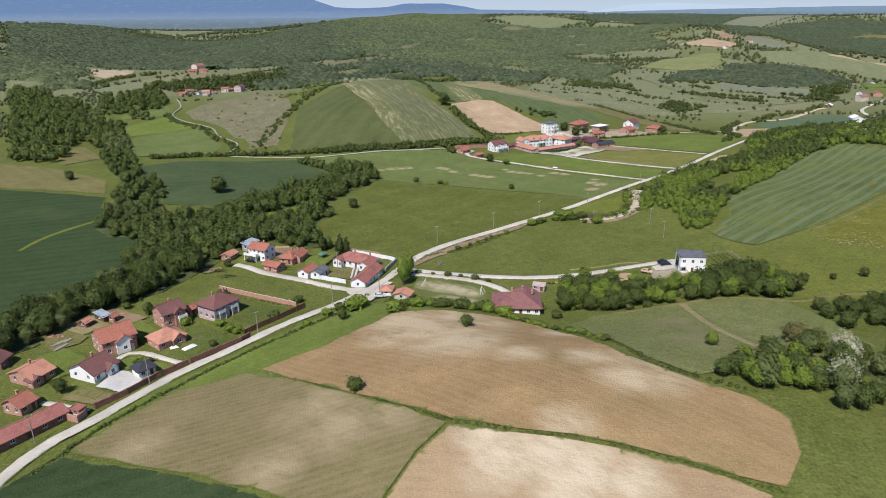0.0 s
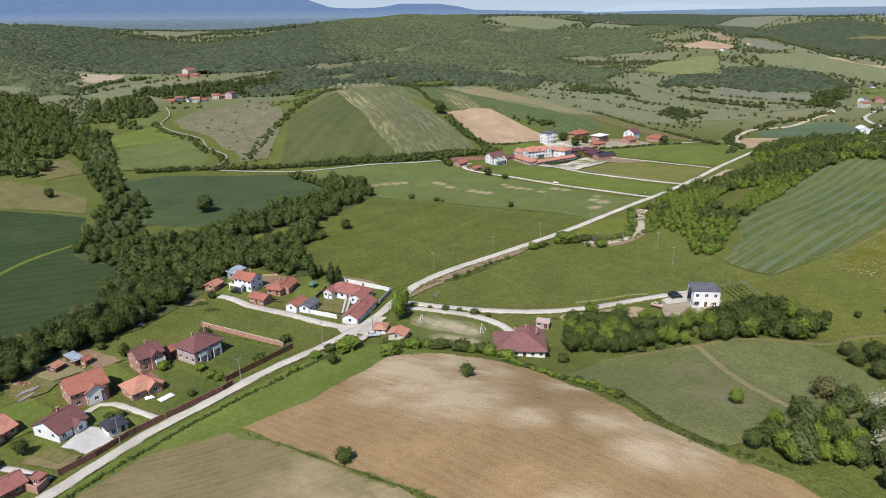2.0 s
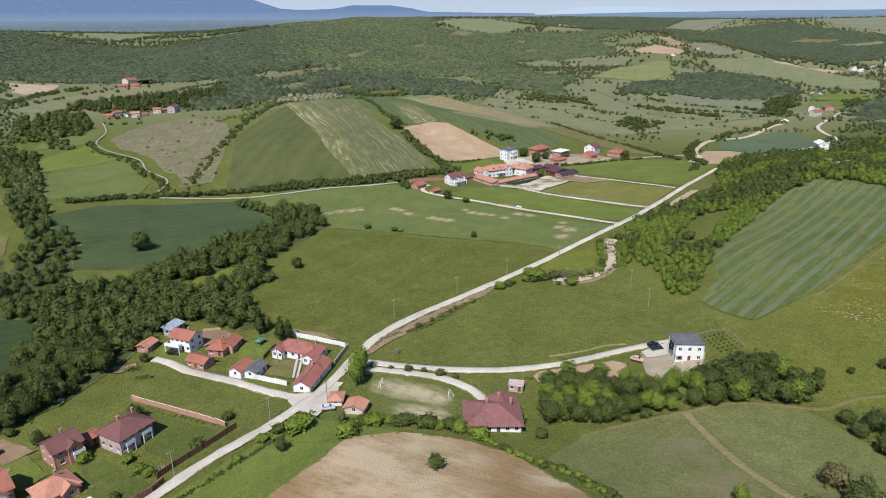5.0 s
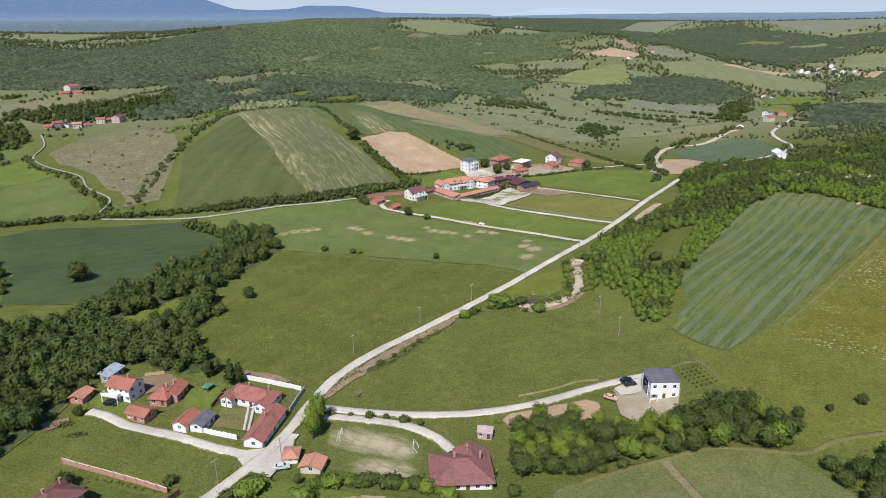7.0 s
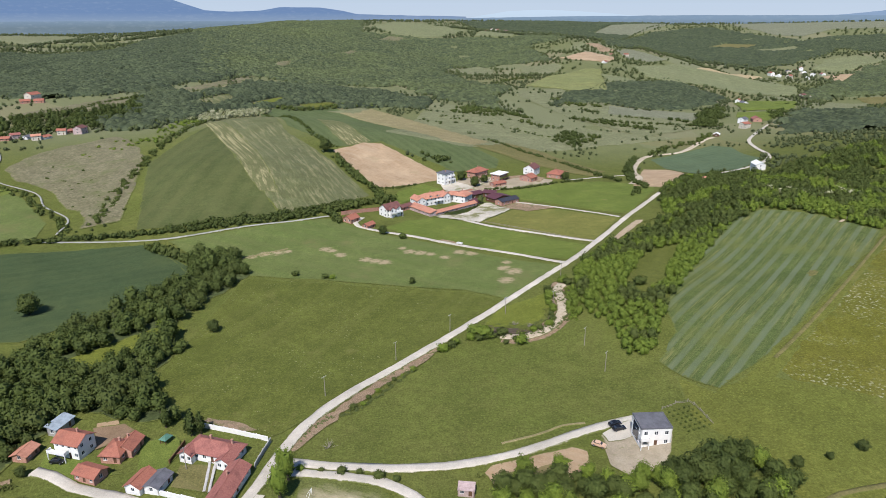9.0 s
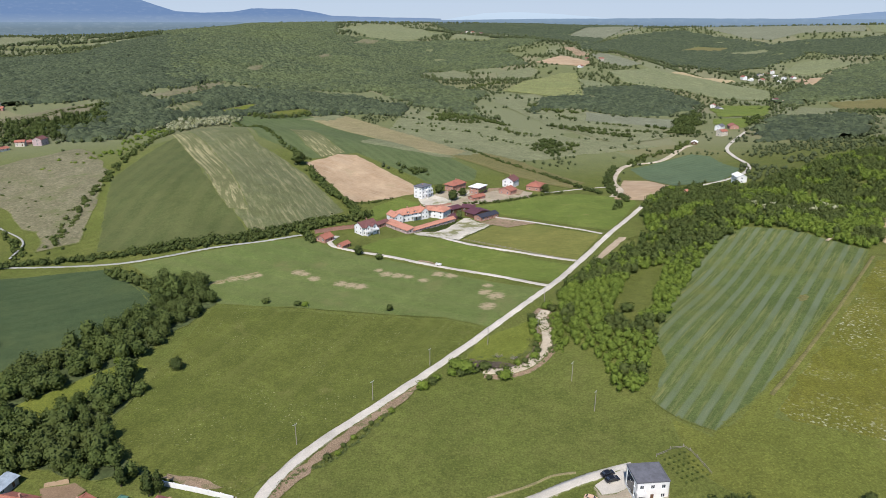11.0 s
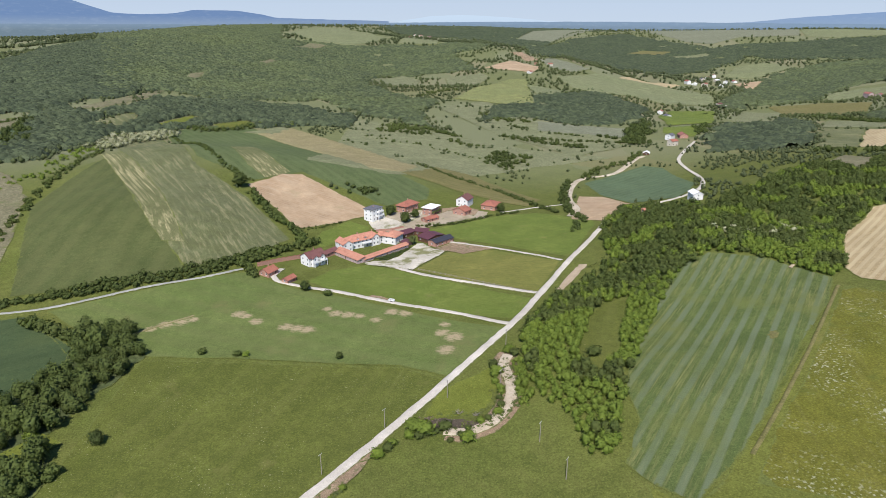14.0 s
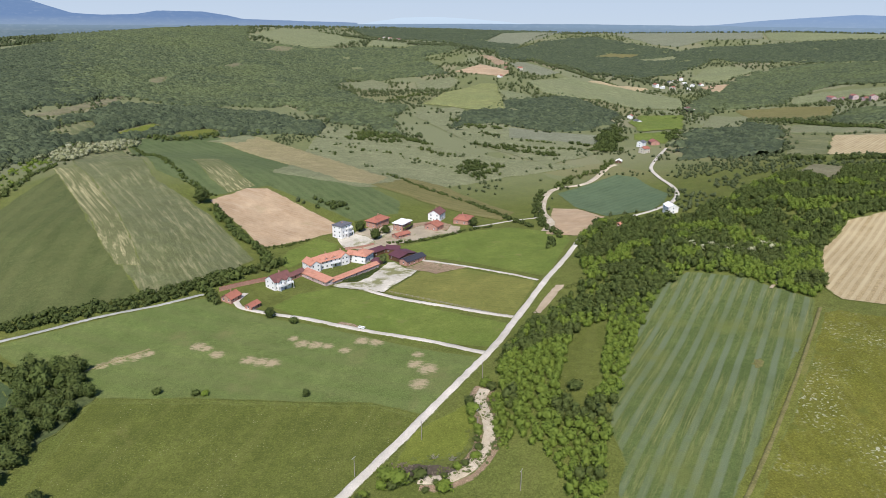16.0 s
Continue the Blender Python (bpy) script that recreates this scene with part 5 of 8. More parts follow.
def scatter(poly, spacing, seed, holes=()):
    """Uneven points inside a polygon, about one in each cell."""
    g = np.random.default_rng(seed)
    xs = np.arange(min(p[0] for p in poly), max(p[0] for p in poly), spacing)
    ys = np.arange(min(p[1] for p in poly), max(p[1] for p in poly), spacing)
    x, y = (v.ravel() for v in np.meshgrid(xs, ys))
    x = x + g.uniform(-0.45, 0.45, len(x)) * spacing
    y = y + g.uniform(-0.45, 0.45, len(y)) * spacing
    ok = inside(x, y, poly)
    for hole in holes:
        ok &= ~inside(x, y, hole)
    return x[ok], y[ok]


def along(pts, spacing, spread, seed):
    """Uneven points along a line."""
    g = random.Random(seed)
    return [(x + g.uniform(-spread, spread), y + g.uniform(-spread, spread)) for x, y in smooth_line(pts, spacing)]


def woodland(name, x, y, scale, variants, material, label, seed=5):
    """Many trees joined into one mesh: each point takes one of the crowns, turned and scaled."""
    g = np.random.default_rng(seed)
    z = height(x, y)
    which = g.integers(0, len(variants), len(x))
    vs, qs, ts, off = [], [], [], 0
    for k, (v, q, t) in enumerate(variants):
        idx = np.where(which == k)[0]
        if not len(idx):
            continue
        a = g.uniform(0, math.tau, len(idx))
        s = scale[idx] * g.uniform(0.75, 1.3, len(idx))
        c, n = np.cos(a), np.sin(a)
        px = (v[None, :, 0] * c[:, None] - v[None, :, 1] * n[:, None]) * s[:, None] + x[idx][:, None]
        py = (v[None, :, 0] * n[:, None] + v[None, :, 1] * c[:, None]) * s[:, None] + y[idx][:, None]
        pz = v[None, :, 2] * s[:, None] * g.uniform(0.8, 1.2, len(idx))[:, None] + z[idx][:, None] - 0.3
        vs.append(np.stack([px, py, pz], 2).reshape(-1, 3))
        base = off + np.arange(len(idx)) * len(v)
        qs.append((q[None] + base[:, None, None]).reshape(-1, 4))
        ts.append((t[None] + base[:, None, None]).reshape(-1, 3))
        off += len(idx) * len(v)
    me = fast_mesh(name, np.concatenate(vs), np.concatenate(qs), np.concatenate(ts), material)
    return tagged(new(name, me), label, "woodland", kind="stuff")


BELT = [(-136.0, 176.2), (-146.0, 196.0), (-143.0, 213.0), (-137.0, 228.0), (-132.0, 245.0), (-132.0, 272.0), (-139.0, 285.0), (-158.0, 291.0), (-152.0, 316.0), (-122.5, 322.0), (-97.9, 360.5), (-70.2, 399.3), (-73.0, 429.5), (-50.8, 434.9), (-39.7, 403.4), (-59.5, 362.5), (-69.5, 345.9), (-57.5, 325.2), (-66.6, 306.4), (-59.0, 286.9), (-46.7, 275.1), (-62.0, 275.4), (-85.3, 287.2), (-94.4, 265.2), (-102.4, 240.3), (-111.4, 224.2), (-122.2, 207.6), (-128.7, 190.9)]
BELT_UP = [(-158.0, 291.0), (-140.0, 300.0), (-150.0, 332.0), (-162.0, 376.0), (-190.0, 402.0), (-226.0, 468.0), (-292.0, 600.0), (-312.4, 587.0), (-239.0, 452.5), (-190.0, 378.0), (-176.0, 332.0), (-168.0, 300.0)]
WOOD = [(239.7, 501.9), (282.0, 541.3), (321.8, 502.8), (389.1, 529.0), (503.0, 584.6), (593.9, 559.0), (603.8, 500.3), (511.8, 438.3), (451.7, 448.6), (409.8, 443.1), (340.2, 402.1), (297.2, 360.2), (282.0, 352.9), (266.7, 392.5), (251.1, 406.7), (214.6, 387.6), (181.1, 353.3), (146.4, 315.8), (131.0, 295.0), (121.0, 279.0), (115.0, 274.0), (107.5, 282.0), (111.0, 291.0), (112.5, 300.0), (109.5, 316.0), (112.4, 338.2), (120.7, 361.3), (126.3, 370.2), (150.0, 397.0), (172.0, 409.0), (196.0, 428.0), (211.0, 442.0), (222.0, 472.0)]
CLEARING = [(163.9, 376.9), (176.2, 385.0), (187.4, 381.5), (150.4, 331.9), (133.7, 316.3), (131.8, 332.2)]
rng = random.Random(3)
# dark green sheets paint the trees' shade onto the ground below them
for outline, words in ((BELT, "ground under the tree belt, coloured dark for shade"), (BELT_UP, "ground under the upper tree belt, coloured dark for shade")):
    draped("undergrowth", outline, FLOOR_SHADED, 0.3, 5, 1.5, words, "undergrowth")

# tree belt behind the houses: the nearer part tree by tree
WEDGE = [(-100, 323), (-85, 336), (-68, 351), (-60, 343), (-77, 325), (-90, 310)]
bx, by = scatter(BELT, 5.0, 7, (WEDGE,))
draped("clearing", WEDGE, MEADOW_LIME, 0.45, 4, 0.8, "grass wedge between two rows of trees", "clearing")
near = by < 262
for x, y in zip(bx[near].tolist(), by[near].tolist()):
    plant(rng.choice(("broad0", "broad1", "broad2", "broad1", "grey", "round0", "broad1")), x, y, rng.uniform(0.75, 1.25), rng.uniform(0, 360), "leafy tree in the belt behind the houses", "trees of the belt")
MID = [crown(70 + i, 7.0, 3.2, 9, 190, 0.74, 0.06) for i in range(4)]
SMALL = [crown(75 + i, 6.5, 3.2, 5, 54, 1.15, 0.1) for i in range(4)]
SHRUB = [crown(80 + i, 2.6, 1.9, 3, 24, 0.8, 0.05) for i in range(3)]
ux, uy = scatter(BELT_UP, 6.4, 8)
x, y = np.concatenate([bx[~near], ux]), np.concatenate([by[~near], uy])
woodland("tree_belt", x, y, np.where(x < -138, 0.8, 1.0), MID, LEAF, "dense belt of leafy trees between the fields")

# woods and thickets of the side valley
for k, (outline, gap, size, leaf, words) in enumerate((
    ([(-297, 446), (-265, 434), (-270, 471), (-300, 499), (-277, 505), (-251, 485), (-261, 527), (-292, 570), (-308, 596), (-335, 616), (-349, 657), (-381, 694), (-420, 728), (-473, 795), (-522, 825), (-515, 794)], 8.0, 1.25, LEAF, "leafy wood round the side valley"),
    ([(-242, 469), (-224, 461), (-238, 495), (-260, 532), (-270, 533), (-267, 511)], 6.0, 1.1, LEAF_GREY, "greyish thicket at the end of the belt"),
    ([(-374, 730), (-356, 752), (-337, 765), (-290, 713), (-273, 654), (-294, 648), (-305, 639), (-337, 663)], 8.5, 1.2, LEAF, "clumps of trees between the small meadows"),
    ([(-369, 826), (-340, 862), (-307, 880), (-265, 929), (-229, 1010), (-204, 898), (-230, 785), (-302, 763)], 10.0, 1.2, LEAF_DARK, "dark trees behind the hill houses"),
)):
    sx, sy = scatter(outline, gap, 30 + k)
    woodland("woodland", sx, sy, np.full(len(sx), size), SMALL, leaf, words, 30 + k)

# wood on the slope beside the road
HOLES = (CLEARING, [(505.1, 580.4), (571.7, 616.0), (567.1, 575.7), (492.3, 529.1)], [(359.0, 533.7), (399.8, 566.0), (457.2, 599.9), (416.6, 557.9), (380.4, 535.9), (354.9, 519.5)])
wx, wy = scatter(WOOD, 3.1, 9, HOLES)
pick = np.random.default_rng(4).random(len(wx))
tone = np.array([noise.noise(Vector((a / 22, b / 22, 2.0))) for a, b in zip(wx.tolist(), wy.tolist())])
close = wy < 400 + 60 * (pick - 0.5)
FINE = [crown(75 + i, 5.2, 2.4, 5, 70, 0.72, 0.08) for i in range(5)]
for k, (mask, shapes, leaf, size, label) in enumerate((
    (close & (tone > -0.2), FINE, LEAF_BRIGHT, 0.84, "bright green young broadleaf wood on the slope"),
    (close & (tone <= -0.2), FINE, LEAF, 0.95, "darker leafy trees within the slope wood"),
    (~close & (tone > 0.16) & (pick < 0.52), SMALL, LEAF_BRIGHT, 0.72, "bright green broadleaf wood on the plateau"),
    (~close & (tone <= 0.16) & (pick < 0.52), SMALL, LEAF, 0.78, "dark green broadleaf wood on the plateau"),
)):
    woodland("woodland", wx[mask], wy[mask], np.full(mask.sum(), size), shapes, leaf, label, 6 + k)
for hole in HOLES:
    draped("clearing", hole, MEADOW, 0.3, 4, 0.8, "dry grass clearing in the wood", "clearing")
ex, ey = scatter([(119.3, 356.5), (107.9, 337.2), (102.0, 323.0), (104.0, 316.5), (111.0, 316.0), (118.0, 330.0), (125.2, 352.3)], 2.6, 14)
woodland("woodland", ex, ey, np.full(len(ex), 0.62), FINE, LEAF_BRIGHT, "bright green bushes between the stream and the wood", 15)
p = np.array(along([(276.9, 435.7), (284.5, 425.4), (292.6, 417.2), (315.5, 419.4), (343.4, 423.2)], 1.6, 5.0, 3))
woodland("blossoming_shrubs", p[:, 0], p[:, 1], np.full(len(p), 1.5), SHRUB, LEAF_BLOSSOM, "whitish blossoming shrubs at the wood", 3)

# hedges and tree rows
for poly, spacing, keys, label, lo, hi in (
    ([(36.7, 202.5), (45.5, 224.1), (59.0, 227.7), (71.3, 218.6), (84.0, 214.0), (94.6, 215.8), (110.4, 215.4), (117.1, 204.9), (119.3, 194.6), (101.7, 196.1), (82.6, 199.4), (59.8, 198.7)], 4.1, ("broad0", "broad3", "broad2", "bright", "bush1"), "full leafy tree in the row by the meadow", 0.66, 1.0),
    ([(57.3, 128.5), (70.7, 139.6), (90.5, 150.4), (99.4, 155.6), (103.1, 151.5), (111.4, 144.3), (126.2, 139.0), (98.1, 103.1), (87.9, 109.6), (82.5, 117.5), (74.3, 120.3), (67.2, 123.4)], 5.0, ("broad0", "bright", "round1", "grey", "bush0"), "leafy tree in the thicket on the slope", 0.6, 1.0),
    ([(114.6, 185.9), (139.2, 186.1), (147.9, 177.9), (125.6, 165.4), (114.0, 169.7)], 5.0, ("round0", "round1", "broad1"), "dark leafy tree at the meadow edge", 0.6, 0.95),
):
    hx, hy = scatter(poly, spacing, len(poly))
    for x, y in zip(hx.tolist(), hy.tolist()):
        key = rng.choice(keys)
        plant(key, x, y, rng.uniform(lo, hi) * (1.4 if key[:4] == "bush" else 1), rng.uniform(0, 360), label, "hedge trees")
for pts, spacing, spread, lo, hi in (
    ([(18.4, 195.0), (24.0, 188.6), (30.0, 180.0), (36.4, 172.6), (41.3, 162.5), (43.7, 156.1)], 1.7, 0.9, 0.45, 0.85),
    ([(-12.5, 204.5), (-2.3, 203.4), (6.8, 201.6), (13.3, 198.8), (19.3, 194.3)], 1.5, 1.2, 0.9, 1.6),
    ([(6.1, 271.1), (10.3, 273.5), (15.9, 280.0), (20.4, 283.7), (25.3, 289.8), (30.1, 292.6)], 3.2, 0.8, 0.5, 0.9),
    ([(44.7, 306.6), (51.6, 310.9), (59.3, 312.2), (67.1, 313.2)], 2.8, 1.5, 1.0, 1.6),
    ([(12.3, 234.2), (17.3, 231.9), (6.2, 236.1), (-9.6, 242.1)], 5.0, 0.8, 0.6, 1.1),
    ([(70.3, 306.5), (86.0, 313.1), (94.3, 318.9), (99.2, 341.8)], 3.5, 1.0, 0.8, 1.3),
):
    for x, y in along(pts, spacing, spread, len(pts)):
        plant(rng.choice(("bush0", "bush1")), x, y, rng.uniform(lo, hi), rng.uniform(0, 360), "low green bush beside the road", "roadside bushes")

for key, x, y, s, label in (
    ("round1", -21.4, 134.5, 0.7, "small round tree in the ploughed field"),
    ("round1", 6.8, 175.6, 0.72, "small round tree on the hilltop field"),
    ("round0", -129.3, 366.1, 1.75, "round dark tree alone in the crop"),
    ("round0", -48.2, 339.7, 0.95, "round dark tree alone in the meadow"),
    ("round0", 41.2, 377.4, 0.6, "small dark tree at the meadow border"),
    ("round0", -225.7, 386.9, 1.0, "dark tree at the edge of a dry meadow"),
    ("bright", 70.6, 152.8, 0.6, "loose olive green tree in the meadow"),
    ("brown", 95.1, 157.3, 1.1, "brownish dark full tree in the meadow"),
    ("tall", -15.2, 229.1, 0.95, "tall slender pale green tree at the junction"), ("tall", -13.4, 237.6, 0.85, "tall slender pale green tree at the junction"), ("tall", -15.8, 243.0, 0.6, "slender pale green tree at the junction"),
    ("grey", -18.1, 206.7, 0.42, "loose pale bush at the junction"), ("bush0", -14.5, 203.4, 1.2, "green bush beside the kiosk"), ("bush0", -9.9, 203.9, 1.3, "green bush beside the kiosk"),
    ("bush0", -44.8, 192.2, 0.9, "round green bush beside the road"), ("bush0", -39.8, 200.6, 1.2, "round green bush beside the road"), ("bush1", -36.0, 204.6, 1.3, "round green bush beside the road"),
    ("bush0", 32.9, 204.2, 1.3, "bright bush beside the hall"), ("bush1", 27.4, 202.6, 1.1, "green bush beside the hall"), ("bush0", 44.4, 205.0, 2.0, "broad bush beside the hall"), ("bush1", 37.3, 194.4, 1.2, "low bush below the hall"),
    ("grey", 111.8, 526.8, 0.85, "loose pale tree in the farm yard"),
    ("bush0", -71.1, 349.0, 1.5, "bright bush at the edge of the meadow"), ("blossom", -65.2, 330.5, 0.4, "whitish blossoming bush in the meadow"),
    ("bush1", -67.5, 325.4, 1.4, "green bush in the meadow thicket"), ("bush1", -63.2, 321.0, 1.5, "green bush in the meadow thicket"), ("bush1", -59.6, 322.8, 1.4, "green bush in the meadow thicket"), ("bush0", -58.9, 326.5, 1.3, "green bush in the meadow thicket"), ("bush1", -69.6, 322.7, 1.5, "green bush in the meadow thicket"),
    ("bush0", 111.1, 354.3, 1.7, "green bush at the head of the stream"), ("bush1", 112.4, 350.3, 1.5, "green bush at the head of the stream"), ("bush1", 70.0, 313.0, 1.7, "green bush at the foot of the stream"),
    ("broad1", 89.0, 210.8, 1.0, "tall dark tree in the row"), ("broad1", 91.5, 208.3, 1.1, "tall dark tree in the row"), ("broad1", 95.9, 209.9, 1.15, "tall dark tree in the row"), ("broad0", 97.9, 206.7, 1.1, "tall leafy tree in the row"),
    ("broad1", 101.9, 206.8, 1.2, "tall dark tree in the row"), ("broad1", 104.7, 204.3, 1.1, "tall dark tree in the row"), ("broad1", 102.4, 212.5, 1.2, "tall dark tree in the row"), ("broad1", 106.4, 211.2, 1.15, "tall dark tree in the row"),
    ("conifer", -44.7, 266.2, 1.1, "dark pointed conifer behind the villa"),
    ("conifer", -41.9, 266.5, 0.95, "dark pointed conifer behind the villa"),
    ("conifer", -53.7, 272.1, 1.0, "dark conifer at the garden edge"),
    ("round0", -90.2, 254.2, 0.6, "dark tree by the lane"),
    ("round0", -80.6, 218.6, 0.9, "dark round tree behind the maroon roof"),
    ("broad1", -106.9, 157.5, 0.6, "dark garden tree beside the drive"),
    ("broad0", -104.0, 209.0, 0.6, "garden tree behind the brick house"),
    ("bush1", -114.2, 214.2, 1.1, "dense bush in the back garden"),
    ("bush0", -87.8, 199.9, 1.3, "bush beside the maroon roofed house"),
    ("bush0", -75.5, 198.1, 1.2, "bush along the garden hedge"),
    ("bush0", -70.2, 192.8, 1.3, "bush along the garden hedge"),
    ("bush0", -67.4, 191.0, 1.1, "bush along the garden hedge"),
    ("bush1", -72.6, 182.5, 0.9, "green bush in the lawn"),
    ("bush1", -91.7, 172.3, 1.0, "bush beside the gravel drive"),
    ("bush1", -88.9, 173.2, 0.9, "bush beside the gravel drive"),
    ("bush1", -57.9, 201.4, 1.3, "round dark bush by the dark fence"),
    ("bush1", -52.7, 215.1, 1.2, "bush by the brick wall"),
    ("bush1", -98.8, 186.7, 1.0, "bush beside the orange roofed house"),
    ("broad0", -33.5, 194.2, 0.55, "small tree beside the road"),
    ("bush0", -31.1, 203.9, 2.0, "large green bush beside the road"),
    ("bush0", -29.5, 205.9, 2.2, "large green bush beside the road"),
    ("bush0", -16.1, 198.1, 2.0, "large green bush beside the road"),
    ("round1", 145.6, 208.2, 0.6, "loose bush in the yellow meadow"),
    ("round0", 134.1, 206.9, 0.4, "small dark bush in the meadow"),
    ("round0", 123.9, 206.2, 0.6, "small dark tree by the row"),
    ("bush1", 139.6, 332.4, 2.0, "round bush in the grassy clearing"),
    ("bush0", 100.4, 340.1, 1.8, "green bush by the stream"),
    ("round0", 100.3, 344.6, 0.8, "dark tree beside the road"),
    ("bush0", 59.7, 316.4, 2.2, "wide bush by the stream"), ("bush0", 62.7, 313.2, 2.4, "wide bush by the stream"),
    ("bush0", 75.6, 304.1, 1.8, "wide bush by the stream"),
    ("bush1", -1.5, 392.2, 1.2, "dark bush at the meadow edge"), ("bush0", 2.0, 391.0, 1.1, "green bush at the meadow edge"),
    ("bush1", -16.5, 398.0, 1.3, "dark bush at the meadow edge"),
    ("round0", 34.3, 460.1, 1.0, "round tree beside the farm track"), ("bush1", 45.2, 449.7, 1.6, "bush beside the farm track"),
    ("round0", 118.5, 576.3, 1.5, "round garden tree at the farm"), ("round0", 128.8, 585.4, 1.2, "round garden tree at the farm"),
    ("round0", 111.1, 593.7, 1.4, "round garden tree at the farm"), ("round0", 198.8, 585.9, 1.2, "garden tree at the farm"),
    ("round0", 2.6, 637.9, 2.0, "dark tree at the corner of the brown field"),
    ("blossom", 100.3, 145.1, 1.0, "whitish blossoming tree in the thicket"), ("blossom", 98.1, 139.5, 1.1, "whitish blossoming tree at the slope"),
    ("blossom", 88.6, 125.6, 1.1, "whitish blossoming tree in the thicket"),
):
    plant(key, x, y, s, rng.uniform(0, 360), label)

# weedy verges and baulks: dense low growth
WEED = [crown(60 + i, 1.5, 1.1, 2, 20, 0.48, 0.02) for i in range(3)]
for k, (pts, spacing, spread, size, leaf) in enumerate((
    ([(-92.6, 120.9), (-85.9, 138.4), (-75.2, 154.6), (-64.2, 168.9), (-48.0, 187.1), (-35.6, 200.8), (-28.6, 206.8)], 0.8, 0.55, 0.62, LEAF),
    ([(-51.3, 158.8), (-25.6, 137.0), (-11.0, 124.6), (1.5, 115.0), (12.7, 109.9), (23.3, 106.7), (33.3, 103.0), (42.7, 99.1), (51.3, 94.7), (59.5, 91.0)], 0.7, 0.7, 0.35, LEAF),
    ([(0.3, 114.4), (-5.3, 106.7), (-10.3, 97.8)], 0.9, 0.4, 0.22, LEAF),
    ([(-13.0, 253.5), (-3.8, 265.8), (5.1, 269.3), (11.3, 273.3), (20.3, 282.6), (30.2, 293.3)], 0.9, 0.9, 0.6, LEAF_GREY),
    ([(-3.4, 233.4), (9.2, 228.3), (21.7, 219.4)], 1.0, 0.5, 0.3, LEAF),
    ([(61.5, 312.2), (72.8, 310.6), (86.9, 310.3), (97.1, 314.7), (103.8, 325.1), (105.3, 338.3), (106.9, 348.9)], 0.9, 2.2, 0.75, LEAF_GREY),
    ([(101.5, 315.5), (104.0, 321.0), (107.6, 332.6), (111.1, 346.1)], 0.9, 1.8, 1.1, LEAF_BRIGHT),
    ([(65.0, 322.5), (70.8, 317.0), (79.3, 312.0), (89.0, 313.1), (94.2, 318.0)], 0.45, 2.2, 0.55, LEAF_TWIG),
    ([(109.5, 344.8), (105.8, 329.7), (100.5, 319.7)], 0.8, 1.2, 0.5, LEAF_TWIG),
    ([(81.5, 503.0), (94.7, 510.5), (108.5, 520.0)], 0.8, 0.4, 0.85, LEAF_DARK),
    ([(84.5, 501.8), (96.0, 508.0), (107.0, 517.0)], 0.8, 0.4, 0.85, LEAF_DARK),
    ([(88.0, 500.8), (95.0, 504.8), (102.0, 511.5)], 0.9, 0.4, 0.7, LEAF),
    ([(70.5, 322.6), (79.9, 319.5), (90.1, 318.5), (96.3, 325.8)], 0.9, 1.4, 0.5, LEAF_GREY),
    ([(-43.9, 402.9), (-11.7, 394.4), (14.4, 383.4), (44.6, 371.5), (74.0, 357.9), (85.2, 352.0)], 0.9, 0.4, 0.3, LEAF),
    ([(124.3, 371.6), (141.2, 390.0), (158.0, 407.0)], 1.0, 1.5, 0.7, LEAF),
    ([(-82.6, 217.6), (-79.8, 221.7), (-68.5, 218.6), (-51.9, 211.3)], 1.2, 1.0, 0.4, LEAF),
    ([(-146.4, 217.5), (-144.7, 227.8), (-140.7, 238.9), (-121.5, 225.3), (-111.6, 221.0)], 1.2, 1.2, 0.7, LEAF_DARK),
    ([(34.2, 177.3), (43.1, 161.9), (49.5, 138.3), (57.5, 128.8), (67.2, 123.4)], 1.0, 1.0, 0.5, LEAF),
)):
    p = np.array(along(pts, spacing, spread, k + 7) + along(pts, spacing, spread, k + 80))
    woodland("weedy_verge", p[:, 0], p[:, 1], np.full(len(p), size), WEED, leaf, "dense green weeds and brambles along a verge", k + 9)

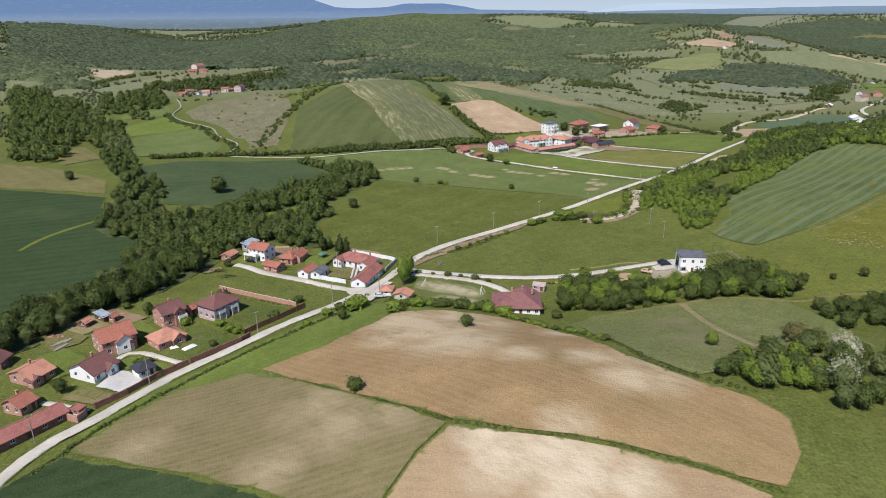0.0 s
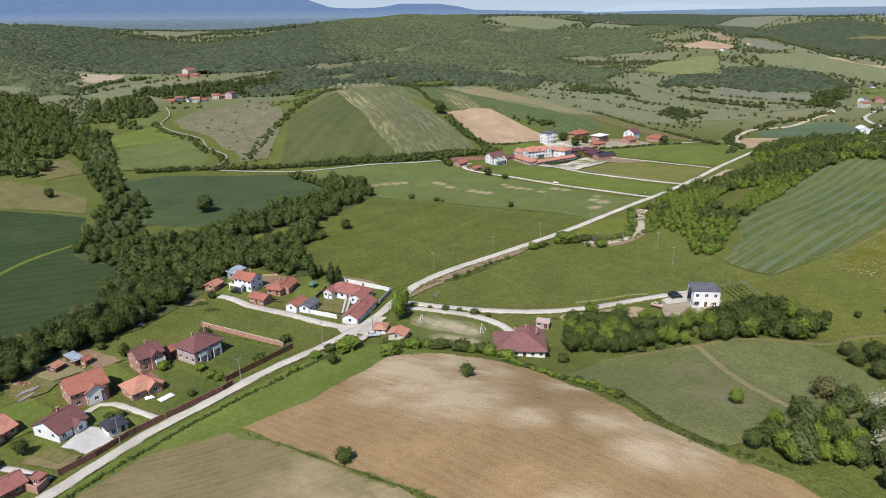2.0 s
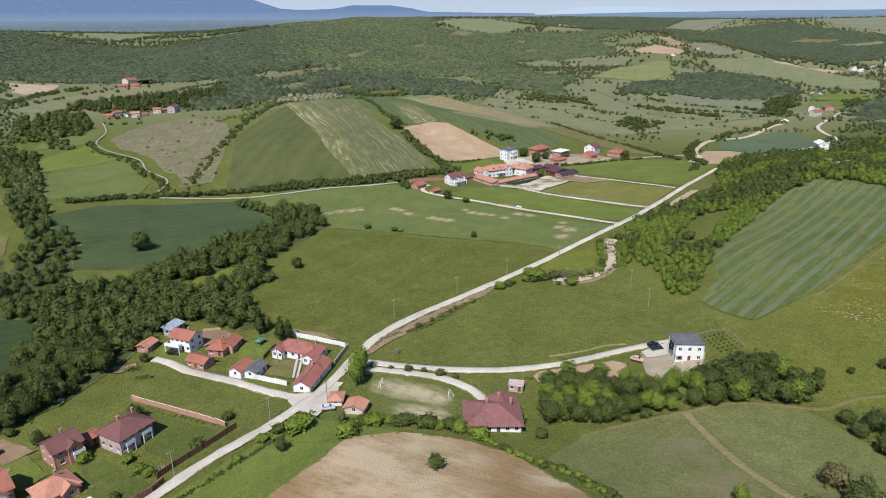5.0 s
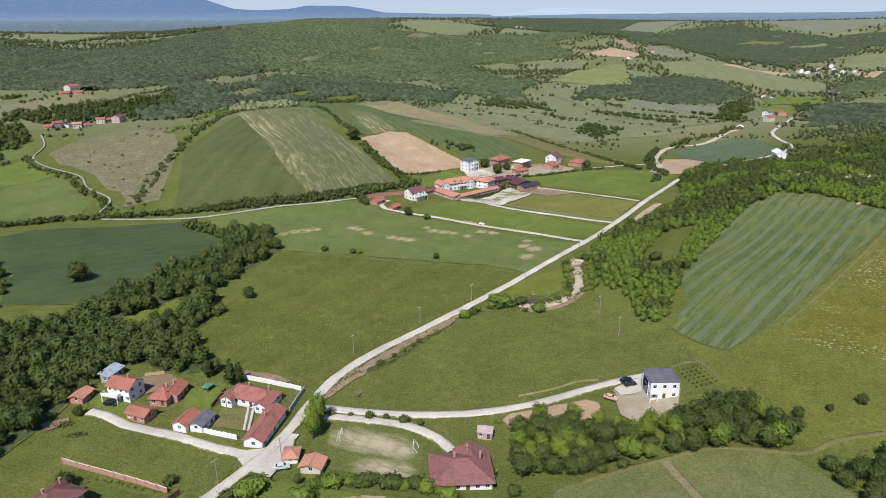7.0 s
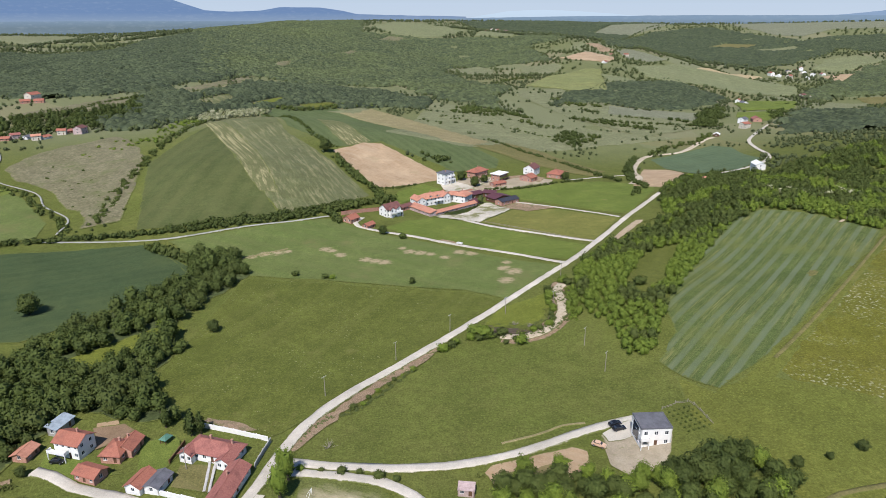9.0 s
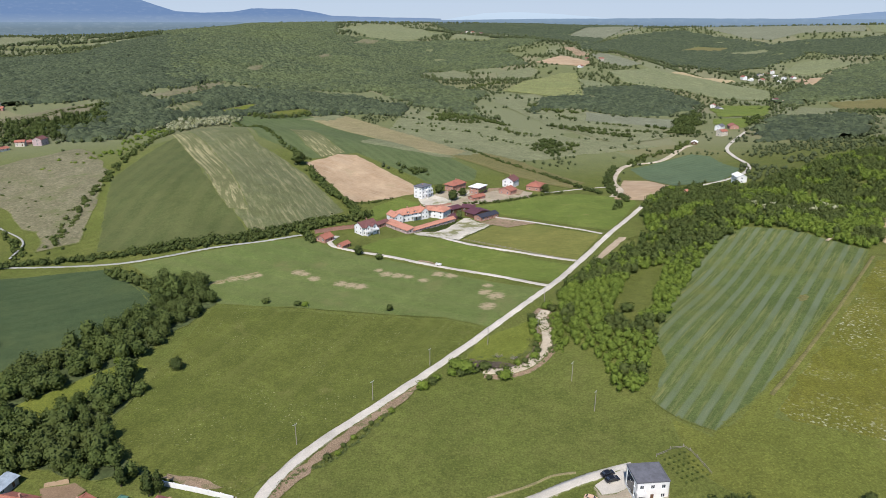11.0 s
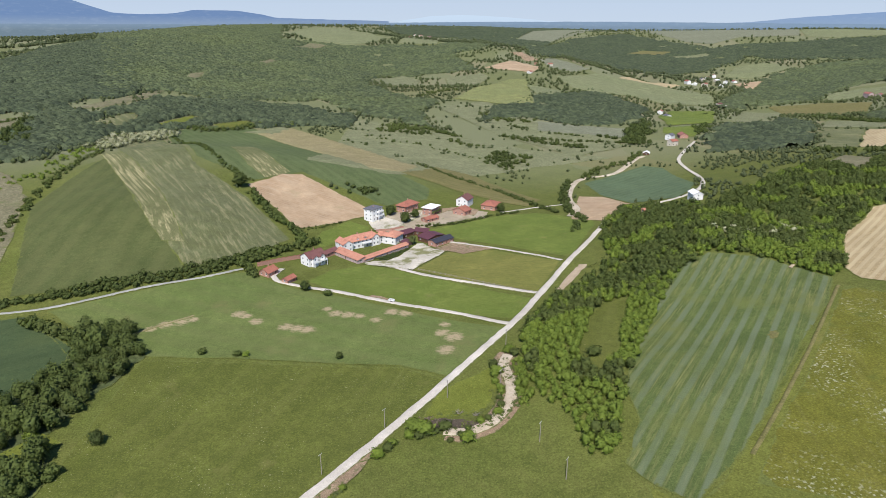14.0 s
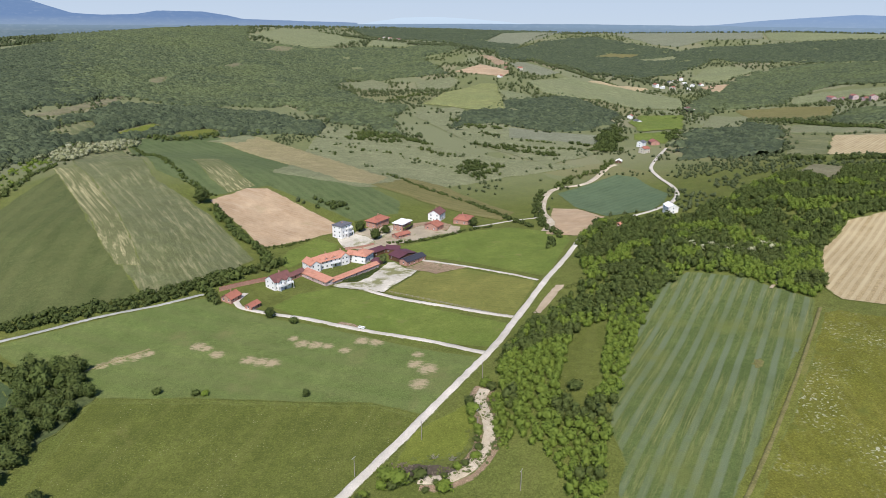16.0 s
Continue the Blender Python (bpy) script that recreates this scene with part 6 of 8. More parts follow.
# hedgerows farther off, each one continuous growth
FARROWS = (
    ([(-99.3, 448.6), (-93.4, 443.7), (-84.2, 434.6), (-72.3, 421.8), (-64.7, 417.9)], 2.6, 2.5, 1.7),
    ([(-202.2, 451.6), (-187.2, 459.1), (-161.6, 466.2), (-110.4, 471.3), (-73.3, 475.3), (-24.1, 487.5), (3.0, 507.0), (27.0, 527.0)], 1.9, 2.5, 1.25),
    ([(9.7, 629.1), (18.2, 604.0), (30.3, 574.8), (38.5, 558.5), (40.5, 538.3)], 2.2, 3.0, 1.5),
    ([(41.0, 566.5), (56.0, 573.5), (71.0, 583.0)], 2.4, 1.5, 0.6),
    ([(0.0, 503.0), (5.0, 495.0), (8.0, 482.0)], 2.6, 1.8, 1.3),
    ([(180.6, 766.9), (201.5, 707.0), (225.8, 656.6), (236.3, 565.5)], 4.5, 2.5, 1.3),
    ([(-139.5, 926.5), (-89.3, 992.0), (-20.5, 716.9), (10.4, 652.1)], 4.0, 2.5, 1.0),
    ([(92.4, 649.9), (106.2, 638.5), (91.0, 640.4)], 4.0, 5.0, 1.5),
    ([(-112.6, 756.4), (-133.7, 665.7), (-137.9, 597.4), (-141.3, 540.9), (-140.7, 496.2)], 4.0, 4.0, 1.2),
    ([(126.2, 564.2), (155.3, 562.7), (190.8, 575.0), (210.5, 577.8)], 3.5, 1.5, 0.9),
    ([(49.0, 541.0), (38.0, 532.0), (25.0, 522.0), (11.0, 511.0), (2.0, 502.0)], 2.6, 3.0, 1.7),
    ([(219.3, 503.5), (241.7, 532.6), (250.6, 571.0), (274.7, 627.3), (317.9, 699.2)], 4.0, 4.0, 1.3),
    ([(336.7, 704.7), (380.1, 740.4), (415.8, 752.9), (453.0, 787.9)], 4.5, 5.0, 1.5),
    ([(478.2, 839.4), (541.1, 916.4), (591.0, 985.1)], 5.0, 7.0, 2.2),
    ([(458.4, 1129.9), (514.9, 1078.2), (562.7, 1019.4)], 5.0, 6.0, 1.6),
    ([(364.9, 917.4), (412.8, 882.1), (478.1, 852.4)], 5.0, 4.0, 1.3),
    ([(286.3, 801.1), (317.8, 810.2), (296.3, 776.5)], 5.0, 8.0, 1.6),
    ([(195.5, 1002.6), (228.7, 980.2), (233.3, 940.4), (194.1, 961.9)], 5.0, 6.0, 1.6),
    ([(158.4, 927.1), (207.9, 872.6), (260.0, 802.7)], 12.0, 7.0, 1.2),
    ([(322.3, 515.9), (300.6, 525.8), (279.2, 544.5)], 4.5, 3.0, 1.6),
)
FARROWS += (
    ([(251, 900), (266, 878), (282, 863)], 4, 6, 1.5),
    ([(342, 921), (363, 895), (383, 871), (413, 838)], 3, 8, 1.7),
    ([(240, 995), (264, 943), (275, 927)], 3.5, 6, 1.6),
    ([(376, 1003), (391, 976)], 4, 5, 1.4),
    ([(416, 937), (438, 915)], 4, 3, 1.2),
    ([(466, 900), (478, 878)], 5, 4, 1.8),
    ([(184, 965), (210, 996), (226, 964)], 3, 12, 2),
    ([(265, 776), (293, 822), (276, 762)], 3, 10, 1.7),
    ([(1114, 1226), (1051, 1044), (1023, 953), (966, 816)], 4, 8, 2.2),
    ([(590, 668), (612, 625), (690, 613)], 4, 8, 2.2),
    ([(-301, 768), (-269, 794), (-244, 847)], 3.5, 7, 1.6),
    ([(-337, 887), (-291, 914), (-277, 976), (-248, 1026)], 5, 5, 1.2),
    ([(-73, 994), (-16, 979), (30, 1007), (80, 1019)], 4, 8, 1.9),
    ([(490, 833), (514, 884), (552, 913)], 4, 9, 2.2),
    ([(598, 868), (652, 933), (652, 902)], 5, 8, 2),
    ([(126, 897), (148, 872), (178, 888)], 14, 8, 1.3),
    ([(-453, 864), (-447, 952), (-420, 994)], 4, 8, 1.8),
    ([(-362, 768), (-332, 829), (-278, 865), (-241, 908)], 4, 9, 1.8),
    ([(-330, 644), (-299, 643), (-282, 615)], 4, 6, 1.9),
    ([(923, 1295), (965, 1292)], 6, 6, 1.6),
    ([(-152, 480), (-164, 505), (-188, 535), (-205, 563), (-240, 593), (-262, 628)], 3.5, 3.0, 1.0),
    ([(-136, 492), (-150, 530), (-172, 575), (-205, 625)], 7.0, 14.0, 0.7),
    ([(374, 1115), (379, 1054), (424, 1031)], 5, 10, 1.8),
    ([(476, 850), (546, 939), (529, 892)], 4, 8, 2.4),
    ([(336, 1355), (383, 1402), (433, 1412)], 6, 10, 1.9),
    ([(-93, 477), (-63, 483), (-35, 489), (-2, 508), (18, 526)], 2.2, 2.5, 1.2),
)
for k, (pts, spacing, spread, size) in enumerate(FARROWS):
    p = np.array(along(pts, spacing, spread, k) + along(pts, spacing, spread, k + 50))
    woodland("hedgerow", p[:, 0], p[:, 1], np.full(len(p), size), SHRUB, (LEAF, LEAF_DARK)[k % 2], "dark green hedgerow of shrubs and small trees", k)

# woods and scrub over the far hills
FIELDS = [p for p, words in OUTLINES if max(math.hypot(*q) for q in p) > 450 and words != PASTURE]
SPARSE = [p for p, words in OUTLINES if words in (PASTURE, "dry grey brown scrub slope")]
FORESTS = (
    ([(-164, 796), (-221, 1039), (-181, 1011), (-173, 1062), (-120, 1218), (-20, 1222), (85, 1184), (178, 1074), (142, 997), (78, 1004), (30, 994), (-35, 972), (-77, 966), (-96, 979), (-128, 928), (-149, 846)], CANOPY_DARK_CLOUDED, "dense mixed wood at the foot of the hill"),
    ([(-553, 3298), (-501, 3656), (-59, 3604), (250, 4018), (154, 2495), (360, 2385), (529, 2463), (626, 2371), (732, 2390), (856, 2302), (729, 2093), (651, 2135), (609, 1901), (605, 1752), (554, 1782), (482, 1850), (346, 1847), (276, 1548), (312, 1265), (363, 1263), (295, 1166), (266, 1060), (273, 972), (248, 993), (221, 1047), (180, 1086), (146, 1263), (38, 1253), (-20, 1235), (-87, 1277), (-146, 1249), (-185, 1190)], CANOPY, "green broadleaf wood over the wide hill"),
    # valley head: the darker leaves stand in for a cloud's shade
    ([(-686, 1080), (-1029, 1636), (-977, 1717), (-942, 1798), (-1672, 3410), (-817, 1786), (-748, 1961), (-630, 1975), (-474, 1809), (-485, 2180), (-395, 2174), (-280, 2093), (-243, 2137), (-140, 1197), (-201, 1195), (-227, 1085), (-280, 1057), (-346, 1030), (-401, 1058), (-502, 1106), (-573, 1145), (-610, 1132)], CANOPY_DARK_CLOUDED, "green broadleaf wood over the valley head, darkened for cloud shade"),
    ([(-292, 863), (-232, 816), (-210, 769), (-168, 762), (-172, 891), (-145, 969), (-169, 1085), (-204, 1104), (-243, 1067), (-237, 925), (-262, 902)], CANOPY_DARK_CLOUDED, "dark green belt of wood below the hill"),
    ([(-553, 811), (-726, 1081), (-645, 1104), (-562, 1064), (-511, 981), (-517, 917), (-429, 861), (-482, 828)], CANOPY, "green wood above the side valley"),
    ([(344, 1035), (398, 1155), (469, 1204), (552, 1290), (679, 1394), (775, 1469), (815, 1389), (814, 1309), (599, 1006), (532, 970), (468, 989), (447, 1041), (418, 1061)], CANOPY_DARK_CLOUDED, "scrubby wood on the rounded knoll"),
    ([(508, 757), (608, 864), (748, 986), (1029, 1199), (1007, 1091), (757, 828), (633, 713), (579, 712), (539, 728)], CANOPY_DARK_CLOUDED, "dense dark wood beside the far fields"),
    ([(1307, 1626), (1614, 1962), (1813, 2080), (1963, 2080), (2159, 2040), (2341, 1855), (1791, 1434), (1784, 1598), (1681, 1619), (1453, 1479), (1275, 1427), (1177, 1431)], CANOPY, "green wood on the far slope"),
    ([(1235, 2961), (1702, 3370), (2060, 3514), (2087, 2972), (2082, 2749), (2232, 2703), (2478, 2491), (2842, 2246), (2341, 1855), (2078, 2229), (2040, 2470), (1920, 2393), (1765, 2332), (1392, 2163), (1188, 2056), (1236, 2291), (869, 1869), (813, 1942)], CANOPY_DARK_CLOUDED, "broad dark wood on the far ridge"),
    ([(789, 3916), (1355, 4231), (1841, 4105), (2237, 3810), (1909, 3703), (1577, 3316), (1019, 2572), (1156, 3267), (921, 3250), (755, 3355)], CANOPY_DARK_CLOUDED, "woods on the receding ridges"),
    ([(1081, 1447), (1297, 1647), (1484, 1772), (1192, 1430), (1086, 1383)], CANOPY, "trees round the far village"),
    ([(1097, 1061), (1314, 1196), (1387, 1129), (1116, 927), (1055, 980)], CANOPY, "green wood at the far farm"),
)


SCRUBLAND = (
    [(243, 1610), (375, 1600), (560, 1560), (520, 1450), (437, 1372), (332, 1245), (287, 1435)],
    [(482.8, 723.4), (539.6, 727.9), (630.9, 756.0), (760, 790), (839.2, 651.5), (608.7, 503.6), (602.0, 565.1), (509.8, 591.0), (392.1, 532.3), (323.9, 505.5), (391.9, 605.7)],
    [(-560, 800), (-540, 900), (-430, 860), (-330, 640), (-300, 500), (-316, 426), (-420, 560)],
)
SPRIG = [sprig(90 + i) for i in range(5)]


def cells(x, y, size, seed):
    """The nearest and the second nearest of uneven points, one to a cell, and a number of the nearest one's own."""
    i, j = np.floor(x / size).astype(int), np.floor(y / size).astype(int)
    best, second, own = np.full(len(x), 1e9), np.full(len(x), 1e9), np.zeros(len(x))
    for di in (-1, 0, 1):
        for dj in (-1, 0, 1):
            a, b = i + di, j + dj
            r1 = np.sin(a * 127.1 + b * 311.7 + seed) * 43758.5453 % 1
            r2 = np.sin(a * 269.5 + b * 183.3 + seed) * 43758.5453 % 1
            d = np.hypot((a + r1) * size - x, (b + r2) * size - y)
            closer = d < best
            second = np.where(closer, best, np.minimum(second, d))
            own = np.where(closer, r1 * 7.3 % 1, own)
            best = np.minimum(best, d)
    return best, second, own


def canopy(outline, step, tree, tall, material, label, seed):
    """The closed crowns of a far wood: a dome for every tree, ragged at the border, with small gaps."""
    xs = np.arange(min(p[0] for p in outline), max(p[0] for p in outline), step)
    ys = np.arange(min(p[1] for p in outline), max(p[1] for p in outline), step)
    gx, gy = np.meshgrid(xs, ys)
    x, y = gx.ravel(), gy.ravel()
    drift = np.array([(noise.noise(Vector((a / 40, b / 40, 1))), noise.noise(Vector((a / 40, b / 40, 7)))) for a, b in zip(x.tolist(), y.tolist())])
    wx, wy = x + 26 * drift[:, 0], y + 26 * drift[:, 1]
    gap = np.array([noise.noise(Vector((a / 95, b / 70, seed))) + 0.6 * noise.noise(Vector((a / 28, b / 28, seed))) for a, b in zip(x.tolist(), y.tolist())])
    keep = inside(wx, wy, outline) & (gap > -0.62)
    for f in FIELDS:
        keep &= ~inside(x, y, f)
    near, _, own = cells(x, y, tree, seed)
    dome = np.sqrt(np.clip(1 - (near / (0.72 * tree)) ** 2, 0, 1))
    g = np.random.default_rng(seed)
    z = height(x, y) + tall * (0.25 + 0.85 * dome * (0.5 + 0.7 * own)) + g.normal(0, 0.05 * tall, len(x))
    nx, ny = len(xs), len(ys)
    k = keep.reshape(ny, nx)
    inner = k.copy()
    inner[1:-1, 1:-1] &= k[:-2, 1:-1] & k[2:, 1:-1] & k[1:-1, :-2] & k[1:-1, 2:]
    deep = inner.copy()
    deep[1:-1, 1:-1] &= inner[:-2, 1:-1] & inner[2:, 1:-1] & inner[1:-1, :-2] & inner[1:-1, 2:]
    low = height(x, y)
    z = np.where(deep.ravel(), z, np.where(inner.ravel(), 0.45 * z + 0.55 * low, low - 0.4))
    idx = np.arange(nx * ny).reshape(ny, nx)
    face = k[:-1, :-1] & k[1:, :-1] & k[:-1, 1:] & k[1:, 1:]
    q = np.stack([idx[:-1, :-1][face], idx[:-1, 1:][face], idx[1:, 1:][face], idx[1:, :-1][face]], 1)
    if not len(q):
        return
    used, q = np.unique(q, return_inverse=True)
    q = q.reshape(-1, 4)
    jx = x + g.uniform(-0.3, 0.3, len(x)) * step
    jy = y + g.uniform(-0.3, 0.3, len(y)) * step
    me = fast_mesh("far_woodland", np.stack([jx, jy, z], 1)[used], q, np.zeros((0, 3), int), material)
    me.attributes.new("tint", "FLOAT", "POINT").data.foreach_set("value", own[used].astype(np.float32))
    me.polygons.foreach_set("use_smooth", [True] * len(me.polygons))
    tagged(new("far_woodland", me), label, "woodland", kind="stuff")


for k, (outline, leaf, label) in enumerate(FORESTS):
    far = min(math.hypot(*p) for p in outline)
    step, tree = ((2.6, 7.5) if far < 900 else (4.0, 9.0) if far < 1300 else (6.0, 12.0) if far < 2300 else (9.0, 17.0))
    p = np.array(along(list(outline) + [outline[0]], 9.0 if far < 1500 else 15.0, 8.0, k))
    woodland("far_scrub", p[:, 0], p[:, 1], np.full(len(p), 1.0 if far < 1500 else 1.5), SPRIG, FAR_LEAF, "ragged trees at the edge of a far wood", k + 40)
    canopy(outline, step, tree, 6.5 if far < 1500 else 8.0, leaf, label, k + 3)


def far_points(lo, hi, spacing, seed):
    """Points between two distances ahead of the start, kept where scrub, lone trees and hedges grow."""
    g = np.random.default_rng(seed)
    xs, ys = np.arange(-0.85 * hi, 1.35 * hi, spacing), np.arange(0.45 * lo, hi, spacing)
    x, y = (v.ravel() for v in np.meshgrid(xs, ys))
    x = x + g.uniform(-0.5, 0.5, len(x)) * spacing
    y = y + g.uniform(-0.5, 0.5, len(y)) * spacing
    d = np.hypot(x, y)
    ok = (d > lo) & (d < hi) & (x > -0.72 * y - 120) & (x < 1.45 * y + 150)
    x, y = x[ok], y[ok]
    n1 = np.array([noise.noise(Vector((a / 210, b / 130, 0.3))) + 0.5 * noise.noise(Vector((a / 60, b / 60, 4))) for a, b in zip(x.tolist(), y.tolist())])
    n2 = np.array([noise.noise(Vector((a / 55, b / 55, 9))) for a, b in zip(x.tolist(), y.tolist())])
    f1, f2, _ = cells(x + 25 * n2, (y - 20 * n2) * 1.6, 135.0, 2.0)
    hedge = (f2 - f1 < spacing * 1.25) & (n2 > -0.2)
    keep = (n1 > 0.42) & (g.random(len(x)) < 0.62) | hedge & (g.random(len(x)) < 0.55) | (g.random(len(x)) < 0.012)
    for f in SCRUBLAND:
        keep |= inside(x, y, f) & (n2 > -0.05) & (g.random(len(x)) < 0.75)
    if lo > 1400:
        keep |= n1 > -0.1
    few = (g.random(len(x)) < 0.018) | hedge & (g.random(len(x)) < 0.8)
    for f in SPARSE:
        keep &= ~inside(x, y, f) | few
    for f in FIELDS + [w[0] for w in FORESTS]:
        keep &= ~inside(x, y, f)
    return x[keep], y[keep]


for lo, hi, spacing, size in ((620, 1000, 6.4, 0.72), (1000, 1500, 9.2, 0.98), (1500, 2200, 14.5, 1.45), (2200, 3200, 23.5, 2.05), (3200, 4700, 40.0, 2.3)):
    x, y = far_points(lo, hi, spacing, lo)
    if lo == 620:
        road_clear = (np.abs(x - 150) < 130) & (y < 640)
        x, y = x[~road_clear], y[~road_clear]
    woodland("far_scrub", x, y, np.full(len(x), size), SPRIG, FAR_LEAF, "green hedges and scrub over the distant hills", lo)
p = np.array(along([(-136, 850), (-122, 905), (-100, 925), (-80, 945), (-92, 900), (-116, 880), (-120, 820)], 2.0, 14.0, 5))
woodland("blossoming_shrubs", p[:, 0], p[:, 1], np.full(len(p), 2.2), SHRUB, LEAF_BLOSSOM, "whitish blossoming shrubs behind the hill field", 4)
p = np.array(along([(-138, 924), (-140, 732), (-150, 680), (-167, 690), (-187, 661)], 3.0, 13.0, 6))
woodland("slope_bushes", p[:, 0], p[:, 1], np.full(len(p), 1.2), SHRUB, LEAF_BRIGHT, "bright green bushes on the slope beside the hill field", 6)

# ---- far mountains and plain ----
def backdrop(name, profile, radius, material, label, seed):
    """A long mountain skyline far beyond the hills; profile: (bearing in degrees, height over the plain in metres)."""
    az = np.arange(profile[0][0], profile[-1][0] + 0.01, 0.25)
    top = np.interp(az, [p[0] for p in profile], [p[1] for p in profile])
    g = random.Random(seed)
    vs, fs = [], []
    rows = 6
    for a, t in zip(az.tolist(), top.tolist()):
        t += 2.5 * noise.noise(Vector((a * 0.7, seed, 0))) + 1.2 * noise.noise(Vector((a * 2.3, seed, 1)))
        for k in range(rows + 1):
            f = k / rows
            r = radius + 60 * f + 18 * noise.noise(Vector((a * 1.1, f * 3, seed)))
            vs.append((r * math.sin(radians(a)), r * math.cos(radians(a)), -40 + (t + 40) * f))
    for i in range(len(az) - 1):
        for k in range(rows):
            b = i * (rows + 1) + k
            fs.append((b, b + rows + 1, b + rows + 2, b + 1))
    return tagged(new(name, mesh_of(name, vs, fs, [material], True)), label, "backdrop", kind="structure")


# glowing strip: the haze of distance is painted in, blending from low to high
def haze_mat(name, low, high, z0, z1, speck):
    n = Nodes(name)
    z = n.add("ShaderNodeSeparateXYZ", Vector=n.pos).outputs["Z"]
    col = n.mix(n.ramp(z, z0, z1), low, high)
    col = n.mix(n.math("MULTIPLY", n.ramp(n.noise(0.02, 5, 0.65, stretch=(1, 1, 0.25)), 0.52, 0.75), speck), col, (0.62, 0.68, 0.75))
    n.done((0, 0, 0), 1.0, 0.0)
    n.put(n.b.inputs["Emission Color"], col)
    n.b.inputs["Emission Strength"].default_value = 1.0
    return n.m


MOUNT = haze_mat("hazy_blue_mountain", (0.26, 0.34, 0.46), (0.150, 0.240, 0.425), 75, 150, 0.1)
MOUNT_PALE = haze_mat("pale_haze_blue_mountain", (0.27, 0.36, 0.49), (0.215, 0.32, 0.52), 75, 190, 0.08)
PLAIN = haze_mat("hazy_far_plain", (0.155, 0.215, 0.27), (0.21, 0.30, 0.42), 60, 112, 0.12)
FAINT = haze_mat("hazed_far_ridge", (0.50, 0.62, 0.76), (0.52, 0.64, 0.79), 80, 160, 0.0)
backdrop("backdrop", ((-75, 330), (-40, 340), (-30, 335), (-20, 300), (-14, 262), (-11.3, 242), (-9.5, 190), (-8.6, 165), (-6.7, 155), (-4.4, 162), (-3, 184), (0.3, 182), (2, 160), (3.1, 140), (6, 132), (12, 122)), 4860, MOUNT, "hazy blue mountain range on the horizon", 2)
backdrop("backdrop", ((12, 110), (15.5, 158), (18, 166), (21, 156), (25, 130), (30, 110)), 4890, FAINT, "faint pale hazy ridge far beyond the hills", 5)
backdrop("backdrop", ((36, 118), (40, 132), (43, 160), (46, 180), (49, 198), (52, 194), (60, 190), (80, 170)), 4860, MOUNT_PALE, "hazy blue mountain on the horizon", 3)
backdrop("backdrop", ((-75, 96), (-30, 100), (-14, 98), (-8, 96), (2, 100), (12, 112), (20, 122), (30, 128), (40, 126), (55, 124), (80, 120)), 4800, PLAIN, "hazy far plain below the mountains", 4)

# glowing sheet added behind the mountains as the pale low sky
SKY_LOW = haze_mat("low_hazy_sky", (0.51, 0.60, 0.72), (0.44, 0.545, 0.70), 60, 420, 0.0)
backdrop("backdrop", ((-80, 720), (0, 720), (85, 720)), 4960, SKY_LOW, "pale blue hazy sky over the horizon", 9)

# ---- buildings ----
def wall_run(bm, length, h0, h1, openings, at, t=0.28):
    """One straight wall with real openings. at(u, v, z) gives a place: u along the wall, v into the house."""
    us = sorted({0.0, length, *(c - w / 2 for c, w, _, _ in openings), *(c + w / 2 for c, w, _, _ in openings)})
    zs = sorted({h0, h1, *(z for o in openings for z in o[2:])})
    made = {}

    def vert(i, k, v):
        if (i, k, v) not in made:
            made[i, k, v] = bm.verts.new(at(us[i], v * t, zs[k]))
        return made[i, k, v]

    def solid(i, k):
        if not (0 <= i < len(us) - 1 and 0 <= k < len(zs) - 1):
            return False
        u, z = (us[i] + us[i + 1]) / 2, (zs[k] + zs[k + 1]) / 2
        return not any(abs(u - c) < w / 2 and a < z < e for c, w, a, e in openings)

    for i in range(len(us) - 1):
        for k in range(len(zs) - 1):
            if not solid(i, k):
                continue
            for v in (0, 1):
                bm.faces.new([vert(i, k, v), vert(i + 1, k, v), vert(i + 1, k + 1, v), vert(i, k + 1, v)])
            for di, dk, a, e in ((-1, 0, (i, k), (i, k + 1)), (1, 0, (i + 1, k), (i + 1, k + 1)), (0, -1, (i, k), (i + 1, k)), (0, 1, (i, k + 1), (i + 1, k + 1))):
                if not solid(i + di, k + dk):
                    bm.faces.new([vert(*a, 0), vert(*e, 0), vert(*e, 1), vert(*a, 1)])


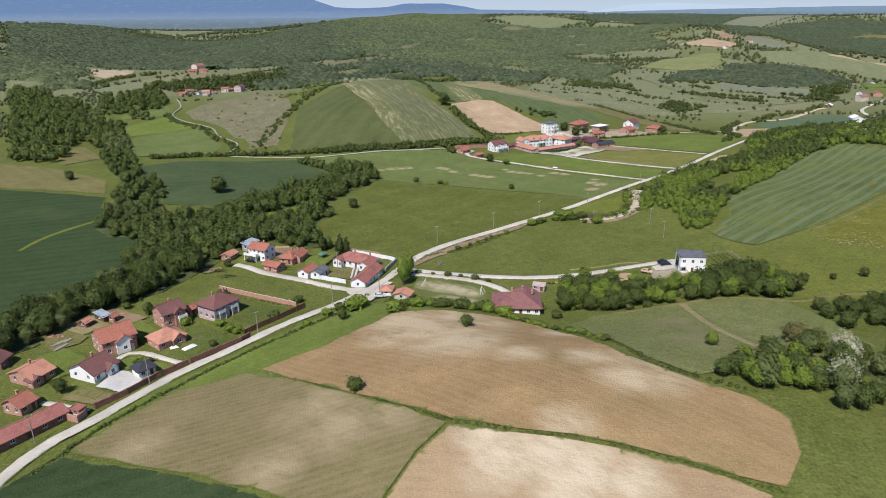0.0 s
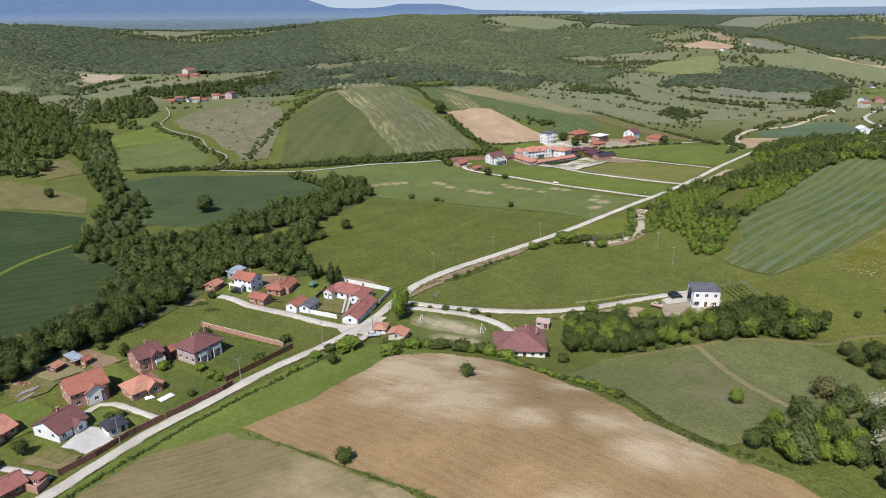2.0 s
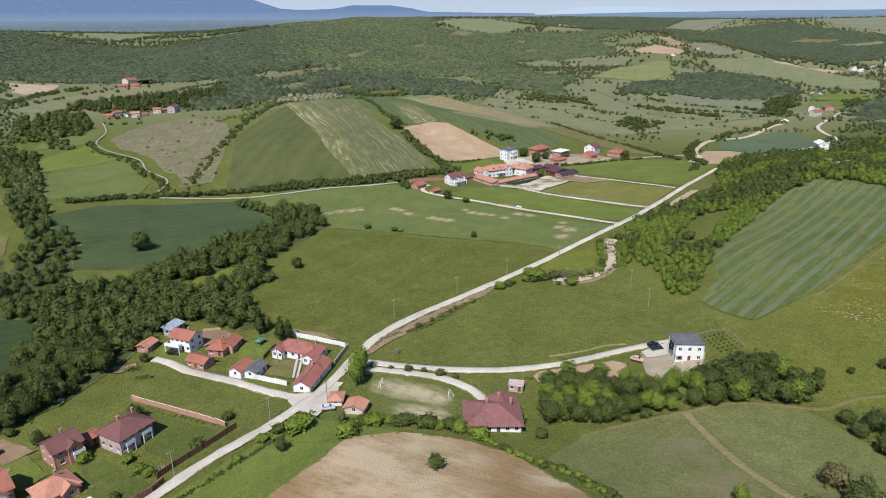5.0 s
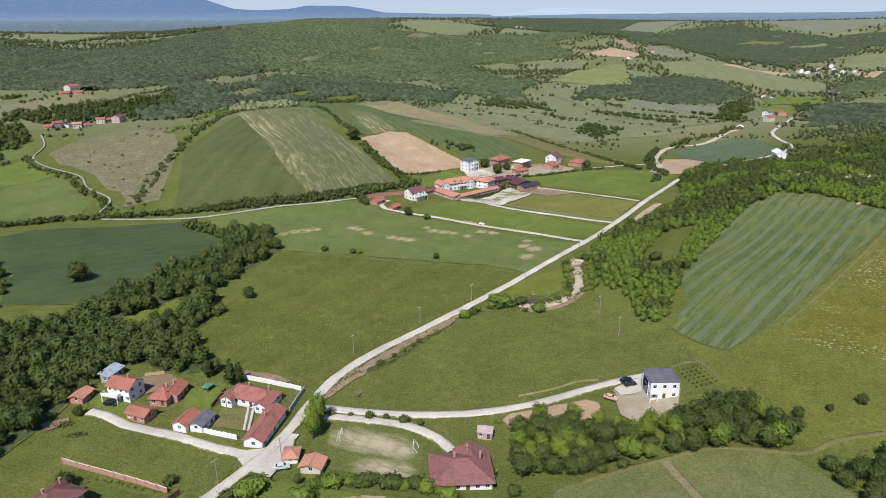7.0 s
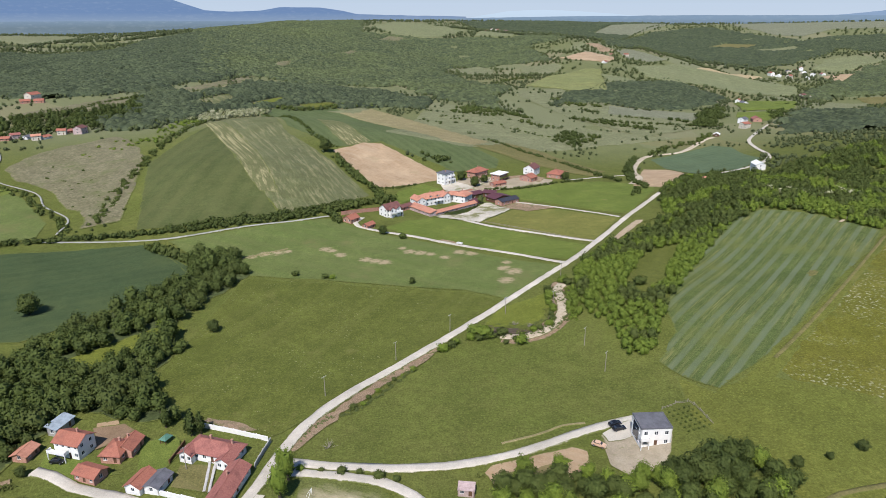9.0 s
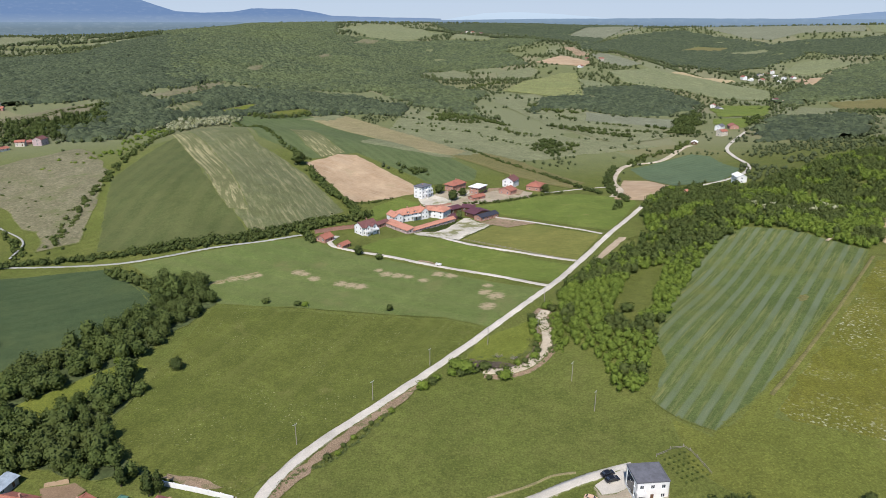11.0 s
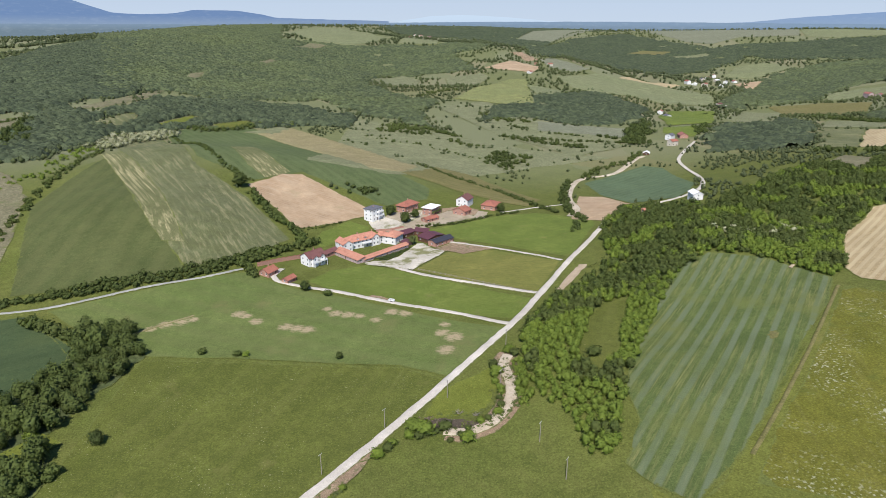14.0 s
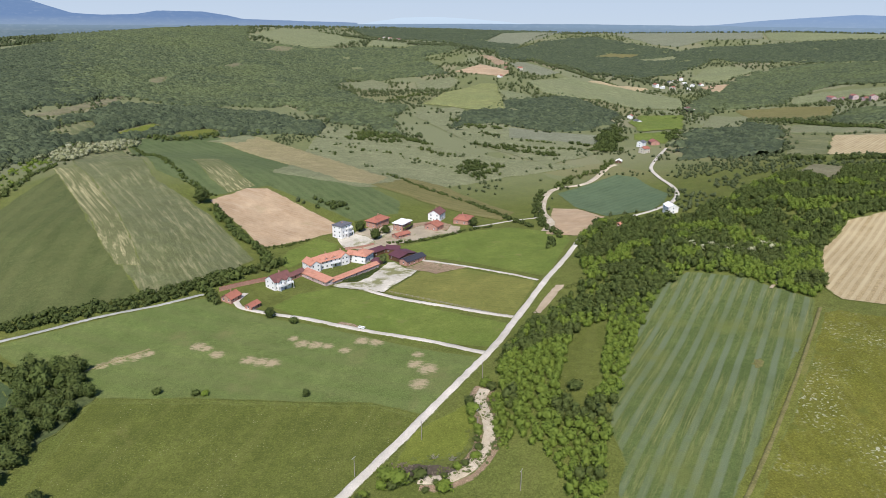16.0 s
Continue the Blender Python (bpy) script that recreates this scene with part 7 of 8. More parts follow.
def window(parent, at, c, w, z0, z1, depth=0.12, door=False, leaf=WOOD_BROWN, shutter=None):
    """A window or a door, set back in its opening."""
    bm = bmesh.new()
    f = 0.09

    def slab(u0, u1, a, b, v0, v1, b2=bm):
        vs = [b2.verts.new(at(u, v, z)) for u in (u0, u1) for v in (v0, v1) for z in (a, b)]
        for q in ((0, 1, 3, 2), (4, 6, 7, 5), (0, 4, 5, 1), (2, 3, 7, 6), (0, 2, 6, 4), (1, 5, 7, 3)):
            b2.faces.new([vs[i] for i in q])

    a, b = c - w / 2, c + w / 2
    slab(a, a + f, z0, z1, depth, depth + 0.08), slab(b - f, b, z0, z1, depth, depth + 0.08)
    slab(a + f, b - f, z1 - f, z1, depth, depth + 0.08)
    if not door:
        slab(a + f, b - f, z0, z0 + f, depth, depth + 0.08)
        slab(c - 0.03, c + 0.03, z0 + f, z1 - f, depth, depth + 0.07)
    ob = part("door" if door else "window", bm, FRAME_WHITE if not door else leaf, parent)
    b3 = bmesh.new()
    slab(a + f, b - f, z0 + (0 if door else f), z1 - f, depth + 0.035, depth + 0.055, b3)
    part("door_leaf" if door else "pane", b3, leaf if door else GLASS, ob)
    if not door:
        b4 = bmesh.new()
        slab(a - 0.06, b + 0.06, z0 - 0.07, z0 - 0.003, -0.09, -0.003, b4)
        part("sill", b4, FRAME_WHITE, ob)
    return ob


def roof_mesh(w, d, z, rise_, over, kind, thick=0.16):
    """A roof shell over a plan w by d centred on the origin, eaves at z. gable: ridge along x."""
    bm = bmesh.new()
    a, b = w / 2 + over, d / 2 + over
    drop = rise_ * over / (d / 2)
    if kind == "flat":
        box(bm, -a, a, -b, b, z, z + 0.22)
        for x0, x1, y0, y1 in ((-a, a, -b, -b + 0.2), (-a, a, b - 0.2, b), (-a, -a + 0.2, -b + 0.2, b - 0.2), (a - 0.2, a, -b + 0.2, b - 0.2)):
            box(bm, x0, x1, y0, y1, z + 0.2, z + 0.42)
        return bm
    if kind == "mono":
        top = [(-a, -b, z - 0.1), (a, -b, z - 0.1), (a, b, z + rise_), (-a, b, z + rise_)]
        vs = [bm.verts.new(p) for p in top]
        lo = [bm.verts.new((x, y, q - thick)) for x, y, q in top]
        bm.faces.new(vs), bm.faces.new(lo[::-1])
        for i in range(4):
            bm.faces.new((lo[i], lo[(i + 1) % 4], vs[(i + 1) % 4], vs[i]))
        return bm
    rx = a if kind == "gable" else max(a - b, 0.15)
    for dz in (0.0, -thick):
        e = [bm.verts.new((x, y, z - drop + dz)) for x, y in ((-a, -b), (a, -b), (a, b), (-a, b))]
        r = [bm.verts.new((x, 0, z + rise_ + dz)) for x in (-rx, rx)]
        fs = [(e[0], e[1], r[1], r[0]), (e[2], e[3], r[0], r[1])]
        if kind == "hip":
            fs += [(e[1], e[2], r[1]), (e[3], e[0], r[0])]
        for f in fs:
            bm.faces.new(f if dz == 0 else f[::-1])
        if dz == 0:
            up = (e, r)
    e, r = up
    e2, r2 = [v for v in bm.verts][6:10], [v for v in bm.verts][10:12]
    edge = [(e[0], e[1], e2[1], e2[0]), (e[2], e[3], e2[3], e2[2])]
    if kind == "hip":
        edge += [(e[1], e[2], e2[2], e2[1]), (e[3], e[0], e2[0], e2[3])]
    else:
        edge += [(e[1], r[1], r2[1], e2[1]), (r[1], e[2], e2[2], r2[1]), (e[3], r[0], r2[0], e2[3]), (r[0], e[0], e2[0], r2[0])]
    for f in edge:
        bm.faces.new(f)
    # ridge cap
    box(bm, -rx, rx, -0.11, 0.11, z + rise_ - 0.03, z + rise_ + 0.09)
    bmesh.ops.recalc_face_normals(bm, faces=bm.faces)
    return bm


def block(root, x, y, turn, w, d, storeys=1, kind="gable", wall=WHITE, roof=ROOF_RED, rise_=None, h=2.75, over=0.5, wins=(3, 2), doors=1, chimneys=1, z=0.0, win_h=1.25):
    """One building mass under root: walls with windows and doors, roof and chimneys. Local x runs along the ridge; -y is the front."""
    m = pose(x, y, z, 0, 0, turn)
    H = storeys * h
    rise_ = rise_ if rise_ is not None else d * 0.24
    bm = bmesh.new()
    todo = []
    sides = (
        (w, wins[0], lambda u, v, q: (-w / 2 + u, -d / 2 + v, q), True),
        (d, wins[1], lambda u, v, q: (w / 2 - v, -d / 2 + u, q), False),
        (w, wins[0], lambda u, v, q: (w / 2 - u, d / 2 - v, q), False),
        (d, wins[1], lambda u, v, q: (-w / 2 + v, d / 2 - u, q), False),
    )
    for length, n, at, front in sides:
        ops = []
        for s in range(storeys):
            z0 = s * h
            for k in range(n):
                c = length * (k + 0.5) / n
                if front and doors and s == 0 and k == n // 2:
                    ops.append((c, 1.0, 0.02, 2.1))
                    todo.append((at, c, 1.0, 0.02, 2.1, True))
                else:
                    ops.append((c, 1.15, z0 + 0.85, z0 + 0.85 + win_h))
                    todo.append((at, c, 1.15, z0 + 0.85, z0 + 0.85 + win_h, False))
        wall_run(bm, length, -1.2, H, ops, at)
    if kind == "gable":
        for sx in (-1, 1):
            vs = [bm.verts.new((sx * (w / 2 - o), yy, zz)) for o in (0, 0.28) for yy, zz in ((-d / 2, H), (d / 2, H), (0, H + rise_ - 0.17))]
            for f in ((0, 1, 2), (5, 4, 3), (0, 3, 4, 1), (1, 4, 5, 2), (2, 5, 3, 0)):
                bm.faces.new([vs[i] for i in f])
    if kind == "mono":
        wall_run(bm, w, H, H + rise_ - 0.2, [], sides[2][2])
    bmesh.ops.remove_doubles(bm, verts=bm.verts, dist=0.002)
    bmesh.ops.recalc_face_normals(bm, faces=bm.faces)
    bmesh.ops.transform(bm, matrix=m, verts=bm.verts)
    body = part("wall", bm, wall, root)
    # unseen slab added under the roof, keeps the inside dark
    fl = boxed(-w / 2 + 0.3, w / 2 - 0.3, -d / 2 + 0.3, d / 2 - 0.3, H - 0.25, H - 0.05)
    bmesh.ops.transform(fl, matrix=m, verts=fl.verts)
    part("upper_floor", fl, CONCRETE_GREY, root)
    for at, c, ww, z0, z1, door in todo:
        window(body, lambda u, v, q, at=at: m @ Vector(at(u, v, q)), c, ww, z0, z1, door=door)
    rb = roof_mesh(w, d, H, rise_, over, kind)
    bmesh.ops.transform(rb, matrix=m, verts=rb.verts)
    top = part("roof", rb, roof, root)
    for k in range(chimneys):
        cx = (k - (chimneys - 1) / 2) * w * 0.45 + w * 0.12
        base = H + (0.1 if kind in ("flat", "mono") else rise_ * 0.55)
        cb = bmesh.new()
        box(cb, cx - 0.28, cx + 0.28, d * 0.12 - 0.25, d * 0.12 + 0.25, base, H + rise_ + 0.7, 0.02)
        box(cb, cx - 0.36, cx + 0.36, d * 0.12 - 0.33, d * 0.12 + 0.33, H + rise_ + 0.7, H + rise_ + 0.85, 0.02)
        bmesh.ops.transform(cb, matrix=m, verts=cb.verts)
        part("chimney", cb, BRICK, top)
    return body


def house(name, x, y, turn, w, d, label, category="house", extra=(), **kw):
    """A building as one thing on the ground; extra: more masses (dx, dy, dturn, w, d, options) in the house's own frame."""
    root = new(name)
    root.matrix_basis = pose(x, y, ground_at(x, y) + 0.25, 0, 0, turn)
    block(root, 0, 0, 0, w, d, **kw)
    for dx, dy, dt, ew, ed, opt in extra:
        block(root, dx, dy, dt, ew, ed, **{**kw, **opt})
    return tagged(root, label, category)


def balcony(root, x0, x1, y0, y1, z, mat=WHITE):
    """A slab with a low parapet on posts, in the house's own frame."""
    bm = bmesh.new()
    box(bm, x0, x1, y0, y1, z, z + 0.18)
    for a, b, c, e in ((x0, x1, y0, y0 + 0.1), (x0, x0 + 0.1, y0 + 0.1, y1), (x1 - 0.1, x1, y0 + 0.1, y1)):
        box(bm, a, b, c, e, z + 0.18, z + 1.05)
    ob = part("balcony", bm, mat, root)
    for px in (x0 + 0.15, x1 - 0.15):
        part("post", boxed(px - 0.12, px + 0.12, y0 + 0.02, y0 + 0.26, -1.0, z), mat, ob)
    return ob


V = "house"
h1 = house(V, -104.6, 185.0, 44, 10.1, 10.5, "two storey brick house with a weathered red roof", storeys=2, wall=BRICK, roof=ROOF_RED, wins=(3, 3), rise_=2.6, h=2.5,
           extra=((1.2, -4.6, 90, 3.0, 5.0, dict(storeys=1, kind="gable", roof=ROOF_RED, wall=WHITE, h=4.4, rise_=1.4, wins=(1, 1), chimneys=0, doors=0)),))
balcony(h1, 2.6, 4.2, -6.4, -4.6, 2.4, ROOF_BROWN)
house(V, -102.6, 167.9, 66, 8.3, 10.3, "white house with a maroon gable roof", storeys=1, h=2.9, wall=WHITE, roof=ROOF_BROWN, wins=(3, 2), rise_=2.5,
           extra=((1.5, -4.2, 90, 3.6, 3.4, dict(h=2.6, rise_=1.4, wins=(1, 1), chimneys=0)),))
house(V, -88.9, 187.0, 49, 9.0, 8.0, "single storey brick house with an orange roof", storeys=1, h=2.8, kind="hip", wall=BRICK, roof=ROOF_ORANGE, wins=(3, 2), rise_=2.4,
           extra=((1.8, -3.4, 90, 3.0, 4.0, dict(kind="gable", h=2.6, rise_=1.6, wins=(1, 1), chimneys=0)),))
h4 = house(V, -93.9, 202.4, 49, 7.8, 8.0, "two storey brick house with a maroon roof", storeys=2, h=2.6, wall=BRICK, roof=ROOF_BROWN, wins=(2, 2), rise_=2.2,
           extra=((1.2, -3.6, 90, 2.6, 3.0, dict(h=2.6, rise_=1.3, wins=(1, 1), chimneys=0)),))
balcony(h4, 0.5, 3.6, -5.6, -4.0, 2.5)
h5 = house(V, -78.9, 208.0, 58, 10.5, 9.0, "large two storey house with a maroon hipped roof", storeys=2, h=2.7, kind="hip", wall=PINK, roof=ROOF_BROWN, wins=(4, 3), rise_=2.3, over=0.9, chimneys=2)
balcony(h5, -4.2, -1.4, -5.6, -4.0, 2.6), balcony(h5, 1.2, 4.2, -5.4, -4.0, 2.6)
house("shed", -89.6, 208.9, 59, 3.3, 4.0, "small brick shed with a red roof", "shed", wall=BRICK, roof=ROOF_RED, wins=(1, 1), h=2.4, chimneys=0)
house(V, -119.6, 165.8, 68, 7.0, 9.8, "low brick house with an orange red roof", wall=BRICK, roof=ROOF_ORANGE, wins=(3, 2), rise_=1.9,
      extra=((-2.2, -4.0, 90, 3.0, 3.4, dict(rise_=0.9, roof=ROOF_BROWN, h=2.3, wins=(1, 1), chimneys=0)),))
house("garage", -87.4, 166.5, 47, 4.8, 5.0, "white garage with a dark hipped roof", "garage", kind="hip", wall=WHITE, roof=ROOF_DARK, wins=(2, 1), h=2.6, rise_=1.1, chimneys=0)
house("shed", -121.9, 200.3, 73, 2.8, 3.2, "small shed with an orange roof", "shed", wall=BRICK_DARK, roof=ROOF_ORANGE, wins=(1, 1), h=2.0, chimneys=0)
house("shed", -118.4, 205.1, 57, 2.5, 5.4, "open shed with a blue grey sheet roof", "shed", kind="mono", wall=WOOD_BROWN, roof=ROOF_SHEET, wins=(1, 1), h=2.1, rise_=0.5, chimneys=0)
house("shed", -114.1, 204.0, 67, 2.3, 2.4, "little brick shed with a red roof", "shed", wall=BRICK, roof=ROOF_RED, wins=(1, 1), h=2.1, chimneys=0)
house(V, -113.1, 149.4, 71, 4.8, 6.7, "brick house with an orange red roof", wall=BRICK, roof=ROOF_RED, wins=(2, 2), rise_=1.8)
house("barn", -104.9, 137.5, 56, 18.9, 6.0, "long brick barn with a weathered red roof", "barn", wall=BRICK_DARK, roof=ROOF_WORN, wins=(5, 1), rise_=1.5, h=2.6, chimneys=0)
house("shed", -95.1, 145.1, 71, 2.2, 3.2, "small brick gatehouse with a flat roof", "shed", kind="flat", wall=BRICK, roof=ROOF_WORN, wins=(1, 1), h=2.2, chimneys=0, over=0.15)
house("barn", -135.0, 173.5, 91, 5.0, 6.2, "dark brick barn at the tree belt", "barn", wall=BRICK_DARK, roof=ROOF_BROWN, wins=(2, 1), rise_=1.6, chimneys=0)

u1 = house(V, -78.1, 263.8, -25, 8.8, 6.8, "two storey white house with a red gable roof", storeys=2, h=2.6, wall=WHITE, roof=ROOF_RED, wins=(4, 2), rise_=1.8)
balcony(u1, -5.0, 1.5, -5.8, -4.0, 2.5)
house(V, -65.1, 259.7, -15, 6.1, 8.0, "red brick house with a stepped red roof", wall=BRICK, roof=ROOF_RED, wins=(2, 2), h=2.8, rise_=2.0, kind="hip",
      extra=((2.6, 2.6, 90, 7.0, 5.0, dict(kind="gable", rise_=1.6, wins=(2, 1))),))
house("garage", -69.7, 250.1, -29, 7.5, 5.0, "brick garage with a red roof beside the lane", "garage", wall=BRICK, roof=ROOF_RED, wins=(3, 1), h=2.6, rise_=1.1, chimneys=0)
house("shed", -86.7, 276.7, 67, 7.5, 3.5, "shed with a pale blue metal roof", "shed", kind="mono", wall=CONCRETE_GREY, roof=ROOF_SHEET, wins=(2, 1), h=2.6, rise_=0.8, chimneys=0)
house("shed", -92.3, 263.9, 74, 5.7, 4.7, "low shed with an orange roof", "shed", wall=BRICK, roof=ROOF_ORANGE, wins=(2, 1), h=2.2, rise_=0.9, chimneys=0)
house("shed", -54.4, 243.4, 65, 7.1, 5.0, "white outbuilding with a bright red roof", "shed", wall=WHITE, roof=ROOF_RED, wins=(2, 1), h=2.6, rise_=1.4, chimneys=0)
house("shed", -49.6, 242.3, 68, 6.7, 4.6, "outbuilding with a grey sheet roof", "shed", wall=WHITE, roof=ROOF_GREY, wins=(2, 1), h=2.5, rise_=0.9, chimneys=0)
house("villa", -35.6, 254.2, -27, 16.4, 7.5, "long white villa with a weathered red roof", "house", wall=WHITE, roof=ROOF_WORN, wins=(6, 2), h=3.0, rise_=2.2, kind="hip", chimneys=2,
      extra=((-6.4, -3.6, 90, 4.4, 4.4, dict(kind="gable", rise_=1.3, wins=(1, 2), chimneys=0, h=2.98)), (6.4, -3.6, 90, 4.4, 4.4, dict(kind="gable", rise_=1.3, wins=(1, 2), chimneys=0, h=2.98))))
house("outbuilding", -29.8, 235.8, 72, 17.0, 6.0, "long white outbuilding with a weathered red roof", "barn", wall=WHITE, roof=ROOF_WORN, wins=(5, 1), h=2.7, rise_=1.6, chimneys=1)
house("kiosk", -20.7, 219.5, 85, 4.8, 4.0, "small kiosk with a red roof at the junction", "kiosk", kind="hip", wall=WHITE, roof=ROOF_ORANGE, wins=(1, 1), h=2.2, rise_=1.0, chimneys=0)
house("shed", -14.4, 213.2, 73, 4.6, 5.9, "small shed with a rusty red roof", "shed", wall=CREAM, roof=ROOF_ORANGE, wins=(1, 1), h=2.2, rise_=1.0, chimneys=0)
house("hall", 25.0, 204.0, -4, 15.4, 12.0, "low white hall with a broad worn maroon roof", "hall", kind="hip", wall=WHITE, roof=ROOF_HALL, wins=(6, 3), h=3.2, rise_=2.8, over=0.8, chimneys=2,
      extra=((3.2, 4.6, 90, 6.0, 8.0, dict(kind="gable", rise_=2.0, wins=(2, 2), chimneys=1)),))
house("hut", 35.5, 222.6, -17, 4.6, 3.1, "pinkish corrugated hut beside the drive", "hut", kind="mono", wall=PINK, roof=PINK, wins=(2, 1), h=2.2, rise_=0.35, chimneys=0, over=0.12)
mh = house(V, 94.1, 231.2, -7, 9.3, 7.9, "white cubic two storey house with a flat grey roof", storeys=2, h=3.0, kind="flat", wall=WHITE, roof=ROOF_GREY, wins=(3, 3), over=0.12, chimneys=0, rise_=0.5)
balcony(mh, -5.0, -2.4, -5.6, -4.0, 2.8)
part("window_band", boxed(-4.72, -4.67, -2.0, 2.6, 0.4, 5.4), GLASS, mh, "dark tall glazed front")

w3 = house(V, 96.9, 588.0, 40, 11.6, 8.5, "white three storey house with a flat roof", storeys=3, h=2.9, kind="flat", wall=WHITE, roof=ROOF_GREY, wins=(3, 2), over=0.5, rise_=0.5)
balcony(w3, -2.0, 5.4, -6.4, -4.3, 2.9), balcony(w3, -0.5, 5.4, -6.0, -4.3, 5.8)
house(V, 127.1, 603.4, 38, 16.3, 9.1, "large brick house with a red hipped roof", storeys=2, h=2.6, kind="hip", wall=BRICK, roof=ROOF_RED, wins=(4, 2), over=0.9, rise_=2.4)
uh = house(V, 143.4, 592.4, 43, 12.4, 8.2, "unfinished brick house with a pale flat roof", storeys=2, h=2.7, kind="flat", wall=BRICK, roof=WHITE, wins=(3, 2), over=0.9, rise_=0.5, chimneys=0)
balcony(uh, -6.0, 6.0, -6.0, -4.15, 2.6, CONCRETE)
house("outbuilding", 138.0, 576.3, 25, 12.3, 6.2, "low outbuilding with a red roof", "barn", kind="gable", wall=BRICK, roof=ROOF_RED, wins=(3, 1), h=2.4, rise_=1.2, chimneys=0)
house(V, 177.3, 611.4, 50, 12.6, 10.0, "white two storey house with a dark red roof", storeys=2, h=2.8, wall=WHITE, roof=ROOF_BROWN, wins=(3, 2), rise_=3.0)
house(V, 167.0, 587.1, 41, 9.6, 11.0, "brick house with a red roof at the farm", storeys=1, h=3.6, wall=BRICK, roof=ROOF_RED, wins=(2, 2), rise_=2.2)
house(V, 195.5, 598.7, 50, 14.9, 12.0, "brick house with a red hipped roof", storeys=1, h=3.8, kind="hip", wall=BRICK, roof=ROOF_RED, wins=(3, 2), rise_=2.4)
gable = dict(kind="gable", doors=0, chimneys=0, over=0.4)
fh = house("farmhouse", 78.7, 535.4, 21, 25.0, 9.0, "long white two storey farmhouse with an orange roof", "house", storeys=2, h=2.9, kind="hip", wall=WHITE, roof=ROOF_ORANGE, wins=(8, 2), rise_=2.6, over=0.8, chimneys=2,
           extra=((-14.0, -1.2, 90, 11.0, 7.0, dict(gable, wins=(3, 2), h=2.75, rise_=2.2)), (8.2, -2.6, 90, 5.4, 5.6, dict(gable, wins=(2, 2), h=2.95, rise_=2.0)),
                  (-5.2, -2.5, 90, 3.2, 2.0, dict(gable, storeys=1, z=5.2, h=1.5, rise_=0.7, wins=(0, 1), win_h=0.6)), (0.6, -2.5, 90, 3.2, 2.0, dict(gable, storeys=1, z=5.2, h=1.5, rise_=0.7, wins=(0, 1), win_h=0.6))))
balcony(fh, -2.2, 4.6, -6.4, -4.5, 2.75)
house("farmhouse_wing", 101.0, 537.6, 50, 11.4, 9.4, "white farmhouse wing with an orange gable roof", "house", storeys=2, h=2.8, kind="hip", wall=WHITE, roof=ROOF_ORANGE, wins=(3, 2), rise_=2.4, over=0.7,
      extra=((-2.6, 6.2, 90, 6.0, 6.0, dict(gable, h=2.7, rise_=1.8, wins=(1, 2))),))
house("stable", 66.0, 510.0, -61, 25.0, 5.4, "low pink walled stable with an orange roof", "barn", kind="mono", wall=PINK, roof=ROOF_ORANGE, wins=(5, 1), h=2.6, rise_=1.3, chimneys=0)
house("stable", 89.6, 512.4, 32, 39.0, 5.0, "long low stable with a red roof", "barn", kind="gable", wall=PINK, roof=ROOF_ORANGE, wins=(9, 1), h=2.4, rise_=1.1, chimneys=0)
house("shed", 108.6, 528.8, 50, 7.6, 6.4, "squat shed with a maroon roof beside the stable", "shed", kind="hip", wall=BRICK, roof=ROOF_PURPLE, wins=(2, 1), h=2.6, rise_=1.2, chimneys=0)
house("stable", 52.6, 516.6, 40, 17.0, 5.0, "narrow link building with a dark red roof", "barn", wall=BRICK, roof=ROOF_BROWN, wins=(5, 1), h=2.5, rise_=1.2, chimneys=0)
house("barn", 111.6, 546.0, 29, 15.0, 5.0, "narrow barn with a purple brown roof", "barn", kind="mono", wall=WOOD_BROWN, roof=ROOF_PURPLE, wins=(4, 1), h=3.0, rise_=1.1, chimneys=0)
house("barn", 123.6, 546.6, -30, 9.6, 5.0, "short barn with a purple brown roof", "barn", kind="mono", wall=WOOD_BROWN, roof=ROOF_PURPLE, wins=(2, 1), h=3.0, rise_=1.1, chimneys=0)
house("barn", 126.8, 533.4, -62, 10.0, 15.6, "broad barn with a purple brown roof", "barn", wall=WOOD_BROWN, roof=ROOF_PURPLE, wins=(2, 1), h=3.0, rise_=1.6, chimneys=0)
house("barn", 130.6, 522.6, 29, 17.0, 7.4, "open barn with a black sheet roof", "barn", wall=BRICK, roof=ROOF_DARK, wins=(4, 1), h=3.0, rise_=1.4, chimneys=0)
fv = house("villa", 43.2, 503.4, 34, 12.4, 8.4, "white villa with a dark red gabled roof", "house", storeys=2, h=2.8, wall=WHITE, roof=ROOF_BROWN, wins=(4, 2), rise_=2.8, kind="gable",
           extra=((-2.6, -3.6, 90, 4.6, 3.8, dict(gable, rise_=1.5, wins=(1, 1), h=2.7)), (2.8, -3.6, 90, 4.6, 3.8, dict(gable, rise_=1.5, wins=(1, 1), h=2.7))))
balcony(fv, -4.8, 5.0, -7.6, -5.95, 2.6)
house("cottage", 16.1, 486.8, 47, 8.2, 7.0, "small brick cottage with a red roof", "house", wall=BRICK, roof=ROOF_RED, wins=(2, 2), h=2.6, rise_=2.0)
house("cottage", 26.6, 474.8, 46, 7.2, 4.5, "small open shelter with a red roof", "shed", wall=BRICK, roof=ROOF_RED, wins=(2, 1), h=2.2, rise_=1.2, chimneys=0)

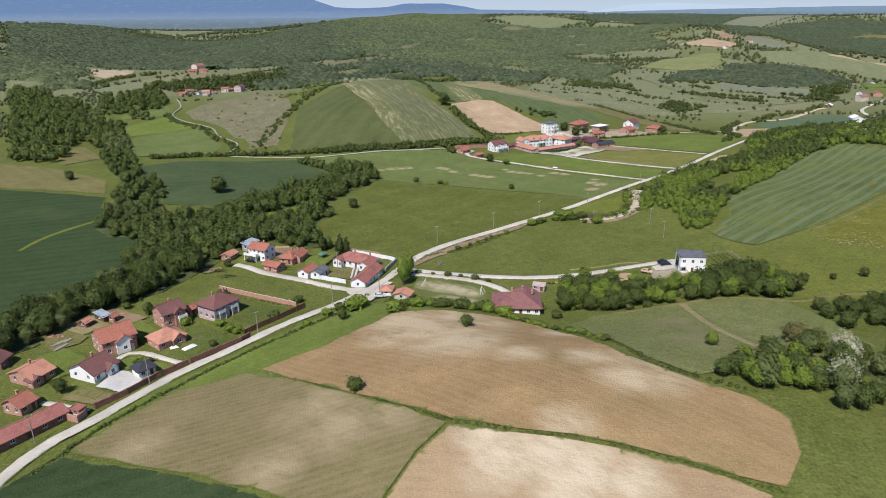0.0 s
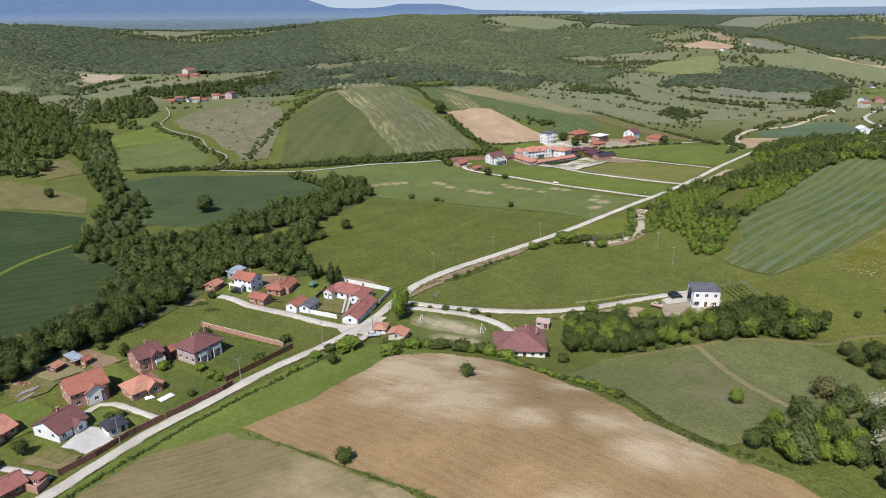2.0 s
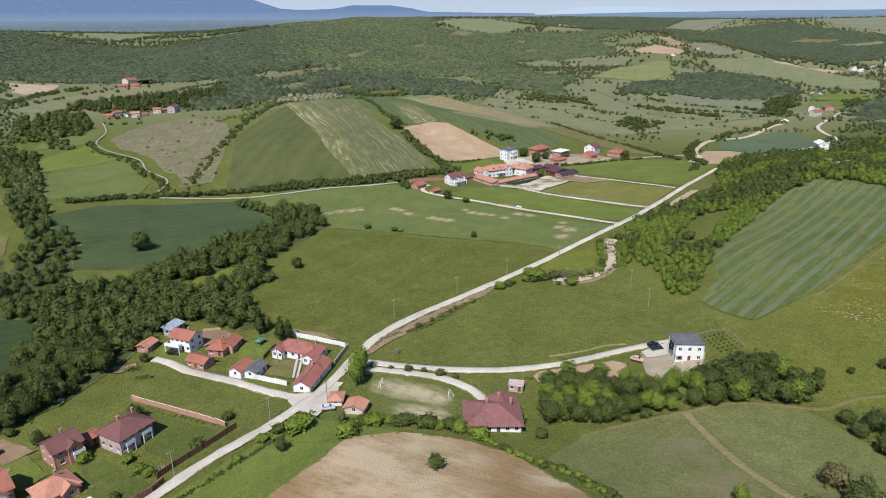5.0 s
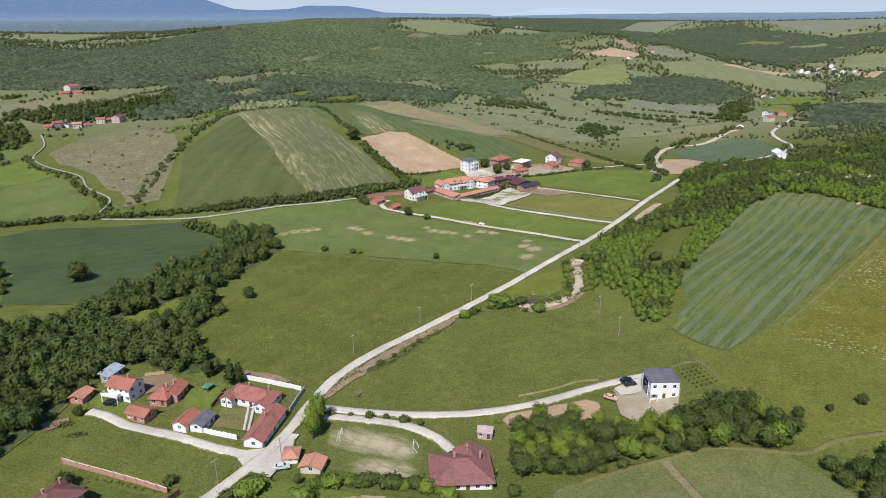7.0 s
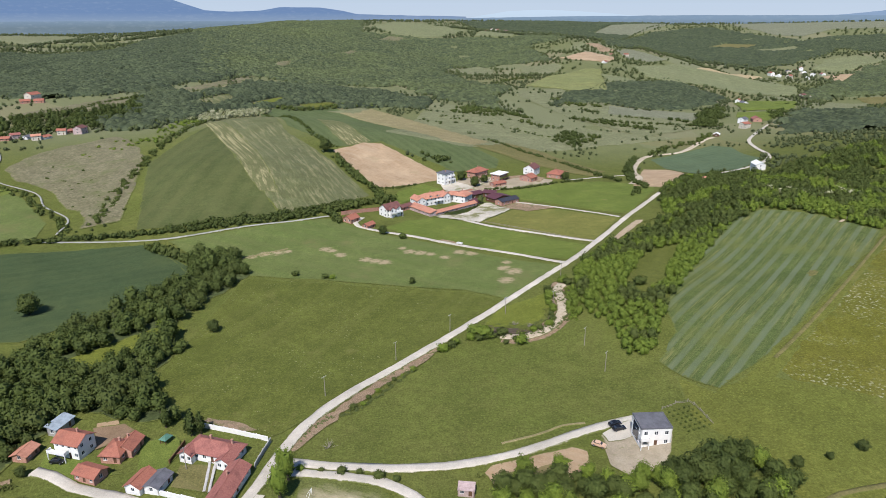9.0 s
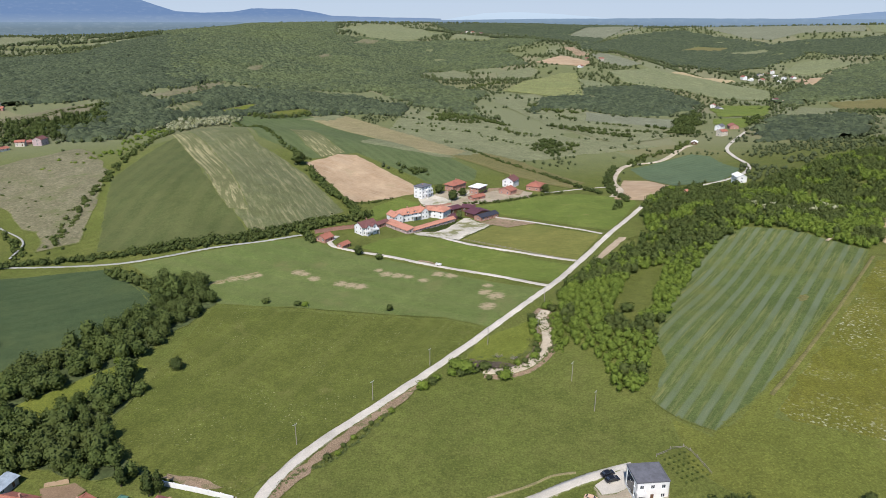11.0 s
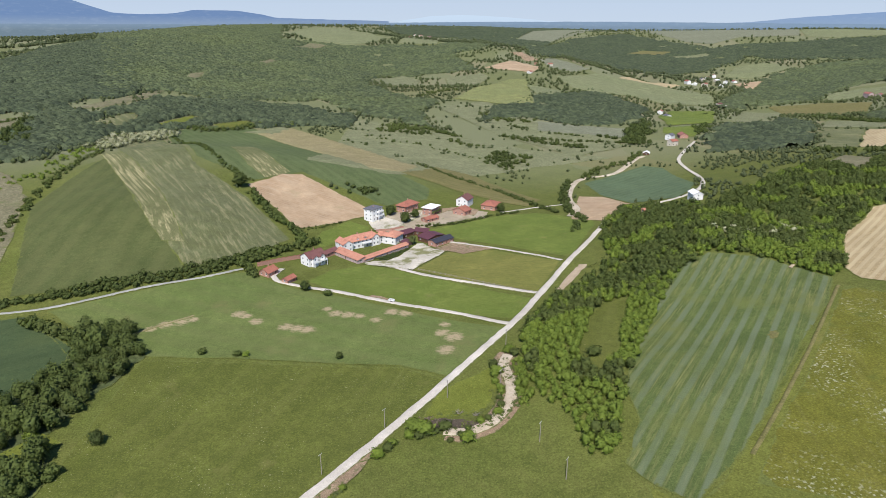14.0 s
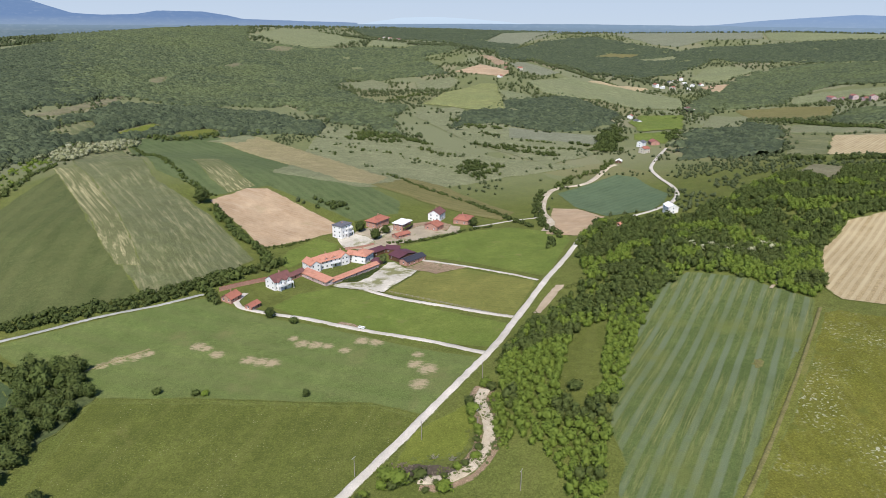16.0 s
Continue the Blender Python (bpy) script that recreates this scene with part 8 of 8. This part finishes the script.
# houses far off in the hills
for t_, (x, y, s, wm, rm) in enumerate((
    (-290, 746, 0.72, BRICK, ROOF_RED),
    (-284, 752, 0.72, PINK, ROOF_WORN),
    (-273, 750, 0.72, WHITE, ROOF_GREY),
    (-262, 741, 0.72, CREAM, ROOF_ORANGE),
    (-256, 747, 0.72, WHITE, ROOF_RED),
    (-248, 766, 0.72, CREAM, ROOF_RED),
    (-246, 776, 0.72, BRICK, ROOF_WORN),
    (-232, 768, 1, PINK, ROOF_BROWN),
    (-369, 998, 1, BRICK, ROOF_RED),
    (-367, 1019, 1.4, CREAM, ROOF_RED),
    (-352, 998, 1, BRICK, ROOF_RED),
    (815, 1271, 1.15, WHITE, ROOF_RED),
    (693, 1076, 1.15, WHITE, ROOF_GREY),
    (540, 851, 1, WHITE, ROOF_GREY),
    (563, 856, 1.3, BRICK, ROOF_WORN),
    (518, 814, 1, CREAM, ROOF_RED),
    (459, 780, 0.8, WOOD_BROWN, WHITE),
    (1321, 1873, 1.5, WHITE, ROOF_RED),
    (1331, 1853, 1.5, WHITE, WHITE),
    (1510, 2049, 1.5, CREAM, ROOF_GREY),
    (1633, 2177, 1.5, WHITE, ROOF_WORN),
    (1662, 2182, 1.5, WHITE, ROOF_RED),
    (1566, 2046, 1.5, CREAM, WHITE),
    (1552, 1984, 1.5, WHITE, ROOF_GREY),
    (1611, 2013, 1.5, WHITE, ROOF_WORN),
    (1345, 1823, 1.5, CREAM, ROOF_RED),
    (1448, 1878, 1.5, WHITE, WHITE),
    (1106, 1457, 1.15, CREAM, ROOF_BROWN),
    (1122, 1451, 1.15, WHITE, ROOF_ORANGE),
    (1472, 1377, 1.7, PINK, ROOF_WORN),
    (1485, 1358, 1.7, PINK, ROOF_WORN),
    (1491, 1332, 1.7, PINK, ROOF_WORN),
    (1459, 1277, 1.7, PINK, ROOF_WORN),
    (1445, 1245, 1.7, PINK, ROOF_WORN),
    (830, 3322, 1.5, WHITE, ROOF_RED),
    (840, 3257, 1.5, CREAM, ROOF_RED),
    (747, 3079, 1.5, BRICK, ROOF_WORN),
    (871, 3217, 1.5, PINK, ROOF_BROWN),
    (760, 1761, 1.15, BRICK, ROOF_ORANGE),
    (787, 1734, 1.15, CREAM, ROOF_RED),
    (677, 1613, 1.15, WHITE, ROOF_RED),
    (333.6, 526.7, 0.9, WHITE, WHITE), (286.8, 520.9, 0.6, BRICK, ROOF_ORANGE),
)):
    far = house("far_house", x, y, (t_ * 37) % 90, 11 * s, 8.5 * s, "distant village house with a tiled roof", "house", storeys=1 + t_ % 2, h=2.9 * s, wall=wm, roof=rm, wins=(2, 1), chimneys=0)
    tagged(far, group="distant village houses")


# ---- walls, fences ----
def garden_wall(pts, h, t, mat, label, pier=4.0, cap=None, name="garden_wall"):
    """A wall that steps along the ground, with piers and a coping."""
    line = []
    for a, b in zip(pts, pts[1:]):
        n = max(1, round(math.dist(a, b) / pier))
        line += [(a[0] + (b[0] - a[0]) * k / n, a[1] + (b[1] - a[1]) * k / n) for k in range(n)]
    line.append(pts[-1])
    root = new(name)
    x0, y0 = line[0]
    root.matrix_basis = pose(x0, y0, ground_at(x0, y0))
    inv = root.matrix_basis.inverted()
    for a, b in zip(line, line[1:]):
        ang = math.degrees(math.atan2(b[1] - a[1], b[0] - a[0]))
        L = math.dist(a, b)
        z = (ground_at(*a) + ground_at(*b)) / 2
        m = inv @ pose((a[0] + b[0]) / 2, (a[1] + b[1]) / 2, z, 0, 0, ang)
        bm = boxed(-L / 2, L / 2, -t / 2, t / 2, -1.0, h)
        bmesh.ops.transform(bm, matrix=m, verts=bm.verts)
        part("wall_panel", bm, mat, root)
        bm = boxed(-L / 2 + 0.02, L / 2 - 0.02, -t / 2 - 0.05, t / 2 + 0.05, h + 0.003, h + 0.08)
        bmesh.ops.transform(bm, matrix=m, verts=bm.verts)
        part("coping", bm, cap or mat, root)
        bm = bmesh.new()
        box(bm, -L / 2 - 0.2, -L / 2 + 0.2, -0.2, 0.2, -1.0, h + 0.25, 0.02)
        bmesh.ops.transform(bm, matrix=m, verts=bm.verts)
        part("pier", bm, mat, root)
    return tagged(root, label, "wall")


garden_wall([(-92.4, 148.2), (-87.0, 154.9), (-82.2, 163.5), (-75.9, 170.6)], 1.7, 0.25, BRICK_DARK, "dark brick wall with piers along the road")
garden_wall([(-75.4, 171.1), (-69.3, 177.9), (-64.0, 183.7), (-62.2, 187.3)], 1.7, 0.25, BRICK_DARK, "dark brick wall with piers along the road")
garden_wall([(-97.8, 143.5), (-93.8, 141.9), (-93.3, 145.3)], 1.9, 0.3, BRICK, "brick gate walls beside the road")
garden_wall([(-64.5, 189.2), (-61.7, 193.2), (-56.2, 200.1), (-48.9, 209.9)], 1.8, 0.15, WOOD_BROWN, "dark board fence along the lawn", name="fence")
garden_wall([(-85.6, 230.1), (-80.5, 227.3), (-72.3, 223.0), (-61.9, 217.2), (-52.4, 211.3)], 1.7, 0.2, BRICK, "new red brick wall with pale piers", cap=CREAM)
garden_wall([(-52.9, 241.1), (-46.0, 237.1), (-37.8, 232.9)], 1.6, 0.25, WHITE, "white rendered wall along the lane")
garden_wall([(-41.5, 269.7), (-31.6, 264.6), (-20.5, 258.3)], 1.6, 0.25, WHITE, "white rendered wall behind the villa")
garden_wall([(-19.7, 257.4), (-21.5, 251.9), (-23.4, 245.4)], 1.6, 0.25, CONCRETE_GREY, "grey concrete wall beside the road")
garden_wall([(-48.7, 252.4), (-47.0, 258.2), (-46.0, 262.1)], 1.4, 0.15, WOOD_BROWN, "dark garden fence with posts", 2.5, name="fence")
garden_wall([(94.0, 562.0), (104.0, 561.5), (115.0, 565.5)], 1.6, 0.35, BRICK, "brick yard wall with a red coping", cap=ROOF_RED)
garden_wall([(10.4, 498.4), (23.2, 505.9), (36.5, 512.5), (43.5, 516.3)], 2.4, 0.4, BRICK, "long brick wall with a red coping", cap=ROOF_RED)


def rail_fence(pts, label):
    """A low post and rail fence."""
    line = smooth_line(pts, 3.5)
    root = new("fence")
    x0, y0 = line[0]
    root.matrix_basis = pose(x0, y0, ground_at(x0, y0))
    inv = root.matrix_basis.inverted()
    for a, b in zip(line, line[1:]):
        L = math.dist(a, b)
        m = inv @ pose(a[0], a[1], ground_at(*a), 0, 0, math.degrees(math.atan2(b[1] - a[1], b[0] - a[0])))
        for nm, dims in (("post", (-0.08, 0.08, -0.08, 0.08, -0.4, 1.3)), ("rail", (0.08, L - 0.08, -0.03, 0.03, 0.95, 1.07)), ("rail", (0.08, L - 0.08, -0.03, 0.03, 0.5, 0.6))):
            bm = boxed(*dims)
            bmesh.ops.transform(bm, matrix=m, verts=bm.verts)
            part(nm, bm, POLE_WOOD, root)
    return tagged(root, label, "fence")


rail_fence([(102.6, 474.9), (120.0, 454.8), (135.8, 434.9), (151.2, 414.6)], "grey post and rail fence along the paddock")
rail_fence([(104.5, 243.8), (113.9, 244.8), (114.1, 230.4)], "thin post fence round a young orchard")


# ---- poles, goals, vehicles ----
def utility_pole(x, y, h=8.0, arms=1):
    root = new("utility_pole")
    root.matrix_basis = pose(x, y, ground_at(x, y), 0, 0, 40)
    bm = bmesh.new()
    bmesh.ops.create_cone(bm, cap_ends=True, segments=10, radius1=0.16, radius2=0.10, depth=h + 0.8, matrix=Matrix.Translation((0, 0, h / 2 - 0.4)))
    part("pole", bm, POLE_WOOD, root)
    for k in range(arms):
        z = h - 0.35 - 0.6 * k
        arm = part("crossarm", boxed(-0.9, 0.9, 0.11, 0.21, z, z + 0.12), STEEL, root)
        for dx in (-0.8, 0, 0.8):
            bm = bmesh.new()
            bmesh.ops.create_cone(bm, cap_ends=True, segments=8, radius1=0.06, radius2=0.04, depth=0.22, matrix=Matrix.Translation((dx, 0.16, z + 0.23)))
            part("insulator", bm, FRAME_WHITE, arm)
    return tagged(root, "weathered utility pole with a crossarm", "utility pole", "utility poles")


for x, y in ((-83.1, 160.1), (-39.5, 211.9), (-23.4, 218.7), (-43.2, 248.4), (-60.0, 188.7),
             (-2.6, 281.3), (24.7, 302.1), (49.7, 321.3), (76.8, 332.2), (112.8, 361.2), (98.1, 293.5), (98.0, 273.4),
             (97.9, 329.8), (-99.8, 133.4)):
    utility_pole(x, y)


def goal(x, y, turn):
    root = new("football_goal")
    root.matrix_basis = pose(x, y, ground_at(x, y), 0, 0, turn)
    for nm, dims in (("post", (-1.9, -1.8, -0.05, 0.05, -0.3, 2.1)), ("post", (1.8, 1.9, -0.05, 0.05, -0.3, 2.1)), ("crossbar", (-1.9, 1.9, -0.05, 0.05, 2.1, 2.2)), ("ground_bar", (-1.85, 1.85, 1.3, 1.38, 0.0, 0.08))):
        part(nm, boxed(*dims), FRAME_WHITE, root)
    for sx in (-1.85, 1.85):
        bm = boxed(-0.04, 0.04, 0, 2.5, -0.04, 0.04)
        bmesh.ops.transform(bm, matrix=pose(sx, 0.0, 2.12, -58, 0, 0), verts=bm.verts)
        part("stay", bm, FRAME_WHITE, root)
    tagged(root, "white painted metal football goal on grass", "football goal", "football goals")


goal(-7.0, 227.8, 80)
goal(13.7, 218.8, 260)


def car(x, y, turn, paint, label):
    root = new("car")
    root.matrix_basis = pose(x, y, ground_at(x, y) + 0.5, 0, 0, turn)
    prof = ((-2.15, 0.35), (-2.1, 0.85), (-1.7, 0.98), (-1.15, 1.42), (0.35, 1.45), (1.05, 1.0), (1.95, 0.85), (2.15, 0.6), (2.15, 0.35))
    bm = bmesh.new()
    rows = []
    for yy, k in ((-0.85, 0.0), (-0.78, 0.06), (0.78, 0.06), (0.85, 0.0)):
        rows.append([bm.verts.new((px * (1 - (0.02 if k == 0 else 0)), yy * (0.82 if pz > 1.2 else 1.0), pz)) for px, pz in prof])
    for a, b in zip(rows, rows[1:]):
        for i in range(len(prof)):
            j = (i + 1) % len(prof)
            bm.faces.new((a[i], a[j], b[j], b[i]))
    bm.faces.new(rows[0][::-1]), bm.faces.new(rows[-1])
    bmesh.ops.recalc_face_normals(bm, faces=bm.faces)
    body = part("body", bm, paint, root)
    for nm, dims in (("side_window", (-1.3, 0.45, -0.80, -0.775, 1.02, 1.36)), ("side_window", (-1.3, 0.45, 0.775, 0.80, 1.02, 1.36))):
        part(nm, boxed(*dims), GLASS, body)
    for px, pz, tilt in ((0.74, 1.26, 57), (-1.46, 1.24, -50)):
        bm = boxed(-0.02, 0.02, -0.6, 0.6, -0.3, 0.3)
        bmesh.ops.transform(bm, matrix=pose(px, 0, pz, 0, -tilt, 0), verts=bm.verts)
        part("windscreen", bm, GLASS, body)
    for px in (-1.35, 1.35):
        for sy in (-0.82, 0.82):
            bm = bmesh.new()
            bmesh.ops.create_cone(bm, cap_ends=True, segments=16, radius1=0.32, radius2=0.32, depth=0.2, matrix=pose(px, sy, 0.3, 90, 0, 0))
            tyre = part("wheel", bm, TYRE, root)
            bm = bmesh.new()
            bmesh.ops.create_cone(bm, cap_ends=True, segments=12, radius1=0.19, radius2=0.19, depth=0.23, matrix=pose(px, sy, 0.3, 90, 0, 0))
            part("rim", bm, STEEL, tyre)
    for sy in (-0.6, 0.6):
        part("headlight", boxed(2.08, 2.17, sy - 0.18, sy + 0.18, 0.62, 0.76), FRAME_WHITE, body)
    return tagged(root, label, "car")


car(-22.9, 214.8, 5, CAR_SILVER, "silver saloon car parked at the junction")
car(-81.7, 258.5, -15, CAR_BLACK, "black car parked before the white house")
car(87.3, 241.1, 10, CAR_BLACK, "black car parked on the gravel yard")
car(87.4, 238.3, 5, CAR_BLACK, "black car parked on the gravel yard")
car(78.4, 232.6, -40, CAR_ORANGE, "orange and white old car by the garden")


# ---- loose things round the houses ----
def timber_stack(x, y, turn, length, rows, label):
    """Boards piled on bearers."""
    root = new("timber_stack")
    root.matrix_basis = pose(x, y, ground_at(x, y), 0, 0, turn)
    g = random.Random(int(x * 10))
    for k in range(2):
        part("bearer", boxed(-length * 0.35 + k * length * 0.6, -length * 0.3 + k * length * 0.6, -0.6, 0.6, -0.2, 0.12), POLE_WOOD, root)
    for r in range(rows):
        for c in range(4):
            o = g.uniform(-0.15, 0.15)
            part("board", boxed(-length / 2 + o, length / 2 + o, -0.56 + c * 0.29, -0.30 + c * 0.29, 0.12 + r * 0.14, 0.24 + r * 0.14), POLE_WOOD, root)
    return tagged(root, label, "timber stack")


for x, y, turn, length in ((-124.0, 186.6, 60, 4.0), (-121.7, 184.4, 70, 5.0), (-123.5, 188.1, 55, 3.5), (-106.9, 197.4, 20, 2.6), (-122.0, 189.0, 80, 3.0)):
    timber_stack(x, y, turn, length, 4, "weathered pile of grey boards on the grass")


def tarpaulin(x, y, turn, w, d, label):
    """A crumpled sheet over a low heap."""
    bm = bmesh.new()
    bmesh.ops.create_grid(bm, x_segments=14, y_segments=10, size=0.5)
    for v in bm.verts:
        px, py = v.co.x * 2, v.co.y * 2
        edge = max(0.0, 1 - max(abs(px), abs(py)) ** 3)
        v.co = (v.co.x * w, v.co.y * d, 0.06 + edge * (0.35 + 0.3 * noise.noise(Vector((px * 2 + x, py * 2, 1)))))
    bmesh.ops.solidify(bm, geom=bm.faces[:], thickness=0.03)
    me = bpy.data.meshes.new("tarpaulin")
    bm.to_mesh(me)
    bm.free()
    me.materials.append(FRAME_WHITE)
    ob = new("tarpaulin", me)
    ob.matrix_basis = pose(x, y, ground_at(x, y) + 0.2, 0, 0, turn)
    tagged(ob, label, "tarpaulin")


tarpaulin(-80.1, 182.3, 55, 4.5, 2.2, "crumpled pale sheet over a heap")
tarpaulin(-85.1, 182.8, 30, 2.6, 1.8, "crumpled white sheet beside the house")
tarpaulin(-109.6, 173.8, 30, 2.4, 1.4, "small white sheet on the lawn")
tarpaulin(-108.7, 231.6, 10, 3.0, 2.0, "pale rubble sheet at the tree belt")


def gazebo(x, y, turn, label):
    root = new("gazebo")
    root.matrix_basis = pose(x, y, ground_at(x, y), 0, 0, turn)
    for sx in (-1.4, 1.4):
        for sy in (-1.0, 1.0):
            part("post", boxed(sx - 0.08, sx + 0.08, sy - 0.08, sy + 0.08, -0.3, 2.2), WOOD_BROWN, root)
    part("roof", roof_mesh(2.8, 2.0, 2.2, 0.7, 0.4, "hip", 0.08), ROOF_GREEN, root)
    part("bench", boxed(-1.2, 1.2, 0.6, 0.95, 0.4, 0.47), WOOD_BROWN, root)
    tagged(root, label, "gazebo")


gazebo(-51.9, 263.7, 60, "small garden gazebo with a green roof")


def bare_bush(x, y, size, label):
    """A leafless shrub: thin forked branches."""
    g = random.Random(int(x * 3 + y))
    root = new("bare_bush")
    root.matrix_basis = pose(x, y, ground_at(x, y))
    for k in range(16):
        a, tilt = g.uniform(0, math.tau), g.uniform(0.3, 1.25)
        d = Vector((math.cos(a) * math.sin(tilt), math.sin(a) * math.sin(tilt), math.cos(tilt)))
        p = d * size * g.uniform(0.6, 1.0)
        bm = bmesh.new()
        for s, e, r0, r1 in ((Vector((0, 0, -0.2)), p * 0.5, 0.07, 0.045), (p * 0.5, p, 0.045, 0.015), (p * 0.5, p * 0.8 + Vector((g.uniform(-1, 1), g.uniform(-1, 1), 0.3)) * size * 0.25, 0.035, 0.012)):
            m = Matrix.Translation((s + e) / 2) @ (e - s).to_track_quat("Z", "Y").to_matrix().to_4x4()
            bmesh.ops.create_cone(bm, cap_ends=True, segments=5, radius1=r0, radius2=r1, depth=(e - s).length, matrix=m)
        part("branch", bm, POLE_WOOD, root)
    tagged(root, label, "bush")


bare_bush(-1.9, 251.2, 3.4, "grey leafless thorn bush in the meadow")
bare_bush(-64.2, 191.9, 3.0, "grey leafless shrub inside the wall")
bare_bush(77.7, 320.4, 2.6, "grey leafless brush by the stream")
bare_bush(83.2, 316.9, 2.6, "grey leafless brush by the stream")


def trailer(x, y, turn, label):
    root = new("farm_trailer")
    root.matrix_basis = pose(x, y, ground_at(x, y) + 0.35, 0, 0, turn)
    body = part("bed", boxed(-1.6, 1.6, -0.8, 0.8, 0.6, 0.75), CONCRETE_GREY, root)
    for dims in ((-1.6, 1.6, -0.84, -0.80, 0.6, 1.2), (-1.6, 1.6, 0.80, 0.84, 0.6, 1.2), (-1.64, -1.6, -0.84, 0.84, 0.6, 1.2), (1.6, 1.64, -0.84, 0.84, 0.6, 1.2)):
        part("side_board", boxed(*dims), FRAME_WHITE, body)
    part("drawbar", boxed(1.64, 3.0, -0.05, 0.05, 0.5, 0.58), STEEL, root)
    for sy in (-0.75, 0.75):
        bm = bmesh.new()
        bmesh.ops.create_cone(bm, cap_ends=True, segments=16, radius1=0.36, radius2=0.36, depth=0.18, matrix=pose(0, sy, 0.36, 90, 0, 0))
        part("wheel", bm, TYRE, root)
    tagged(root, label, "trailer")


trailer(76.5, 431.4, -40, "pale farm trailer beside the track")

# young orchard beside the cubic house
a, c, d = (Vector((*p, 0)) for p in [(104.9, 242.5), (113.7, 243.4), (113.7, 229.6)])
for i in range(6):
    for k in range(5):
        p = a + (c - a) * (k + 0.5) / 5 + (d - c) * (i + 0.5) / 6
        plant("bush1", p.x, p.y, 0.26, 40 * i + 17 * k, "small sapling in a young orchard", "orchard saplings")
